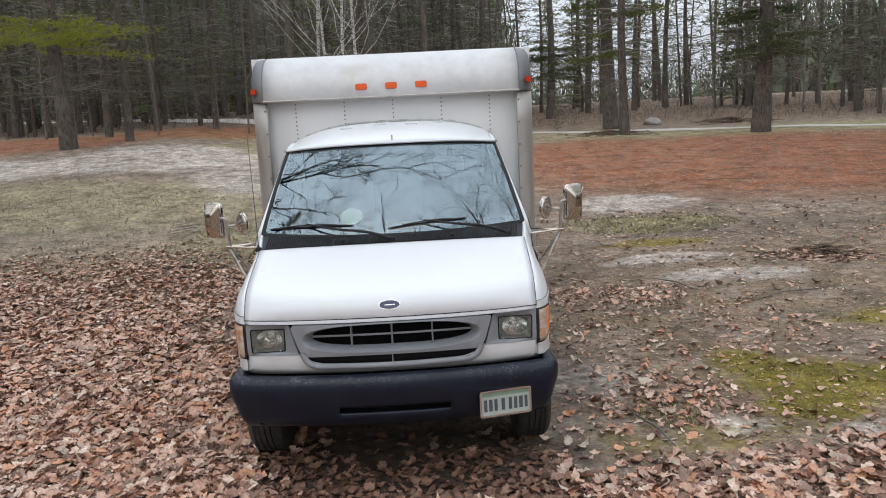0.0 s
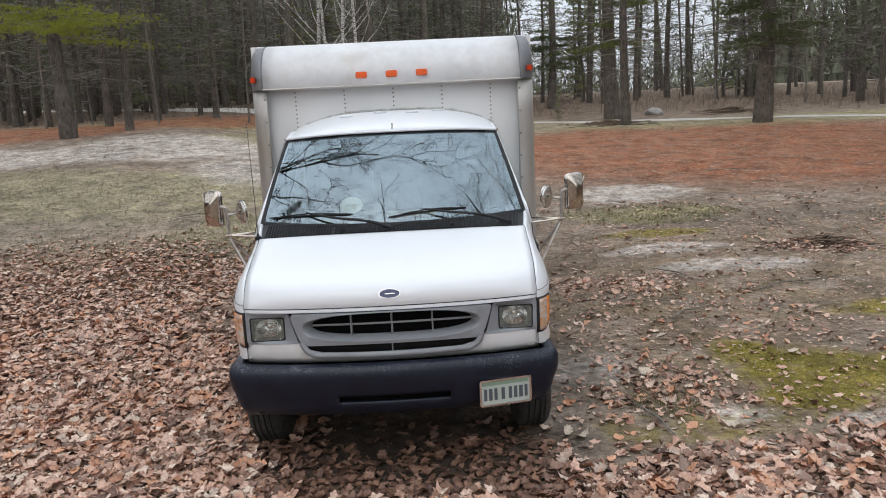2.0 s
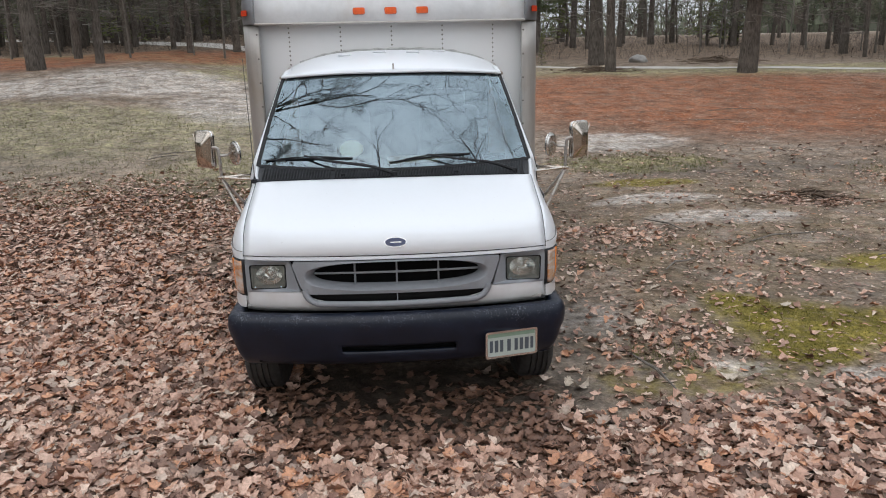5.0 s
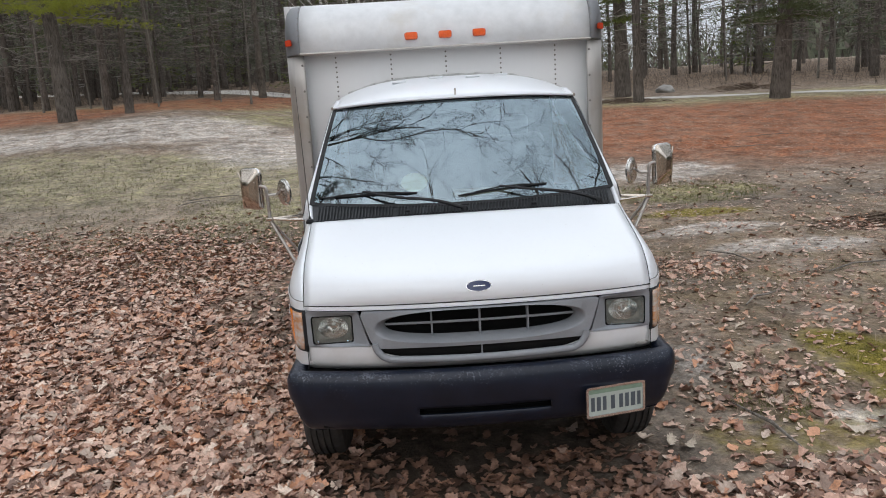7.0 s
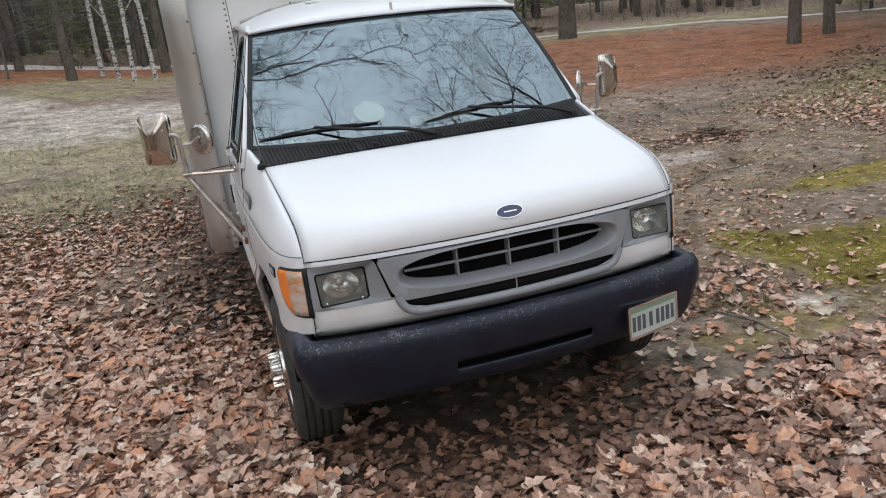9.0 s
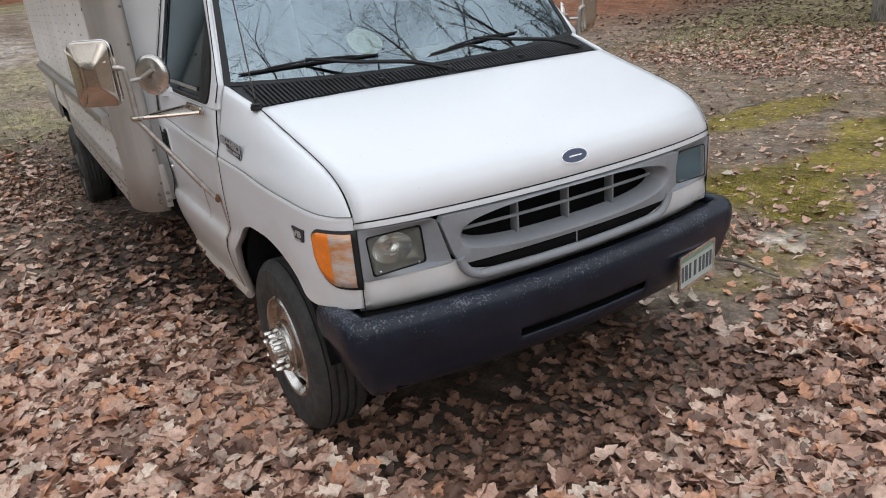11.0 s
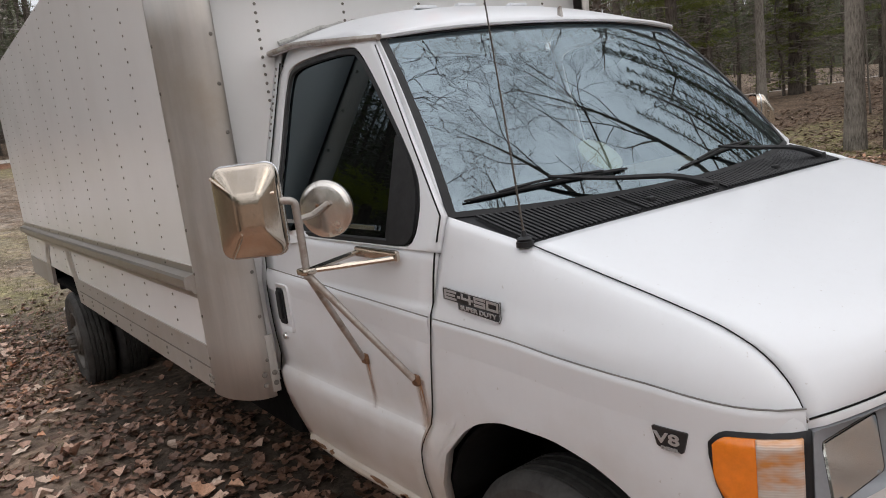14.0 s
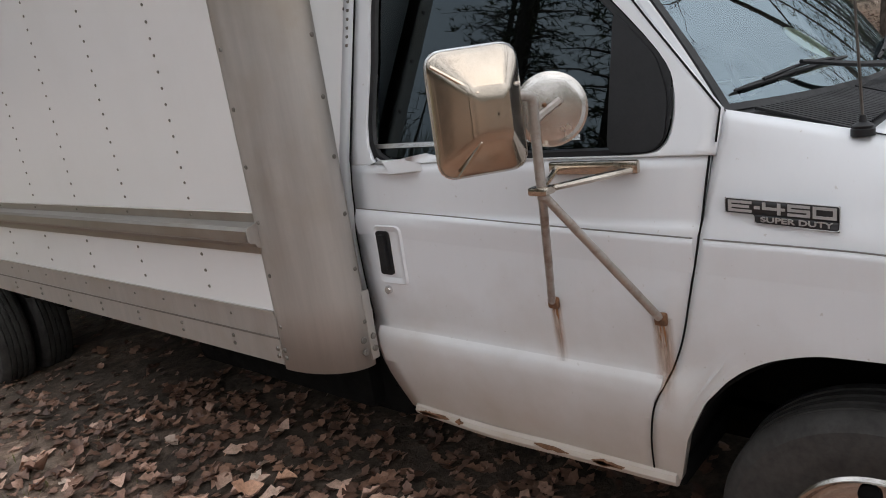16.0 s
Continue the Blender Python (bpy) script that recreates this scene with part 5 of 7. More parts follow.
for sgn in (-1, 1):
    wheel(sgn * 0.865, 0.875, 0.305, 0.375, 0.215, sgn, "front_wheel")
    wheel(sgn * 1.125, 6.45, 0.17, 0.43, 0.22, sgn, "rear_wheel", HUB)
    wheel(sgn * 0.86, 6.45, 0.17, 0.43, 0.22, sgn, "rear_wheel", HUB)
    # wheel housing
    arc = [[(sgn * x, 0.87 + 0.50 * math.cos(a), 0.32 + 0.52 * math.sin(a)) for a in np.linspace(0.22, math.pi - 0.22, 20)] for x in (0.55, 0.955)]
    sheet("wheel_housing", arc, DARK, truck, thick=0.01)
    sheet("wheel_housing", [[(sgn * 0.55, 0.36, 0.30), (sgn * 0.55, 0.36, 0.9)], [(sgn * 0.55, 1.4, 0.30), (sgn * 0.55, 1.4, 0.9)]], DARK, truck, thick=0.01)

# chassis, with added boxes, mostly unseen, that block light under the truck
bm = bmesh.new()
for x in (-0.43, 0.43):
    add_box(bm, (x, 4.2, 0.52), (0.08, 7.8, 0.18), 0.01)
add_box(bm, (0, 0.875, 0.30), (1.4, 0.12, 0.12), 0.02)
add_box(bm, (0, 6.55, 0.18), (1.5, 0.14, 0.14), 0.03)
add_box(bm, (0.05, 1.1, 0.52), (0.6, 0.9, 0.35), 0.05)
add_box(bm, (-0.55, 3.6, 0.48), (0.35, 1.0, 0.28), 0.03)
add_box(bm, (0, 5.6, 0.64), (2.40, 5.8, 0.04))
add_box(bm, (0, 2.6, 0.64), (2.0, 0.4, 0.04))
# boxes from here on are added to keep light from under the truck
add_box(bm, (0, 1.6, 0.42), (1.1, 2.3, 0.03))
add_box(bm, (0, 1.95, 0.40), (1.84, 1.05, 0.03))
add_box(bm, (0, 0.32, 0.385), (1.60, 0.28, 0.03))
add_box(bm, (0.02, 1.9, 0.36), (0.55, 1.7, 0.26), 0.05)
add_box(bm, (0, 1.86, 0.335), (1.78, 0.98, 0.07), 0.02)
add_box(bm, (-0.66, 3.35, 0.40), (0.42, 1.35, 0.34), 0.05)
add_box(bm, (0.90, 4.15, 0.34), (0.45, 2.7, 0.46), 0.06)
add_box(bm, (0.05, 2.75, 0.36), (1.7, 0.45, 0.34), 0.05)
add_box(bm, (0.0, 5.5, 0.42), (0.9, 0.9, 0.3), 0.08)
for y in (2.75, 3.3, 4.3, 4.9, 5.4, 7.2, 7.8):
    add_box(bm, (0, y, 0.585), (2.36, 0.06, 0.09), 0.008)
add_box(bm, (0, 6.55, 0.20), (0.42, 0.38, 0.34), 0.1)
part("chassis_and_light_block", bm, DARK, truck)
mesh("exhaust_pipe", *tube_data([(-0.9, 6.85, 0.40), (-1.16, 7.05, 0.36), (-1.19, 7.08, 0.355)], 0.035, 10), STRUT, truck)

# ---- box body
FY, RY, BX, BZ, TZ = 2.395, 8.55, 1.225, 0.60, 2.735
body = empty("cargo_box")
body.parent = truck
body["label"] = "white riveted box body with dull aluminium corners and skirts"
bm = bmesh.new()
for sgn in (-1, 1):
    add_box(bm, (sgn * (BX - 0.02), (2.66 + RY) / 2, (0.79 + TZ) / 2), (0.04, RY - 2.66, TZ - 0.79))
part("side_panel", bm, BOXWHITE, body, smooth=False)
bm = bmesh.new()
add_box(bm, (0, FY + 0.11, (2.36 + 0.62) / 2), (2.18, 0.04, 2.36 - 0.62))
part("front_panel", bm, BOXWHITE, body, smooth=False)
bm = bmesh.new()
add_box(bm, (0, (FY + RY) / 2 + 0.15, TZ - 0.01), (2.44, RY - FY - 0.3, 0.03), 0.01)
add_box(bm, (0, RY - 0.02, (BZ + TZ) / 2), (2.44, 0.04, TZ - BZ), 0.01)
part("roof_panel", bm, BOXWHITE, body, smooth=False)
for sgn in (-1, 1):
    prof = [(1.062, FY - 0.004), (1.075, FY - 0.008)] + [(1.075 + 0.157 * math.sin(a), FY - 0.008 + 0.285 * (1 - math.cos(a))) for a in np.linspace(0.05, math.pi / 2, 14)] + [(1.231, 2.685)]
    rows = [[(sgn * x, y, z) for x, y in prof] for z in np.linspace(0.585, 2.345, 8)]
    sheet("corner_post", rows, ALU, body, "curved dull aluminium corner post", thick=0.012, inside=(0, 5, 1.6))
# nose cap
CAP = [(2.372, 2.345), (2.366, 2.36), (2.362, 2.42), (2.368, 2.48), (2.388, 2.54), (2.425, 2.60), (2.49, 2.662), (2.58, 2.708), (2.70, 2.738), (2.85, 2.746)]
cap = [Vector((y, z, 0)) for y, z in CAP]
cap = smooth_line(cap, 4)
sheet("nose_cap", [[(x, p.x, p.y) for p in cap] for x in np.linspace(-1.09, 1.09, 12)], ALU_BRIGHT, body, "rounded silver-white nose cap over the cab", thick=0.01, sharp=60, inside=(0, 4, 2.0))
mesh("nose_trim", *tube_data([(-1.09, 2.368, 2.348), (1.09, 2.368, 2.348)], 0.011, 6), ALU, body)
for sgn in (-1, 1):
    rows = []
    for k in range(9):
        a = k / 8 * math.pi / 2
        dx = 0.145 * math.sin(a)
        back = 0.30 * (1 - math.cos(a))
        rows.append([(sgn * (1.085 + dx), p.x + back * (1 if p.x < 2.6 else max(0, 1 - (p.x - 2.6) * 4)) - 0.004, p.y - 0.02 * (k / 8) ** 2 * sstep(2.5, 2.8, p.y)) for p in cap])
    end = sheet("nose_corner", rows, CORNER, body, "grey cast corner of the nose cap", thick=0.01, sharp=60, inside=(0, 4, 2.0))
    rv = Soup()
    for p in cap[::3]:
        rv.add(lathe([(0.006, 0), (0.005, 0.003), (0, 0.004)], 6, "y", (sgn * 1.092, p.x - 0.004, p.y), -1))
    rv.make("nose_rivets", RIVET, end)["kind"] = "stuff"
    mk = slab(rounded([(-0.036, -0.022), (0.036, -0.022), (0.036, 0.022), (-0.036, 0.022)], 0.01), lambda u, v, w: Vector((sgn * (1.172 + u * 0.72), 2.412 + u * 0.8 - 0.030 + w, 2.435 + v)), 0.05)
    mesh("side_marker", *mk, RED, body, "red corner marker lamp")
for x in (-0.254, 0.0, 0.254):
    lampm = mesh("marker_lamp", *slab(rounded([(-0.050, -0.030), (0.050, -0.030), (0.050, 0.026), (-0.050, 0.026)], 0.018), lambda u, v, w: Vector((x + u * (1 - w * 4), 2.366 - w, 2.438 + v * (1 - w * 5))), 0.03), MARKER, body, "orange roof marker lamp")

# rails, skirts, rivets on both flanks
for sgn in (-1, 1):
    rp = [(0.0, 1.165), (0.006, 1.162), (0.006, 1.130), (0.046, 1.122), (0.054, 1.110), (0.054, 1.075), (0.046, 1.066), (0.028, 1.060), (0.020, 1.045), (0.006, 1.040), (0.006, 1.018), (0.0, 1.015)]
    ring_r = lambda y, k=1.0: [(sgn * (BX + a * k), y, z) for a, z in rp]
    rub = sheet("rub_rail", [ring_r(2.672, 0.15), ring_r(2.676), ring_r(4.5), ring_r(6.5), ring_r(RY - 0.03)], RAIL, body, "ribbed aluminium rub rail", sharp=30, inside=(0, 5, 1.1))
    mesh("rail_end", *slab([(a, z) for a, z in rp], lambda u, v, w: Vector((sgn * (BX + u), 2.672 + w, v)), 0.01), ALU, rub)
    ARX = [(2.69, 0.80), (2.69, 0.60), (5.83, 0.60), (5.98, 0.86), (6.10, 1.0), (6.95, 1.0), (7.11, 0.82), (7.16, 0.60), (RY, 0.60), (RY, 0.80), (7.34, 0.80), (7.16, 1.035), (6.95, 1.06), (6.08, 1.06), (5.86, 1.0), (5.70, 0.80)]
    sk = mesh("skirt", *slab(ARX, lambda u, v, w: Vector((sgn * (BX + 0.005 - w), u, v)), 0.03), ALU, body, "riveted aluminium skirt with a wheel cut-out", False)
    mesh("skirt_trim", *slab([(2.69, 0.698), (2.69, 0.705), (5.76, 0.705), (5.76, 0.698)], lambda u, v, w: Vector((sgn * (BX + 0.0075 - w), u, v)), 0.006), RIVET, sk)
    mesh("skirt_trim", *slab([(2.69, 0.795), (2.69, 0.806), (5.70, 0.806), (5.70, 0.795)], lambda u, v, w: Vector((sgn * (BX + 0.009 - w), u, v)), 0.008), ALU, sk)
    riv = Soup()

    def stud(x, y, z, r=0.0065):
        riv.add(lathe([(r, 0), (r * 0.8, r * 0.5), (0, r * 0.65)], 6, "x", (sgn * x, y, z), sgn))

    for i in range(11):
        y = 3.09 + 0.515 * i
        for j in range(27):
            stud(BX, y, 1.21 + 0.058 * j, 0.0065)
        for j in range(3):
            stud(BX, y, 0.86 + 0.065 * j, 0.0075)
        stud(BX + 0.006, y, 1.147)
        if y < 5.7:
            stud(BX + 0.005, y - 0.12, 0.765), stud(BX + 0.005, y + 0.14, 0.765)
    for i in range(8):
        stud(BX + 0.005, 2.99 + 0.385 * i, 0.672, 0.009), stud(BX + 0.005, 2.99 + 0.385 * i, 0.640, 0.009)
    for z in (0.66, 0.632):
        stud(BX + 0.005, 2.71, z, 0.010), stud(BX + 0.006, 2.665, z, 0.010)
    tagged(riv.make("side_rivets", RIVET, body), kind="stuff")
    rv = Soup()
    for j in range(9):
        z = 0.75 + 0.19 * j
        rv.add(lathe([(0.0085, 0), (0.006, 0.004), (0, 0.005)], 7, "x", (sgn * 1.231, 2.662, z), sgn))
        rv.add(lathe([(0.0085, 0), (0.006, 0.004), (0, 0.005)], 7, "y", (sgn * 1.082, FY - 0.008, z), -1))
    tagged(rv.make("post_rivets", RIVET, body), kind="stuff")
    # front lower corner angle with bolts
    bm = bmesh.new()
    add_box(bm, (sgn * 1.06, FY - 0.005, 0.73), (0.035, 0.012, 0.25), 0.003)
    part("corner_angle", bm, ALU, body)
    for z in (0.645, 0.69):
        for dx in (0.0, 0.045):
            mesh("bolt", *lathe([(0.012, 0), (0.011, 0.006), (0, 0.008)], 8, "y", (sgn * (1.06 + dx), FY - 0.010, z), -1), RIVET, body)
fr = Soup()
for x in (-0.84, -0.42, 0.0, 0.42, 0.84):
    for j in range(22):
        fr.add(lathe([(0.0075, 0), (0.006, 0.003), (0, 0.004)], 6, "y", (x, FY + 0.09, 2.32 - 0.036 * j), -1))
tagged(fr.make("front_rivets", RIVET, body), kind="stuff")


# ---- mirrors
def mirror(sgn):
    """West-coast mirror: rectangular head, round spot mirror and its tripod of tubes."""
    root = empty("door_mirror")
    root.parent = truck
    root["label"] = "stainless towing mirror with a round spot mirror on rusty struts"
    S = lambda x, y, z: Vector((sgn * x, y, z))
    J = S(1.248, 1.502, 1.250)
    top = S(1.252, 1.498, 1.455)
    mesh("post", *tube_data(smooth_line([J - Vector((0, 0, 0.02)), J + Vector((0, 0, 0.10)), top - Vector((0, 0, 0.03)), top + Vector((sgn * 0.008, 0, 0.005)), S(1.315, 1.510, 1.468)], 5), 0.0115, 10), STRUT, root, "rusty steel post")
    for end in (S(1.008, 1.402, 1.245), S(1.006, 1.612, 1.252)):
        mesh("upper_arm", *tube_data([J, J.lerp(end, 0.5), end], [0.008, 0.009, 0.009], 8), CHROME, root)
    for end in (S(1.028, 1.347, 0.878), S(1.022, 1.660, 0.884)):
        mesh("strut", *tube_data([J - Vector((0, 0, 0.008)), end], 0.0105, 10), STRUT, root)
        bm = bmesh.new()
        add_box(bm, end + S(-0.008, 0, -0.006), (0.018, 0.034, 0.036), 0.008)
        part("strut_foot", bm, RUST, root)
    bm = bmesh.new()
    add_box(bm, J, (0.045, 0.05, 0.02), 0.006)
    part("clamp", bm, CHROME, root)
    bm = bmesh.new()
    add_box(bm, S(1.002, 1.508, 1.252), (0.018, 0.25, 0.034), 0.006)
    part("bracket", bm, CHROME, root)
    # head: its glass faces the rear and a little inward
    m = Matrix.Translation(S(1.368, 1.560, 1.447)) @ Euler((0, 0, radians(42 * sgn))).to_matrix().to_4x4()
    head = empty("mirror_head")
    head.parent = root
    hw, hh = 0.097, 0.133
    ol = rounded([(-hw, -hh), (hw, -hh), (hw, hh), (-hw, hh)], 0.038, 6)
    ol = resample(ol, 72)
    rows = []
    for k, d, cz in ((1.0, 0.03, 0), (1.0, 0.0, 0), (0.97, -0.008, 0), (0.91, -0.014, 0.0), (0.46, -0.052, 0.005), (0.42, -0.055, 0.005), (0.20, -0.055, 0.004), (0.02, -0.055, 0.0)):
        rows.append([m @ Vector((u * k - sgn * 0.034 * (1 - k), d, v * k - 0.006 * (1 - k))) for u, v in ol])
    sheet("mirror_shell", rows, CHROME, head, "stamped stainless shell with a faceted back", loop=True, sharp=38)
    ridge = [(-hw * 0.92, hh * 0.80), (-hw * 0.05, hh * 0.32), (hw * 0.93, hh * 0.36)]
    for line in (ridge, [(-hw * 0.05, hh * 0.32), (-hw * 0.10, -hh * 0.45), (-hw * 0.62, -hh * 0.95)]):
        mesh("stamped_rib", *tube_data([m @ Vector((-u * sgn, d, v)) for (u, v), d in zip(line, (-0.020, -0.052, -0.022))], 0.0045, 6), CHROME, head)
    for u, v in ((0.018, 0.022), (0.066, 0.024), (0.018, -0.030), (0.066, -0.028)):
        lv, lf = lathe([(0.006, 0), (0.004, 0.004), (0, 0.005)], 8, "y", (u * -sgn, -0.050 + max(0, u - 0.06) * 2, v), -1)
        mesh("shell_rivet", [m @ Vector(q) for q in lv], lf, RIVET, head)
    mesh("mirror_glass", *slab([(u * 0.94, v * 0.95) for u, v in ol], lambda u, v, w: m @ Vector((u, 0.027 + w, v)), 0.004), SILVER, head)
    mesh("edge_trim", *tube_data([m @ Vector((u, 0.012, v)) for u, v in ol] + [m @ Vector((ol[0][0], 0.012, ol[0][1]))], 0.004, 6, False), SILVER, head)
    # spot mirror
    sm = Matrix.Translation(S(1.150, 1.518, 1.418)) @ Euler((0, 0, radians(52 * sgn))).to_matrix().to_4x4()
    spot = empty("spot_mirror")
    spot.parent = root
    lv, lf = lathe([(0.0, -0.0065), (0.062, -0.006), (0.071, -0.004), (0.081, 0.004), (0.087, 0.006), (0.087, 0.016), (0.0, 0.018)], 40, "y")
    mesh("spot_shell", [sm @ Vector(q) for q in lv], lf, SPOT, spot, "round spotted stainless shell", True, 20)
    arm = tube_data([top - Vector((0, 0, 0.05)), sm @ Vector((0.030 * sgn, -0.030, -0.01)), sm @ Vector((-0.022 * sgn, -0.016, 0.020))], [0.010, 0.009, 0.0085], 6)
    mesh("spot_arm", *arm, STRUT, spot)
    for u in (-0.015, 0.018):
        lv, lf = lathe([(0.006, 0), (0.004, 0.004), (0, 0.005)], 8, "y", (u, -0.018, 0.014), -1)
        mesh("spot_bolt", [sm @ Vector(q) for q in lv], lf, RUST, spot)
    return root


mirror(-1)
mirror(1)


# ---------------------------------------------------------------- trees
def bark(name, a, b, scale=6.0):
    m = Nodes(name)
    p = m.pos()
    k = m.n("Mapping")
    m.link(p, k.inputs[0])
    k.inputs["Scale"].default_value = (scale * 2, scale * 2, scale * 0.35)
    f = m.noise(k.outputs[0], 2.0, 6, 0.7)
    patch = m.ramp(m.noise(p, 1.7, 4), 0.5, 0.7, 0, 0.5)
    c = m.mix(m.ramp(f, 0.35, 0.65), a, b)
    c = m.mix(patch, c, tuple(x * 1.25 for x in b))
    m.bump(f, 0.8, 0.03)
    return m.done(c, 0.95, 0.0, Specular_IOR_Level=0.1)


def birch_bark():
    m = Nodes("birch_bark")
    p = m.pos()
    k = m.n("Mapping")
    m.link(p, k.inputs[0])
    k.inputs["Scale"].default_value = (3, 3, 9)
    f = m.noise(k.outputs[0], 2.0, 5, 0.7)
    c = m.mix(m.ramp(f, 0.48, 0.60), (0.52, 0.50, 0.47), (0.06, 0.05, 0.045))
    return m.done(c, 0.8)


def leafy(name, *cols, rough=0.75, spec=0.2):
    m = Nodes(name)
    r = m.n("NewGeometry").outputs["Random Per Island"]
    stops = [(i / (len(cols) - 1), c) for i, c in enumerate(cols)]
    c = m.mix(1.0, m.palette(r, *stops), m.palette(m.noise(m.pos(), 55, 4, 0.7), (0.3, (0.66, 0.64, 0.62)), (0.55, (1.02, 1.02, 1.02)), (0.75, (1.25, 1.25, 1.25))), "MULTIPLY")
    return m.done(c, rough, 0.0, Specular_IOR_Level=spec)


BARK_PINE = bark("pine_bark", (0.048, 0.041, 0.036), (0.16, 0.138, 0.118))
BARK_OAK = bark("oak_bark", (0.050, 0.043, 0.036), (0.175, 0.155, 0.130), 9)
BARK_TWIG = bark("grey_twig", (0.12, 0.106, 0.093), (0.29, 0.262, 0.23))
BARK_SAPLING = bark("sapling_bark", (0.085, 0.075, 0.065), (0.22, 0.20, 0.175), 12)
BARK_PALE = bark("grey_oak_bark", (0.085, 0.075, 0.064), (0.30, 0.275, 0.24), 9)
BIRCH = birch_bark()
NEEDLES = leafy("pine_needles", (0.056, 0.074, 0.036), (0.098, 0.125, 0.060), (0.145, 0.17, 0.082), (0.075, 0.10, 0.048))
# far needles greyed and lightened: distance haze put into the colour
NEEDLES_HAZE = leafy("hazed_far_needles", (0.095, 0.106, 0.078), (0.15, 0.168, 0.115), (0.21, 0.225, 0.16), (0.125, 0.134, 0.104))
NEEDLES_YOUNG = leafy("green_pine_needles", (0.08, 0.10, 0.03), (0.15, 0.18, 0.05), (0.23, 0.26, 0.08), (0.11, 0.135, 0.042))
NEEDLES_LIGHT = leafy("young_pine_needles", (0.20, 0.23, 0.04), (0.36, 0.39, 0.07), (0.27, 0.31, 0.05))
TWIGS_FAR = leafy("far_twigs", (0.050, 0.042, 0.035), (0.09, 0.075, 0.063), (0.14, 0.12, 0.10), (0.07, 0.058, 0.048))
TWIGS_PALE = leafy("dead_twigs", (0.16, 0.148, 0.132), (0.27, 0.252, 0.23), (0.37, 0.345, 0.315), (0.21, 0.193, 0.172))
TWIGS_BRUSH = leafy("undergrowth", (0.040, 0.032, 0.026), (0.070, 0.055, 0.044), (0.11, 0.088, 0.070), (0.052, 0.042, 0.034))


def limb(soup, rng, start, d, length, r0, level, depth, spread, droop, sides, tips, least=0.004, clear=0.0):
    """A wandering limb and its children."""
    n = max(3, min(7, int(length / (0.22 if level > 1 else 0.5))))
    pts, rs, p, dirn = [start], [r0], start.copy(), d.normalized()
    for i in range(n):
        wob = Vector((rng.gauss(0, 1), rng.gauss(0, 1), rng.gauss(0, 1))) * (0.10 + 0.05 * level)
        dirn = (dirn + wob + Vector((0, 0, droop))).normalized()
        if p.z < clear:
            dirn = Vector((dirn.x, dirn.y, abs(dirn.z) + 0.25)).normalized()
        p = p + dirn * (length / n)
        pts.append(p)
        rs.append(max(least * 0.85, r0 * (1 - 0.72 * (i + 1) / n)))
    soup.add(tube_data(pts, rs, sides[min(level, len(sides) - 1)], level == 0))
    if level >= depth:
        tips.append(pts[-1])
        return
    kids = (5, 5, 5, 4, 3, 3)[level] if level else 6
    for k in range(kids):
        t = rng.uniform(0.3, 1.0) if level else rng.uniform(0.45, 1.0)
        i = min(n - 1, int(t * n))
        base = pts[i].lerp(pts[i + 1], t * n - i)
        ax = (pts[i + 1] - pts[i]).normalized()
        side = ax.orthogonal().normalized()
        side.rotate(Matrix.Rotation(rng.uniform(0, 6.283), 3, ax))
        an = radians(rng.uniform(25, 58) * spread)
        nd = ax * math.cos(an) + side * math.sin(an)
        limb(soup, rng, base, nd, length * rng.uniform(0.42, 0.68), max(least, rs[i] * rng.uniform(0.5, 0.72)), level + 1, depth, spread, droop * 0.6, sides, tips, least, clear)


def bare_tree(seed, height, r, fork, lean=(0, 0), depth=4, mat=BARK_OAK, spread=1.0, limbs=7, thin=0.55, rise=20, least=0.004, clear=0.0):
    """Leafless broadleaf: tapering trunk and forking limbs."""
    rng = random.Random(seed)
    root = empty("bare_tree")
    pts, rs = [], []
    n = 12
    for i in range(n + 1):
        t = i / n
        pts.append(Vector((lean[0] * t * t + 0.12 * math.sin(3 * t + seed), lean[1] * t * t + 0.12 * math.cos(2.3 * t + seed) - 0.12 * math.cos(seed), t * height)))
        rs.append(r * (1.25 - 0.25 * min(1, t * 12)) * (1 - 0.8 * t))
    pts[0].z = -0.3
    mesh("trunk", *tube_data(pts, rs, 12), mat, root)
    soup, tips = Soup(), []
    for k in range(limbs):
        t = fork + (0.97 - fork) * (k + rng.random() * 0.6) / limbs
        i = min(n - 1, int(t * n))
        base = pts[i].lerp(pts[i + 1], t * n - i)
        an = k * 2.4 + rng.uniform(-0.4, 0.4)
        el = radians(rng.uniform(rise, rise + 30) + 25 * (t - fork))
        d = Vector((math.cos(an) * math.cos(el), math.sin(an) * math.cos(el), math.sin(el)))
        limb(soup, rng, base, d, height * (0.42 - 0.22 * (t - fork)) * rng.uniform(0.8, 1.1), rs[i] * thin, 1, depth, spread, 0.02, (7, 5, 4, 3, 3, 3), tips, least, clear)
    tagged(soup.make("branchwork", mat, root, sharp=0), kind="stuff")
    return root


def needle_spray(soup, rng, p, d, size, count):
    """A clump of narrow needles about p."""
    for _ in range(count):
        v = (d * 0.7 + Vector((rng.gauss(0, 1), rng.gauss(0, 1), rng.gauss(0, 0.7)))).normalized() * size * rng.uniform(0.6, 1.2)
        s = v.cross(Vector((rng.random(), rng.random(), rng.random()))).normalized() * size * 0.06
        soup.add(([p - s, p + s, p + v], [(0, 1, 2)]))


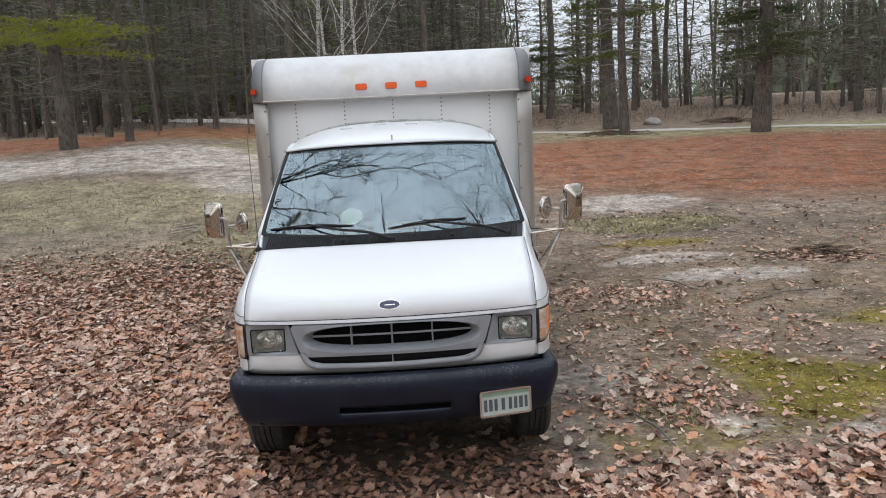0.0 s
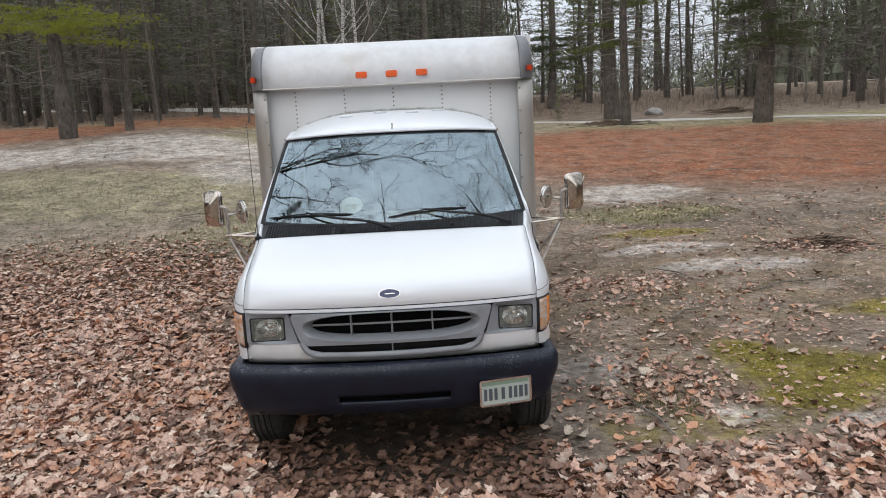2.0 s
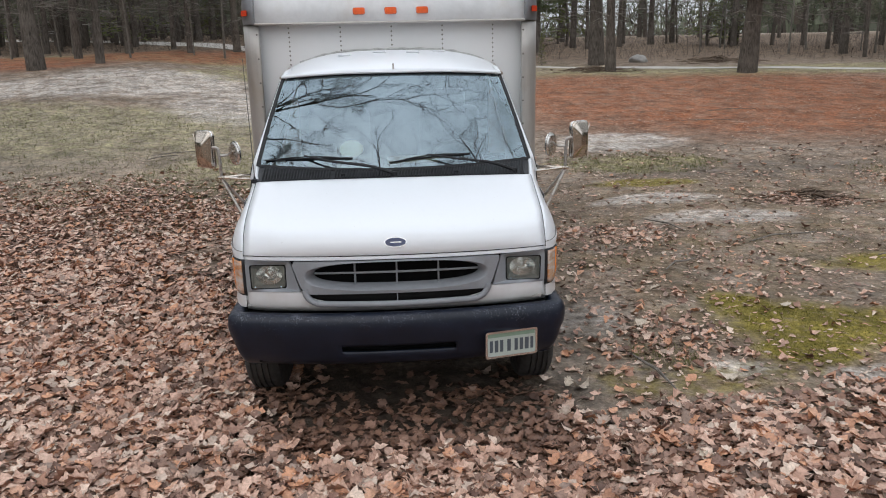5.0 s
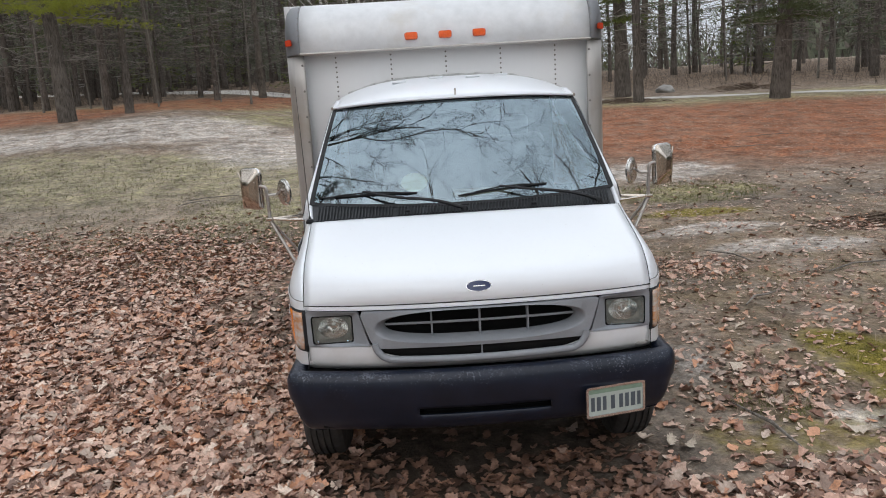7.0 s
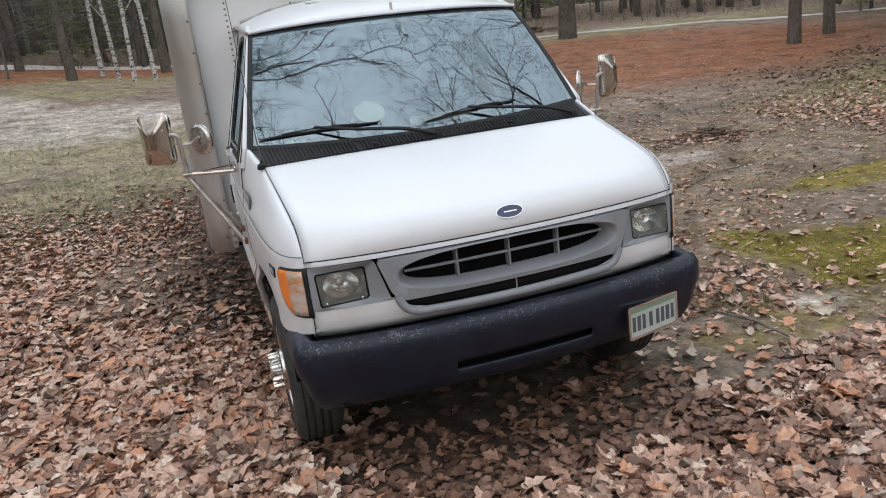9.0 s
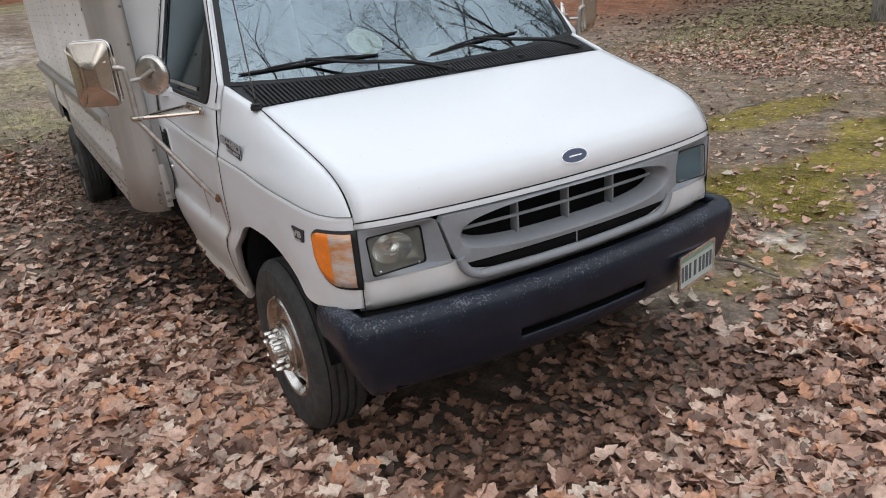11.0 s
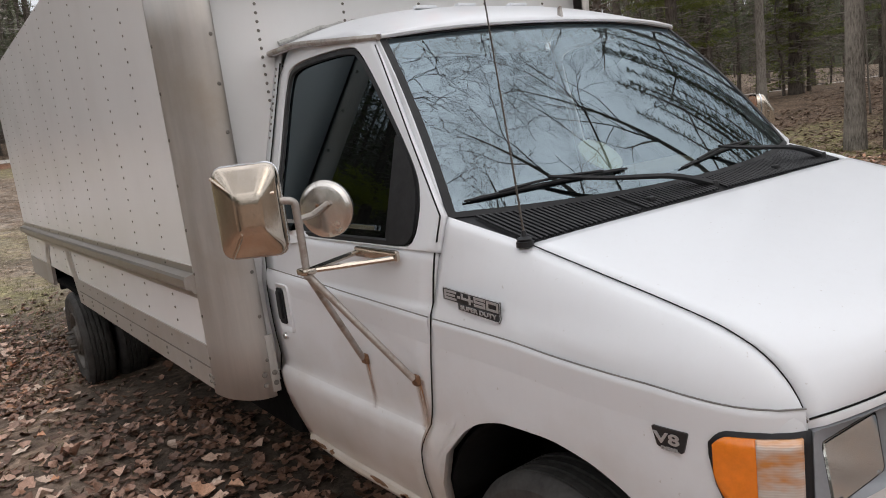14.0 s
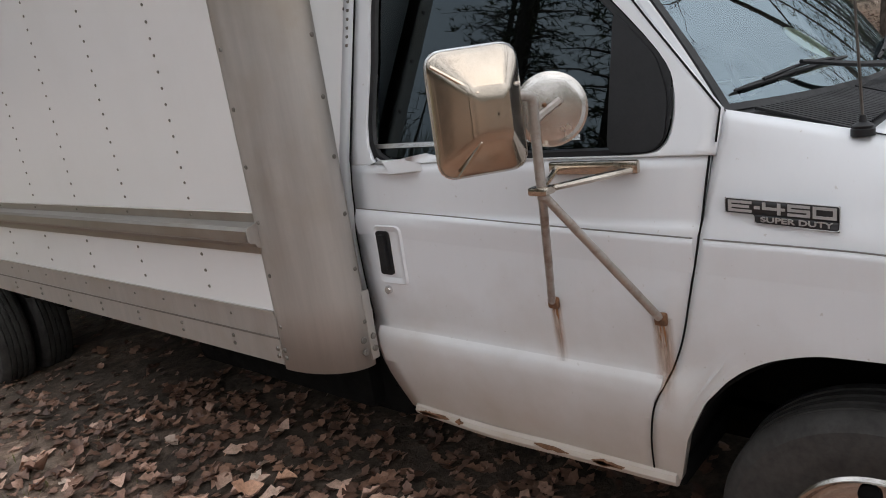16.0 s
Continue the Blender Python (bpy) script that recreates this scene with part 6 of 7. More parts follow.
def pine(seed, height, r, crown, mat=NEEDLES, reach=2.6, needle=0.20, dens=8, whorls=20, per=5, low=None):
    """Pine: straight trunk, dead snags low down, whorled boughs with needle clumps above."""
    rng = random.Random(seed)
    root = empty("pine_tree")
    n = 10
    pts = [Vector((0.1 * math.sin(i * 0.7 + seed), 0.1 * math.cos(i * 0.9 + seed), height * i / n)) for i in range(n + 1)]
    pts[0].z = -0.3
    rs = [r * (1.0 - 0.85 * i / n) * (1.25 if i == 0 else 1) for i in range(n + 1)]
    mesh("trunk", *tube_data(pts, rs, 12), BARK_PINE, root)
    wood, green = Soup(), Soup()
    for k in range(30):
        z = rng.uniform(1.8, crown + 2.5)
        an = rng.uniform(0, 6.283)
        ln = rng.uniform(0.5, 1.9)
        d = Vector((math.cos(an), math.sin(an), rng.uniform(-0.25, 0.1)))
        b = Vector((0, 0, z))
        q = b + d * ln
        wood.add(tube_data([b, b + d * ln * 0.6, q + Vector((0, 0, -0.1))], [0.022, 0.014, 0.005], 4, False))
        for _ in range(3):
            s = b + d * ln * rng.uniform(0.3, 0.9)
            wood.add(tube_data([s, s + Vector((rng.gauss(0, 0.3), rng.gauss(0, 0.3), rng.gauss(0, 0.2)))], [0.008, 0.003], 3, False))
    for w in range(whorls):
        t = w / (whorls - 1)
        z = crown + (height - crown - 0.3) * t
        ln0 = reach * (1 - 0.8 * t) * (0.75 + 0.25 * math.sin(w * 1.7))
        for k in range(per):
            an = 6.283 * k / per + w * 0.9 + rng.uniform(-0.3, 0.3)
            ln = ln0 * rng.uniform(0.6, 1.15)
            d = Vector((math.cos(an), math.sin(an), rng.uniform(-0.12, 0.25)))
            b = Vector((0, 0, z + rng.uniform(-0.2, 0.2)))
            e = b + d * ln + Vector((0, 0, -0.10 * ln))
            m = b.lerp(e, 0.5) + Vector((0, 0, 0.06 * ln))
            wood.add(tube_data([b, m, e], [0.03, 0.018, 0.006], 4, False))
            for q in range(8):
                f = 0.30 + 0.70 * (q + rng.random() * 0.5) / 8
                s = b.lerp(m, f * 2) if f < 0.5 else m.lerp(e, min(1, f * 2 - 1))
                off = Vector((rng.gauss(0, 1), rng.gauss(0, 1), rng.gauss(0, 0.25))) * 0.22 * ln * 0.6
                needle_spray(green, rng, s + off, (d + off * 0.5).normalized(), needle, dens)
    if low:
        bough = Soup()
        for k in range(15):
            an = 6.283 * k / 15 + rng.uniform(-0.2, 0.2)
            z = rng.uniform(low[1], low[2])
            ln = low[3] * rng.uniform(0.7, 1.1)
            d = Vector((math.cos(an), math.sin(an), -0.05))
            b = Vector((0, 0, z))
            wood.add(tube_data([b, b + d * ln * 0.5 + Vector((0, 0, 0.1)), b + d * ln], [0.035, 0.02, 0.006], 4, False))
            for q in range(110):
                f = 0.2 + 0.8 * rng.random()
                off = Vector((rng.gauss(0, 0.36), rng.gauss(0, 0.36), rng.gauss(0, 0.06))) * (0.4 + f)
                needle_spray(bough, rng, b + d * ln * f + off, d, 0.15, 13)
        tagged(bough.make("bough_foliage", low[0], root, "yellow-green needle boughs" if low[0] is NEEDLES_LIGHT else "", smooth=False), kind="stuff")
    tagged(wood.make("branchwork", BARK_TWIG, root, sharp=0), kind="stuff")
    tagged(green.make("crown", mat, root, smooth=False), kind="stuff")
    return root


def plant(thing, x, y, turn=0.0, scale=1.0):
    return copy_thing(thing, pose(x, y, ground_z(x, y, False), 0, 0, turn) @ Matrix.Scale(scale, 4))


def settle(thing, x, y, turn=0.0, scale=1.0):
    thing.matrix_basis = pose(x, y, ground_z(x, y, False), 0, 0, turn) @ Matrix.Scale(scale, 4)
    return thing


PINE_LABEL = "tall dark pine with bare lower trunk and dead snags"
OAK_LABEL = "leafless oak with spreading grey branches"
pines = [pine(11, 21, 0.20, 3.2, whorls=26), pine(12, 19, 0.155, 3.8, reach=2.2, whorls=24), pine(13, 23, 0.33, 3.0, reach=3.4, whorls=30, low=(NEEDLES, 3.0, 5.6, 2.3)), pine(14, 17, 0.12, 2.8, reach=2.0, whorls=24)]
for k in pines:
    tagged(k, PINE_LABEL, "tree", "pines round the clearing")
oaks = [bare_tree(21, 19, 0.21, 0.30, mat=BARK_PALE), bare_tree(22, 21, 0.20, 0.38, spread=0.85, mat=BARK_PALE), bare_tree(23, 16, 0.17, 0.35, spread=0.8, depth=3, limbs=11), bare_tree(24, 18, 0.17, 0.28, depth=5, limbs=8, thin=0.42, rise=28, spread=0.85)]
for k in oaks:
    tagged(k, OAK_LABEL, "tree", "bare trees round the clearing")

# first of each kind, then copies: (kind, x, y, turn, scale)
settle(pines[2], 14.3, 25.5, 30, 1.0)
settle(pines[0], 9.1, 27.4, 100, 0.97)
settle(pines[1], -11.8, 26.3, 10, 1.0)
settle(pines[3], -10.2, 33.6, 200, 1.0)
settle(oaks[0], 14.6, 6.8, 40, 1.0)
settle(oaks[1], 12.5, 4.75, 170, 1.0)
settle(oaks[2], -5.6, 30.8, 0, 1.1)
settle(oaks[3], 5.4, -4.4, 60, 1.0)
GROVE = [(0, 18.7, 49.8, 20, 1.1), (0, 21.3, 52.9, 120, 1.0), (1, 9.5, 50.8, 0, 0.9), (0, 13.9, 58, 300, 1.1), (1, 17.3, 52.1, 70, 1.0), (1, 23.5, 48.6, 10, 1.0), (3, 25.4, 45.2, 50, 1.0), (1, 27.3, 44.5, 90, 1.0), (0, 24.5, 35.4, 0, 1.0), (3, 26.1, 39.9, 15, 1.0), (2, 8.6, 42, 45, 0.8), (3, 12.5, 45, 0, 1.0), (1, 30, 38, 30, 1.1), (0, 29, 33, 60, 1.0), (1, 33, 30, 0, 1.0), (0, 15.5, 47, 0, 0.9), (3, 7.2, 46, 0, 1.0),
         (1, -13.9, 29.5, 80, 1.0), (1, -20, 32.8, 0, 1.05), (3, -17.7, 31.3, 20, 1.05), (3, -17.4, 34.1, 130, 1.1), (3, -15.2, 39.9, 10, 1.0), (3, -11.8, 35.8, 70, 1.0), (1, -17.6, 48.6, 200, 0.9), (1, -18.2, 54.9, 0, 0.95), (0, -22, 36, 300, 1.0), (1, -15.8, 36.5, 0, 1.0), (0, -3.4, 41, 40, 1.0), (1, 0.5, 42, 90, 1.1), (0, 4.5, 44, 0, 1.0), (0, -7.5, 43.5, 10, 1.0), (1, -11, 47, 0, 1.0), (0, -25, 41, 60, 1.1), (1, -21, 45, 20, 1.0), (0, -13.5, 52, 0, 1.1),
         (1, 16.9, 15.7, 10, 1.15), (3, 29.6, 17.4, 60, 0.8), (3, 32.8, 20.3, 20, 0.8), (1, 25.2, 17.0, 0, 0.85), (3, 28.4, 14.5, 80, 0.7), (0, 30, 9, 0, 1.0), (1, 22, 3.5, 30, 1.0), (2, 26, 0, 10, 0.9), (0, 36, 13, 10, 1.0), (1, 34, 6, 10, 1.0), (0, 40, 20, 10, 1.0), (1, 27.5, 11, 40, 1.0),
         (2, 18.5, -1.0, 60, 0.62), (1, 18.5, 3.0, 0, 0.62), (2, -11, 4.0, 20, 0.9), (1, -11.5, 7.5, 100, 1.1), (2, -14, -1.5, 0, 1.0), (0, -10.5, -4.5, 170, 1.0), (0, -10.8, 9.6, 40, 1.0), (2, -13.5, 12.0, 10, 0.9), (1, -12.4, 10.8, 0, 1.0), (0, -14.6, 8.5, 70, 1.1), (1, -16, 14.5, 0, 1.1), (2, -17, 10.5, 200, 1.0), (0, -18.5, 5, 0, 1.1), (2, 18.0, 5.0, 60, 0.7), (0, 17.0, 0.8, 0, 0.62), (1, 21.0, 1.6, 40, 0.9), (0, 21.5, -3.0, 90, 0.9), (2, 23.5, -0.5, 10, 0.9), (1, 17.5, -4.0, 60, 0.6), (0, 25, 3.4, 120, 1.1), (1, 22, 4.6, 0, 0.9)]
for k, x, y, a, s in GROVE:
    plant(pines[k], x, y, a, s)
for k, x, y, a, s in [(3, 10.5, -2.0, 20, 1.05), (2, 1.5, -9.5, 0, 1.2), (1, -6.5, -8.5, 0, 1.0), (0, 3.0, -12, 130, 1.0),
                      (2, 0.8, 35, 60, 1.0), (2, -2.2, 34, 120, 1.1), (2, 14.8, 6.05, 0, 1.05), (1, 21, 12.5, 90, 0.8), (2, 19, 16.5, 40, 0.9), (2, 25, 19, 0, 1.0), (2, -8.4, 36, 0, 1.0), (2, -13, 33, 90, 0.9)]:
    plant(oaks[k], x, y, a, s)

# old oak whose long limbs reach over the truck's bonnet
spreading = bare_tree(26, 16, 0.32, 0.44, (1.2, 0), 5, BARK_OAK, 0.95, 12, 0.38, 0, 0.008, 6.2)
tagged(settle(spreading, -7.4, 1.0, 20, 1.0), "old leafless oak with long low limbs over the clearing", "tree", "bare trees round the clearing")

# broad pine with fresh green boughs beside the track
fresh = pine(16, 22, 0.34, 4.2, reach=3.2, whorls=28, low=(NEEDLES_YOUNG, 3.4, 6.6, 2.4))
tagged(settle(fresh, 9.4, 31.0, 60, 1.0), "broad pine with fresh green boughs beside the track", "tree", "pines round the clearing")
for x, y, a, s in ((20.6, 15.4, 10, 0.74), (26.4, 18.0, 150, 0.86), (27.6, 14.6, 250, 0.80), (25.2, 11.4, 80, 0.70)):
    plant(fresh, x, y, a, s)

# thin understorey trees with pale grey twigs
sapling = bare_tree(51, 8.5, 0.05, 0.16, (0.5, 0.2), 3, BARK_SAPLING, 1.15, 10, 0.6, 8)
tagged(settle(sapling, -8.2, 31.4, 0, 1.0), "slender bare sapling with pale grey twigs", "tree", "bare saplings")
g = random.Random(61)
for k in range(25):
    x, y = (g.uniform(-24, -4), g.uniform(29, 42)) if k < 13 else (g.uniform(4, 28), g.uniform(33, 46)) if k < 20 else (g.uniform(18, 34), g.uniform(8, 22))
    plant(sapling, x, y, g.uniform(0, 360), g.uniform(0.55, 1.25))

# young pines, green to the ground
young = pine(71, 6.5, 0.06, 0.5, NEEDLES_YOUNG, 1.7, 0.17, 8, 15, 5)
tagged(settle(young, 27.0, 15.0, 0, 1.0), "young bushy green pine at the wood's edge", "tree", "young pines")
for k in range(24):
    x, y = (g.uniform(24, 42), g.uniform(12, 30)) if k < 10 else (g.uniform(10, 36), g.uniform(42, 60)) if k < 16 else (g.uniform(-28, -5), g.uniform(39, 56))
    plant(young, x, y, g.uniform(0, 360), g.uniform(0.5, 1.3) if k < 10 else g.uniform(0.9, 2.0))
plant(young, 6.9, 31.4, 40, 0.24)

# birch clump behind the box
birch = bare_tree(31, 14, 0.085, 0.18, (0.7, 0), 3, BIRCH, 0.7, 16, 0.34, 40)
tagged(settle(birch, -3.2, 29, 0), "white-barked birch with thin bare twigs", "tree", "birch clump")
for x, y, a, s in ((-2.5, 29.4, 120, 1.05), (-3.9, 29.8, 230, 0.95), (-4.7, 32.5, 40, 1.15)):
    plant(birch, x, y, a, s)

# big pine with sunlit yellow-green boughs low on its trunk
big = pine(41, 20, 0.28, 5.2, low=(NEEDLES_LIGHT, 3.7, 4.7, 3.5))
tagged(settle(big, -13.3, 24.2, 30), "thick-trunked pine with yellow-green boughs low down", "tree")


# ---------------------------------------------------------------- far woods, brush
def far_woods():
    rng = random.Random(3)
    trunks, twigs, pale, brush, green = Soup(), Soup(), Soup(), Soup(), Soup()
    for i in range(640):
        an = radians(rng.uniform(-75, 75)) if i < 350 else radians(rng.uniform(75, 285)) if i < 470 else radians(rng.uniform(-42, 6))
        dist = rng.uniform(38, 95)
        x, y = dist * math.sin(an), dist * math.cos(an)
        gap = radians(7) < an < radians(36)
        if gap and (dist > 80 or dist < 46 or rng.random() < 0.62):
            continue
        if y > 0 and math.hypot(x + 10, y - 42) < 6:
            continue
        z = ground_z(x, y, False)
        h = rng.uniform(13, 22)
        r = rng.uniform(0.07, 0.24)
        ln = rng.uniform(-1.6, 1.6)
        trunks.add(tube_data([(x, y, z - 0.3), (x + ln * 0.4, y, z + h * 0.5), (x + ln, y, z + h)], [r, r * 0.7, 0.03], 6, False))
        tip = Vector((x + ln, y, z + h))
        for _ in range(44 if gap else 80):
            b = Vector((x, y, z + h * rng.uniform(0.05, 0.85)))
            d = Vector((rng.gauss(0, 1), rng.gauss(0, 1), rng.gauss(0.15, 0.35)))
            w = Vector((0.012, 0.012, 0.02))
            e = b + d * rng.uniform(0.7, 2.4)
            (pale if an < 0.12 and rng.random() < 0.5 else twigs).add(([b - w, b + w, e], [(0, 1, 2)]))
        if rng.random() < (0.6 if gap else 0.5 if an < 0.12 else 0.8):
            for _ in range(190):
                f = rng.random() ** 1.8
                zz = z + h * (0.10 + 0.90 * f)
                rad = 2.7 * (1.05 - f)
                a2 = rng.uniform(0, 6.283)
                p = Vector((x + rad * math.cos(a2) * rng.random() ** 0.5, y + rad * math.sin(a2) * rng.random() ** 0.5, zz))
                needle_spray(green, rng, p, Vector((math.cos(a2), math.sin(a2), 0.1)), 0.50, 5)
    # undergrowth
    for i in range(17000):
        an = radians(rng.uniform(-70, 85))
        dist = rng.uniform(36, 75)
        x, y = dist * math.sin(an), dist * math.cos(an)
        z = ground_z(x, y, False)
        hgt = rng.uniform(0.2, 1.8) * (1.6 if rng.random() < 0.12 else 0.6) * (0.55 if an < 0.1 else 1)
        d = Vector((rng.gauss(0, 0.5), rng.gauss(0, 0.5), 1)).normalized() * hgt
        w = Vector((math.cos(an), -math.sin(an), 0)) * rng.uniform(0.003, 0.008)
        b = Vector((x, y, z - 0.05))
        if an > 0.12 and rng.random() < 0.35:
            continue
        brush.add(([b - w, b + w, b + d], [(0, 1, 2)]))
        for _ in range(3):
            c = b + d * rng.uniform(0.2, 0.9)
            brush.add(([c - w * 0.5, c + w * 0.5, c + Vector((rng.gauss(0, 0.5), rng.gauss(0, 0.5), rng.uniform(0, 0.5)))], [(0, 1, 2)]))
    # treeline at the edge of sight
    for i in range(15000):
        an = radians(rng.uniform(-85, 85) if i < 7000 else rng.uniform(85, 275) if i < 9000 else rng.uniform(-45, 7))
        dist = rng.uniform(98, 135)
        x, y = dist * math.sin(an), dist * math.cos(an)
        gap = radians(8) < an < radians(27)
        z = ground_z(x, y, False) - 0.5
        h = rng.uniform(3.5, 8.0) if gap else rng.uniform(16, 32) if an < 0.12 else rng.uniform(10, 20)
        s = Vector((math.cos(an), -math.sin(an), 0))
        b = Vector((x, y, z))
        out = green if rng.random() < 0.6 else twigs
        for k in range(7):
            f = k / 7
            w = 0.6 * (1 - f) * rng.uniform(0.3, 1.1) * (0.5 if gap else 1)
            c = b + Vector((rng.gauss(0, 0.3), rng.gauss(0, 0.3), h * f))
            out.add(([c - s * w, c + s * w, c + Vector((rng.gauss(0, 0.6), rng.gauss(0, 0.5), h * rng.uniform(0.08, 0.22)))], [(0, 1, 2)]))
    root = empty("far_woods")
    trunks.make("trunks", BARK_PINE, root, sharp=0)
    twigs.make("twigs", TWIGS_FAR, root, smooth=False)
    pale.make("dead_twigs", TWIGS_PALE, root, "pale grey dead twigs", smooth=False)
    brush.make("undergrowth", TWIGS_BRUSH, root, "thin brown undergrowth", smooth=False)
    green.make("needles", NEEDLES_HAZE, root, smooth=False)
    return tagged(root, "dense mixed woods of thin trunks, twigs and haze-greyed needles", "woods", kind="stuff")


far_woods()

# boulder, brush pile, fallen sticks
rng = random.Random(77)
STONE = plain("grey_boulder", (0.30, 0.29, 0.27), 0.9, 0, 0.3, 3, 0.4, 20)
bm = bmesh.new()
bmesh.ops.create_icosphere(bm, subdivisions=4, radius=1)
for v in bm.verts:
    k = 1 + 0.22 * noise.noise(v.co * 1.3) + 0.08 * noise.noise(v.co * 4)
    v.co = Vector((v.co.x * 0.46 * k, v.co.y * 0.36 * k, v.co.z * 0.27 * k))
rock = part("boulder", bm, STONE)
rock.location = (12.0, 32.4, ground_z(12.0, 32.4, False) + 0.08)
tagged(rock, "rounded grey boulder beside the gravel track", "boulder")


BRUSH = bark("dry_brush", (0.09, 0.066, 0.05), (0.27, 0.205, 0.155), 20)


def heap(name, cx, cy, w, n, seed, label, length=0.5, r=0.008, high=0.12):
    g = random.Random(seed)
    s = Soup()
    for _ in range(n):
        a, q = g.uniform(0, 6.283), abs(g.gauss(0, 0.5))
        x, y = cx + w * q * math.cos(a), cy + 0.6 * w * q * math.sin(a)
        z = ground_z(x, y) + g.uniform(0.01, high * max(0.1, 1 - q))
        b = g.uniform(0, 6.283)
        l = length * g.uniform(0.3, 1.0)
        d = Vector((math.cos(b), math.sin(b), g.uniform(-0.12, 0.2)))
        p = Vector((x, y, z))
        s.add(tube_data([p - d * l / 2, p + Vector((g.gauss(0, 0.02), g.gauss(0, 0.02), 0.01)), p + d * l / 2], [r * g.uniform(0.5, 1), r, r * 0.4], 4, False))
    return tagged(s.make(name, BRUSH, sharp=0), label, "brush pile", kind="stuff")


heap("brush_pile", 6.2, 6.55, 0.95, 110, 4, "low heap of broken twigs and dead leaves", 0.45, 0.009, 0.16)
heap("brush_pile", 8.6, 27.6, 2.0, 260, 5, "low heap of twigs and debris round the pine trunks", 0.6, 0.012, 0.22)
heap("brush_pile", 15.6, 31.5, 2.4, 140, 6, "long heap of dry brush", 1.2, 0.018, 0.28)
STICKS = [(4.6, 4.4, 0.55, 20), (3.4, 5.2, 0.4, 110), (-4.6, 11.9, 0.7, 30), (-4.9, 11.5, 0.5, 60), (1.7, 0.75, 0.32, 100), (5.6, 3.5, 0.5, 10), (9.3, 16, 0.8, 15), (8.0, 14.5, 0.7, 165), (2.9, 3.3, 0.3, 40)]
for x, y, l, a in STICKS:
    d = Vector((math.cos(radians(a)), math.sin(radians(a)), 0))
    p = Vector((x, y, ground_z(x, y) + 0.02))
    stick = mesh("stick", *tube_data([p - d * l, p - d * l * 0.3 + Vector((0, 0.04, 0.03)), p + d * l * 0.4 + Vector((0, -0.03, 0.02)), p + d * l], [0.006, 0.011, 0.009, 0.004], 6), BARK_TWIG)
    tagged(stick, "fallen dry stick on bare soil", "stick", "sticks on the ground")


# ---------------------------------------------------------------- leaf litter and grass
LEAF = leafy("dead_oak_leaf", (0.087, 0.047, 0.033), (0.504, 0.310, 0.230), (0.698, 0.480, 0.374), (0.145, 0.082, 0.061), (0.737, 0.595, 0.485), (0.582, 0.370, 0.278), (0.252, 0.142, 0.105), (0.621, 0.320, 0.187), (0.543, 0.400, 0.323), rough=0.55, spec=0.3)
# darker leaf set for beside the truck; its shade is in the colour
LEAF_DAMP_SHADE = leafy("damp_shaded_oak_leaf", (0.06, 0.032, 0.022), (0.17, 0.092, 0.062), (0.27, 0.15, 0.10), (0.09, 0.05, 0.036), (0.32, 0.19, 0.135), (0.14, 0.076, 0.052), rough=0.5, spec=0.4)
LEAF_DULL = leafy("dull_oak_leaf", (0.07, 0.043, 0.031), (0.23, 0.150, 0.112), (0.31, 0.22, 0.17), (0.12, 0.074, 0.054), (0.36, 0.28, 0.22), (0.25, 0.165, 0.122))
LEAF_PALE = leafy("pale_oak_leaf", (0.50, 0.42, 0.33), (0.56, 0.48, 0.39))


LEAF_DRY = leafy("bleached_scraps", (0.30, 0.22, 0.16), (0.46, 0.35, 0.27), (0.56, 0.46, 0.36), (0.36, 0.25, 0.18))


def leaf_outline():
    """Half of a lobed oak leaf: (along, across)."""
    return [(0.0, 0.012), (0.12, 0.07), (0.28, 0.22), (0.38, 0.145), (0.55, 0.30), (0.64, 0.18), (0.78, 0.24), (0.87, 0.12), (1.0, 0.03)]


HALF = np.array(leaf_outline())
PLAINER = HALF[[0, 2, 3, 4, 7, 8]] * np.array([1.0, 1.08])
LOBED = HALF[[0, 2, 3, 4, 5, 6, 7, 8]]
SCRAP = np.array([(0.0, 0.05), (0.45, 0.27), (1.0, 0.08)])


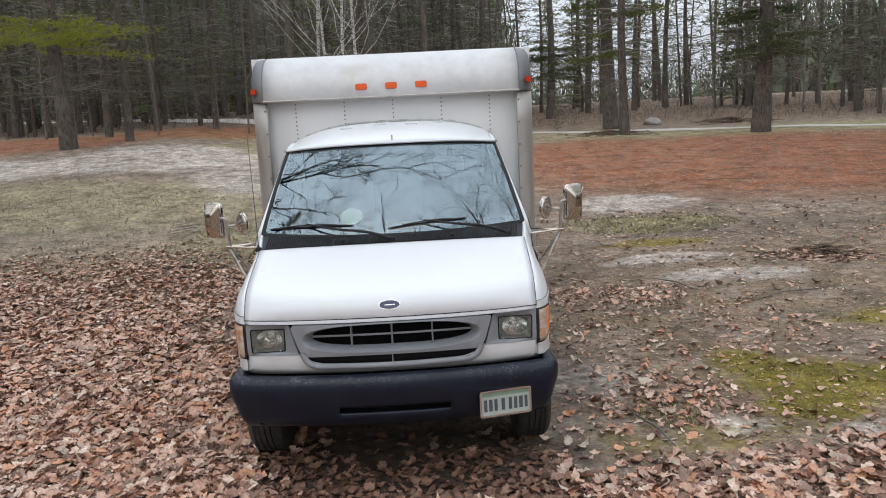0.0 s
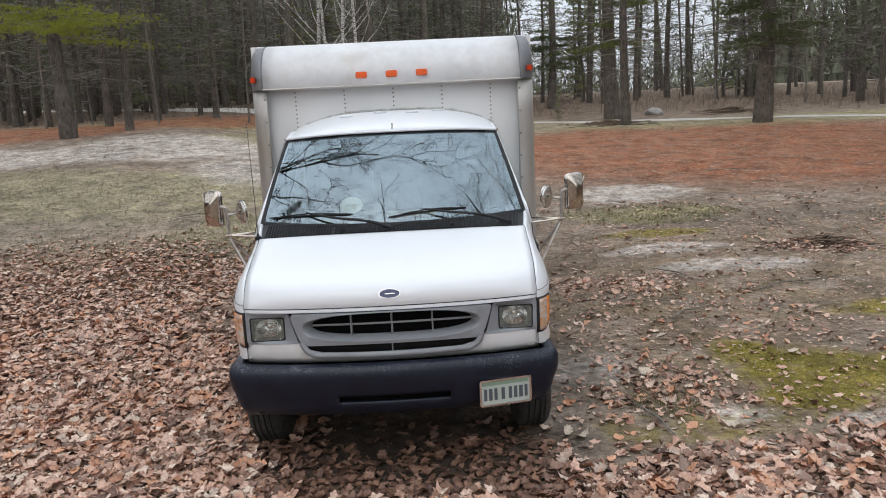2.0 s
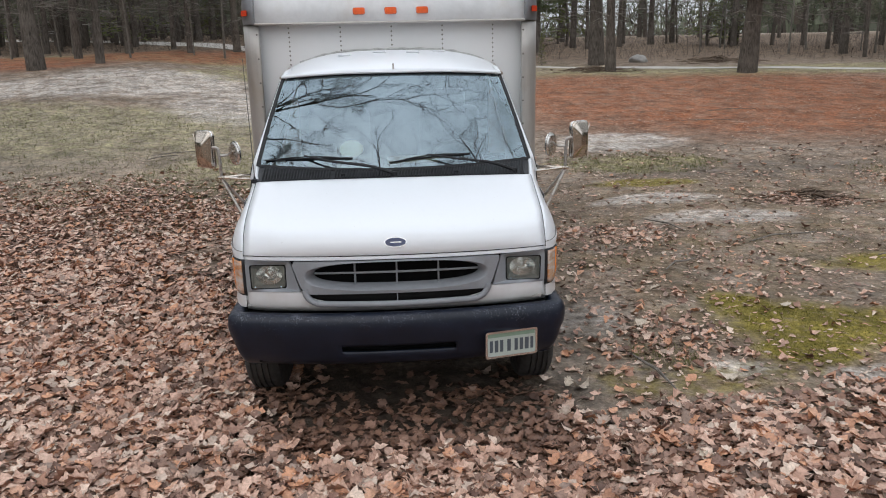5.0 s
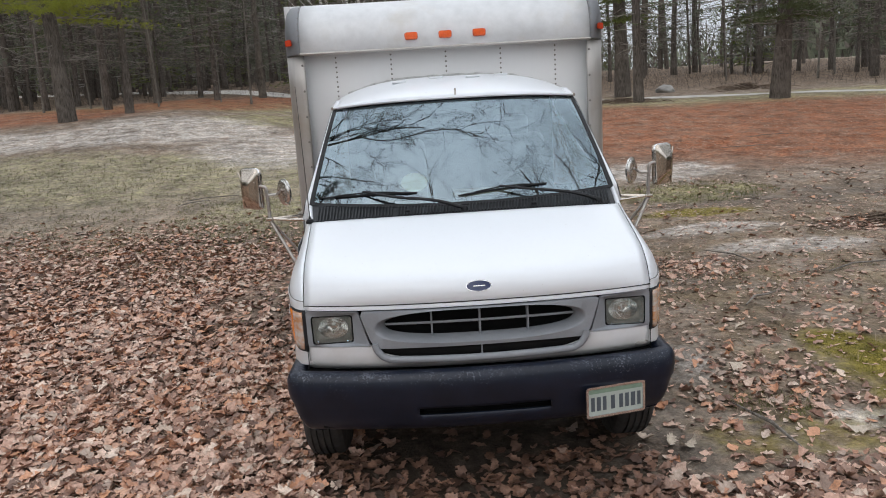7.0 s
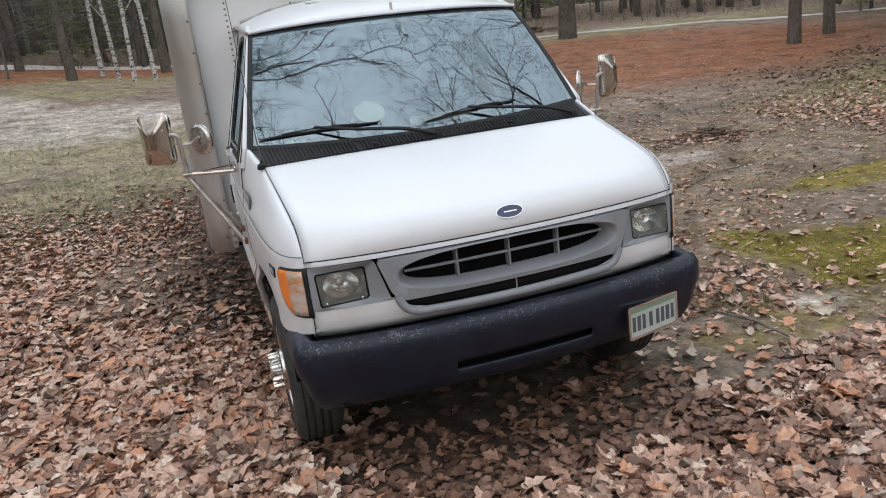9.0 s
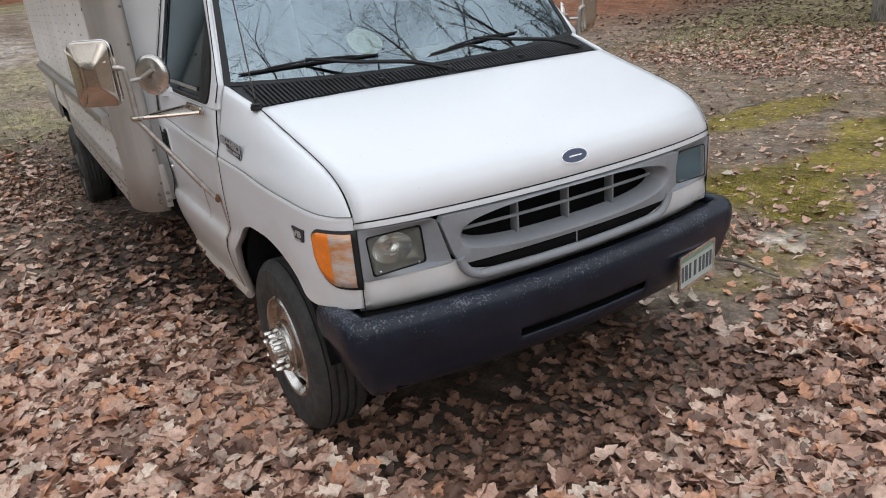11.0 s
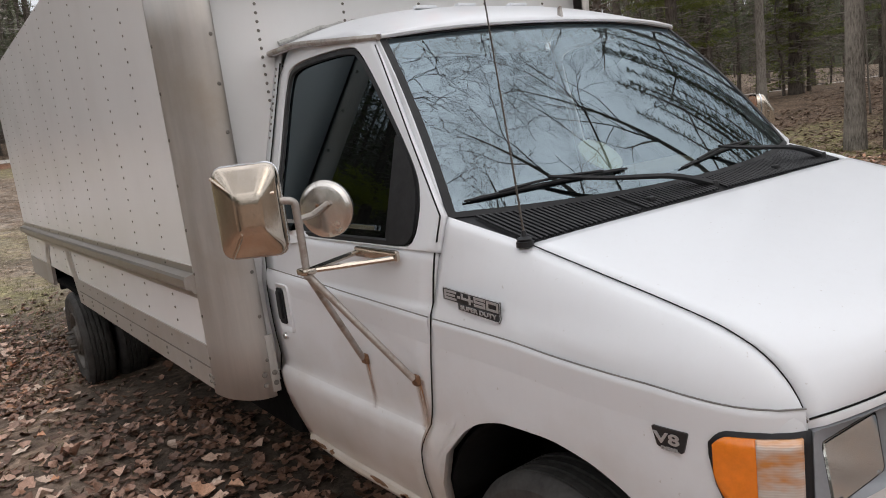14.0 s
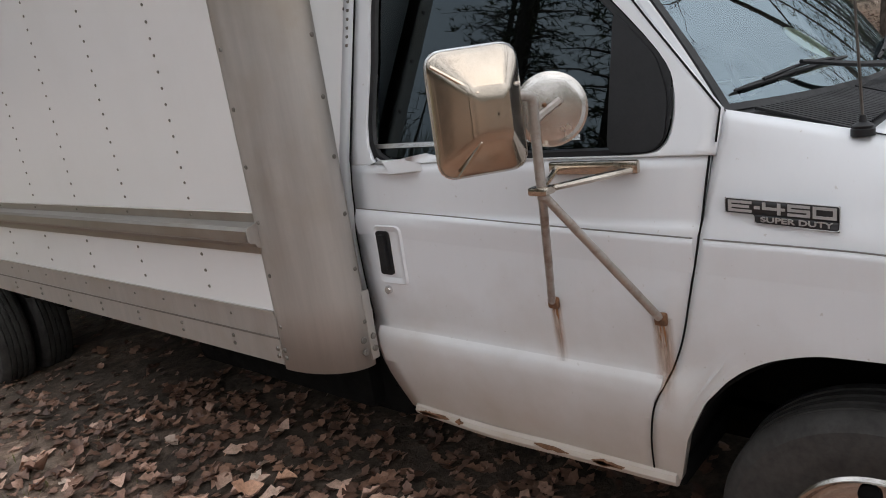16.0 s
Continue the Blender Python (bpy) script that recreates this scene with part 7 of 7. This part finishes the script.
def leaves(name, spots, mat, label, seed, size=(0.07, 0.15), half=HALF, lie=1.0):
    """One sheet of curled lobed leaves, scattered over spots of (x, y, lift)."""
    g = np.random.RandomState(seed)
    n, h = len(spots), len(half)
    sp = np.array(spots)
    L = g.uniform(*size, n)
    yaw, pit, rol = g.uniform(0, 6.283, n), g.normal(0, 0.24 * lie, n), g.normal(0, 0.30 * lie, n)
    fold, curl, wide = g.normal(0.40, 0.45, n) * lie, g.normal(0.5, 1.0, n) * lie, g.uniform(0.8, 1.25, n)
    u, v = half[:, 0], half[:, 1]
    along = np.concatenate([u, u, u])
    across = np.concatenate([v, v * 0, -v])
    X = (along[None] - 0.5) * L[:, None]
    Y = across[None] * L[:, None] * wide[:, None]
    Z = np.abs(Y) * fold[:, None] + curl[:, None] * (along[None] - 0.5) ** 2 * L[:, None] * 0.7 + 0.05 * L[:, None] * np.sin(along[None] * 9 + yaw[:, None])
    cr, sr = np.cos(rol)[:, None], np.sin(rol)[:, None]
    Y, Z = Y * cr - Z * sr, Y * sr + Z * cr
    cp, spp = np.cos(pit)[:, None], np.sin(pit)[:, None]
    X, Z = X * cp + Z * spp, -X * spp + Z * cp
    cy, sy = np.cos(yaw)[:, None], np.sin(yaw)[:, None]
    X, Y = X * cy - Y * sy, X * sy + Y * cy
    base = np.array([ground_z(a, b) for a, b, _ in spots]) + sp[:, 2]
    Z = Z - Z.min(axis=1)[:, None] * 0.85 + base[:, None]
    V = np.stack([X + sp[:, :1], Y + sp[:, 1:2], Z], axis=2).reshape(-1, 3)
    q = []
    for i in range(h - 1):
        q.append((i, i + 1, h + i + 1, h + i))
        q.append((h + i, h + i + 1, 2 * h + i + 1, 2 * h + i))
    F = (np.array(q)[None] + (np.arange(n) * 3 * h)[:, None, None]).reshape(-1, 4)
    me = bpy.data.meshes.new(name)
    me.vertices.add(len(V))
    me.vertices.foreach_set("co", V.astype(np.float32).ravel())
    me.loops.add(F.size)
    me.loops.foreach_set("vertex_index", F.astype(np.int32).ravel())
    me.polygons.add(len(F))
    me.polygons.foreach_set("loop_start", np.arange(0, F.size, 4, dtype=np.int32))
    me.update(calc_edges=True)
    me.validate()
    me.materials.append(mat)
    me.polygons.foreach_set("use_smooth", [True] * len(me.polygons))
    return tagged(new(name, me), label, "leaf litter", kind="stuff")


def ell(x, y, cx, cy, rx, ry):
    return math.hypot((x - cx) / rx, (y - cy) / ry)


def litter_density(x, y):
    """How thickly leaves lie, 0 to 1."""
    w = 0.5 * noise.noise((x * 0.8, y * 0.8, 7)) + 0.25 * noise.noise((x * 2.3, y * 2.3, 5))
    d = 0.035 + 0.05 * sstep(0.8, 1.6, x)
    left = sstep(-0.2, -1.1, x) * sstep(10.6, 7.0, y + 1.5 * w)
    track = 0.8 * sstep(1.1, 0.5, ell(x, y, -2.1, 4.8, 0.7, 2.0) + 0.7 * w)
    d = max(d, left * (1 - track))
    front = sstep(0.75, 0.0, 0.5 * sstep(0.7, 1.2, x) * sstep(3.2, 2.2, x) + y + 0.9 * w - 0.25 * sstep(0, 2.0, abs(x)))
    d = max(d, front)
    d = max(d, 0.26 * sstep(1.2, 0.5, ell(x, y, 2.05, 1.35, 0.7, 0.7) + 0.8 * w))
    d = max(d, 0.5 * sstep(1.2, 0.4, ell(x, y, 2.3, 5.0, 1.2, 0.7) + 0.8 * w))
    d = max(d, 0.8 * sstep(1.2, 0.6, ell(x, y, 6.2, 6.5, 0.9, 0.5) + 0.5 * w))
    d = max(d, 0.9 * sstep(7.0, 9.5, x + 1.5 * w) * sstep(9.5, 7, y + 2 * w))
    d = max(d, 0.10 * sstep(1.0, 2.5, x) * sstep(5, 1, y + 2.5 * w))
    if abs(x) < 1.0 and 0.6 < y < 8:
        d = min(d, 0.10 + 0.35 * sstep(-0.3, -1.0, x))
    if ell(x, y, 0.1, 0.55, 0.95, 0.55) + 0.6 * w < 1:
        d = min(d, 0.40)
    if -1.75 + 0.8 * w < x < -0.7 and 2.6 < y < 7:
        d = min(d, 0.48)
    for cx, cy, rx, ry in ((3.45, 1.65, 0.85, 0.62), (1.85, 0.6, 0.45, 0.22), (3.4, 0.62, 0.6, 0.2), (4.35, 1.55, 0.7, 0.4), (5.6, 1.8, 0.9, 0.55), (1.5, 2.4, 0.4, 1.2)):
        if ell(x, y, cx, cy, rx, ry) + 0.6 * w < 0.9:
            d = min(d, 0.05)
    return d


def scatter(n, x0, x1, y0, y1, seed, scale=1.0):
    g = random.Random(seed)
    out = []
    while n:
        n -= 1
        x, y = g.uniform(x0, x1), g.uniform(y0, y1)
        d = litter_density(x, y) * scale
        if g.random() < d:
            out.append((x, y, g.uniform(0, 0.028) * min(1, d * 1.3) + 0.002))
    return out


near = scatter(50000, -6.5, 4.2, -2.2, 4.5, 1) + scatter(9000, -3.0, 2.2, -1.3, 2.2, 31) + scatter(5000, -6.5, 4.2, -6.0, -2.2, 21)
rest = scatter(14000, -1.0, 13.0, 4.5, 11.5, 2) + scatter(17000, -10.0, -1.0, 4.5, 10.5, 22) + scatter(7000, 4.2, 14, -3.4, 4.5, 3) + scatter(3500, -11, -6.5, -5, 4.5, 4)


def fray(spots, seed):
    """Leaves at the drift's outer side thin out instead of ending in a line."""
    g = random.Random(seed)
    out = []
    for x, y, z in spots:
        k = 1 + 6 * g.random() ** 2 * (0.6 + 0.8 * noise.noise((x * 0.7, y * 0.7, 3)))
        j = 1 + 4 * g.random() ** 2 * (0.6 + 0.8 * noise.noise((x * 0.7, y * 0.7, 8)))
        out.append((-5.0 + (x + 5.0) * j if x < -5.0 else x, -1.7 + (y + 1.7) * k if y < -1.7 else y, z))
    return out


near, rest = fray(near, 41), fray(rest, 42)


def damp_shade(q):
    """Picks leaves under bumper and flank, coloured dark for rot and the truck's shade."""
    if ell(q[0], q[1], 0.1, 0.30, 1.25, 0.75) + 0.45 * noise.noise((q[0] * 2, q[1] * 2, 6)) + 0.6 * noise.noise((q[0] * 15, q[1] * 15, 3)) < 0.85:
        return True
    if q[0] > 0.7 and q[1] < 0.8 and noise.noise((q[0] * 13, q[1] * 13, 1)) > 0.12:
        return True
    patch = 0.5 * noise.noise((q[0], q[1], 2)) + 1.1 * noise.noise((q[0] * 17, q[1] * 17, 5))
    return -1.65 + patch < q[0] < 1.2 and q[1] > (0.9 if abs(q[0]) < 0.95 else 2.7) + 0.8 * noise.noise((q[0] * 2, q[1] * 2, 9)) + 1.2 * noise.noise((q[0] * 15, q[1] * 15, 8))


small = [q for q in near if q[0] > 0.95 and q[1] > 0.35]
near = [q for q in near if not (q[0] > 0.95 and q[1] > 0.35)]
close = [q for q in near if -3.0 < q[0] and -1.3 < q[1] < 2.6]
leaves("leaf_litter", small, LEAF, "small dry leaves scattered on the bare soil", 14, (0.04, 0.10), PLAINER)
leaves("leaf_litter", [q for q in close if not damp_shade(q)], LEAF, "thick curled brown oak leaves on the ground", 1, (0.06, 0.14), LOBED, 0.8)
leaves("leaf_litter", [q for q in near if not damp_shade(q) and not (-3.0 < q[0] and -1.3 < q[1] < 2.6)], LEAF, "deep drift of dry brown oak leaves", 9, (0.06, 0.135), PLAINER, 0.8)
leaves("damp_shaded_litter", [q for q in near + rest if damp_shade(q)], LEAF_DAMP_SHADE, "dark moist rotting leaves with the truck's shade in their colour", 8, (0.04, 0.11), LOBED, 0.7)
leaves("leaf_litter", [q for q in rest if not damp_shade(q)], LEAF, "scattered brown oak leaves across the clearing", 2, (0.06, 0.13), PLAINER, 0.75)
leaves("leaf_crumbs", [(x, y, 0.003) for x, y, _ in scatter(60000, 0.9, 9.0, -1.0, 9.0, 6, 1.6)] + [(x, y, 0.003) for x, y, _ in scatter(16000, -10, -1, 6.5, 12.5, 7, 1.2)], LEAF, "small broken leaf crumbs on the bare soil", 5, (0.02, 0.06), SCRAP, 0.6)
leaves("leaf_crumbs", [(x, y, 0.02) for x, y in [(random.Random(i).uniform(-12, 20), random.Random(i + 99991).uniform(8, 25)) for i in range(15000)] if noise.noise((x * 0.5, y * 0.5, 4)) > -0.15], LEAF_DRY, "leaf scraps strewn over the far clearing", 12, (0.05, 0.10), SCRAP, 0.15)
leaves("leaf_litter", [(x, y, 0.004) for x, y in [(random.Random(i).uniform(8, 32), random.Random(i + 77773).uniform(-1, 17)) for i in range(16000)] if 0.6 * noise.noise((x * 0.4, y * 0.4, 4)) + 1.2 * sstep(7, 14, x) * sstep(17, 9, y) > 0.75 + 0.5 * noise.noise((x * 3, y * 3, 1))], LEAF_DULL, "brown leaf carpet under the far trees", 13, (0.09, 0.16), SCRAP, 0.6)
pale = [(1.085, 0.62, 0.01), (1.17, 0.55, 0.008), (2.35, 2.5, 0.01), (1.9, 1.6, 0.02), (3.3, 1.95, 0.02), (2.2, 0.6, 0.015), (1.5, 2.3, 0.01), (2.7, 2.6, 0.01), (-2.4, 1.2, 0.03), (-1.9, -0.6, 0.03), (0.4, -0.9, 0.03), (1.6, -0.4, 0.03), (2.5, 0.0, 0.03), (-3.1, 2.6, 0.03)]
leaves("pale_leaf_litter", pale, LEAF_PALE, "few pale bleached oak leaves lying face up", 3, (0.11, 0.15))


def blades(name, n, seed, mat, label, where, high=(0.03, 0.09)):
    g = random.Random(seed)
    s = Soup()
    while n:
        cx, cy, rx, ry = g.choice(where)
        a, q = g.uniform(0, 6.283), math.sqrt(g.random())
        x, y = cx + rx * q * math.cos(a), cy + ry * q * math.sin(a)
        n -= 1
        z = ground_z(x, y) - 0.004
        for _ in range(3):
            h = g.uniform(*high)
            b = Vector((x + g.gauss(0, 0.015), y + g.gauss(0, 0.015), z))
            e = b + Vector((g.gauss(0, 0.5), g.gauss(0, 0.5), 1)).normalized() * h
            w = Vector((g.gauss(0, 1), g.gauss(0, 1), 0)).normalized() * 0.0022
            s.add(([b - w, b + w, e], [(0, 1, 2)]))
    return tagged(s.make(name, mat, smooth=False), label, "grass", kind="stuff")


def straw(name, n, seed, box, label, big=1.0):
    """Short dry stalks and needles lying flat."""
    g = random.Random(seed)
    s = Soup()
    for _ in range(n):
        x, y = g.uniform(*box[:2]), g.uniform(*box[2:])
        z = ground_z(x, y) + g.uniform(0.002, 0.012)
        a, l = g.uniform(0, 6.283), g.uniform(0.03, 0.11) * big
        d, w = Vector((math.cos(a), math.sin(a), g.gauss(0, 0.12))) * l, Vector((-math.sin(a), math.cos(a), 0)) * g.uniform(0.001, 0.0026) * big
        p = Vector((x, y, z))
        s.add(([p - w, p + w, p + d + w * 0.5, p + d - w * 0.5], [(0, 1, 2, 3)]))
    return tagged(s.make(name, STRAW, smooth=False), label, "straw", kind="stuff")


STRAW = leafy("dry_stalks", (0.14, 0.09, 0.06), (0.36, 0.28, 0.20), (0.24, 0.16, 0.11), (0.45, 0.37, 0.28))
straw("dry_stalks", 9000, 1, (0.9, 8.5, -0.5, 8.5), "dry stalks and needles strewn on the soil")
straw("dry_stalks", 5000, 2, (-9, -1, 5.5, 12.5), "dry stalks among thin grass")
straw("dry_stalks", 9000, 3, (-15, -1.5, 11, 23), "bleached stalks strewn over sand and thin turf", 2.2)
GRASS = leafy("thin_grass", (0.07, 0.085, 0.02), (0.16, 0.17, 0.05), (0.22, 0.20, 0.09), (0.11, 0.13, 0.03))
MOSS = leafy("moss_tufts", (0.10, 0.10, 0.015), (0.24, 0.22, 0.04), (0.18, 0.17, 0.03))
blades("grass_tufts", 15000, 1, GRASS, "sparse thin grass in the clearing", [(12.5, 7.0, 3.0, 1.1), (13.5, 8.6, 3.6, 1.6), (-7, 13.5, 6, 3), (-8, 12.5, 7, 3.2), (-10, 15, 5, 2.5), (4.6, 10.0, 1.8, 1.0), (12, 8.5, 4, 1.6), (-2.8, 10.0, 2, 2), (-3, 8, 3, 2), (-5, 9.5, 3, 2)], (0.04, 0.11))
blades("grass_tufts", 500, 2, GRASS, "small green tufts among the leaves", [(1.9, 1.05, 0.3, 0.2), (3.9, 4.1, 1.6, 1), (-1.9, 4.4, 0.5, 1.6), (2.5, 4, 1.2, 1)], (0.03, 0.07))
blades("moss_tufts", 5000, 3, MOSS, "yellow-green moss cushion on bare soil", [(3.35, 1.55, 0.6, 0.48), (2.95, 1.95, 0.28, 0.36), (2.95, 1.05, 0.36, 0.26), (3.35, 1.5, 0.6, 0.45)], (0.008, 0.022))
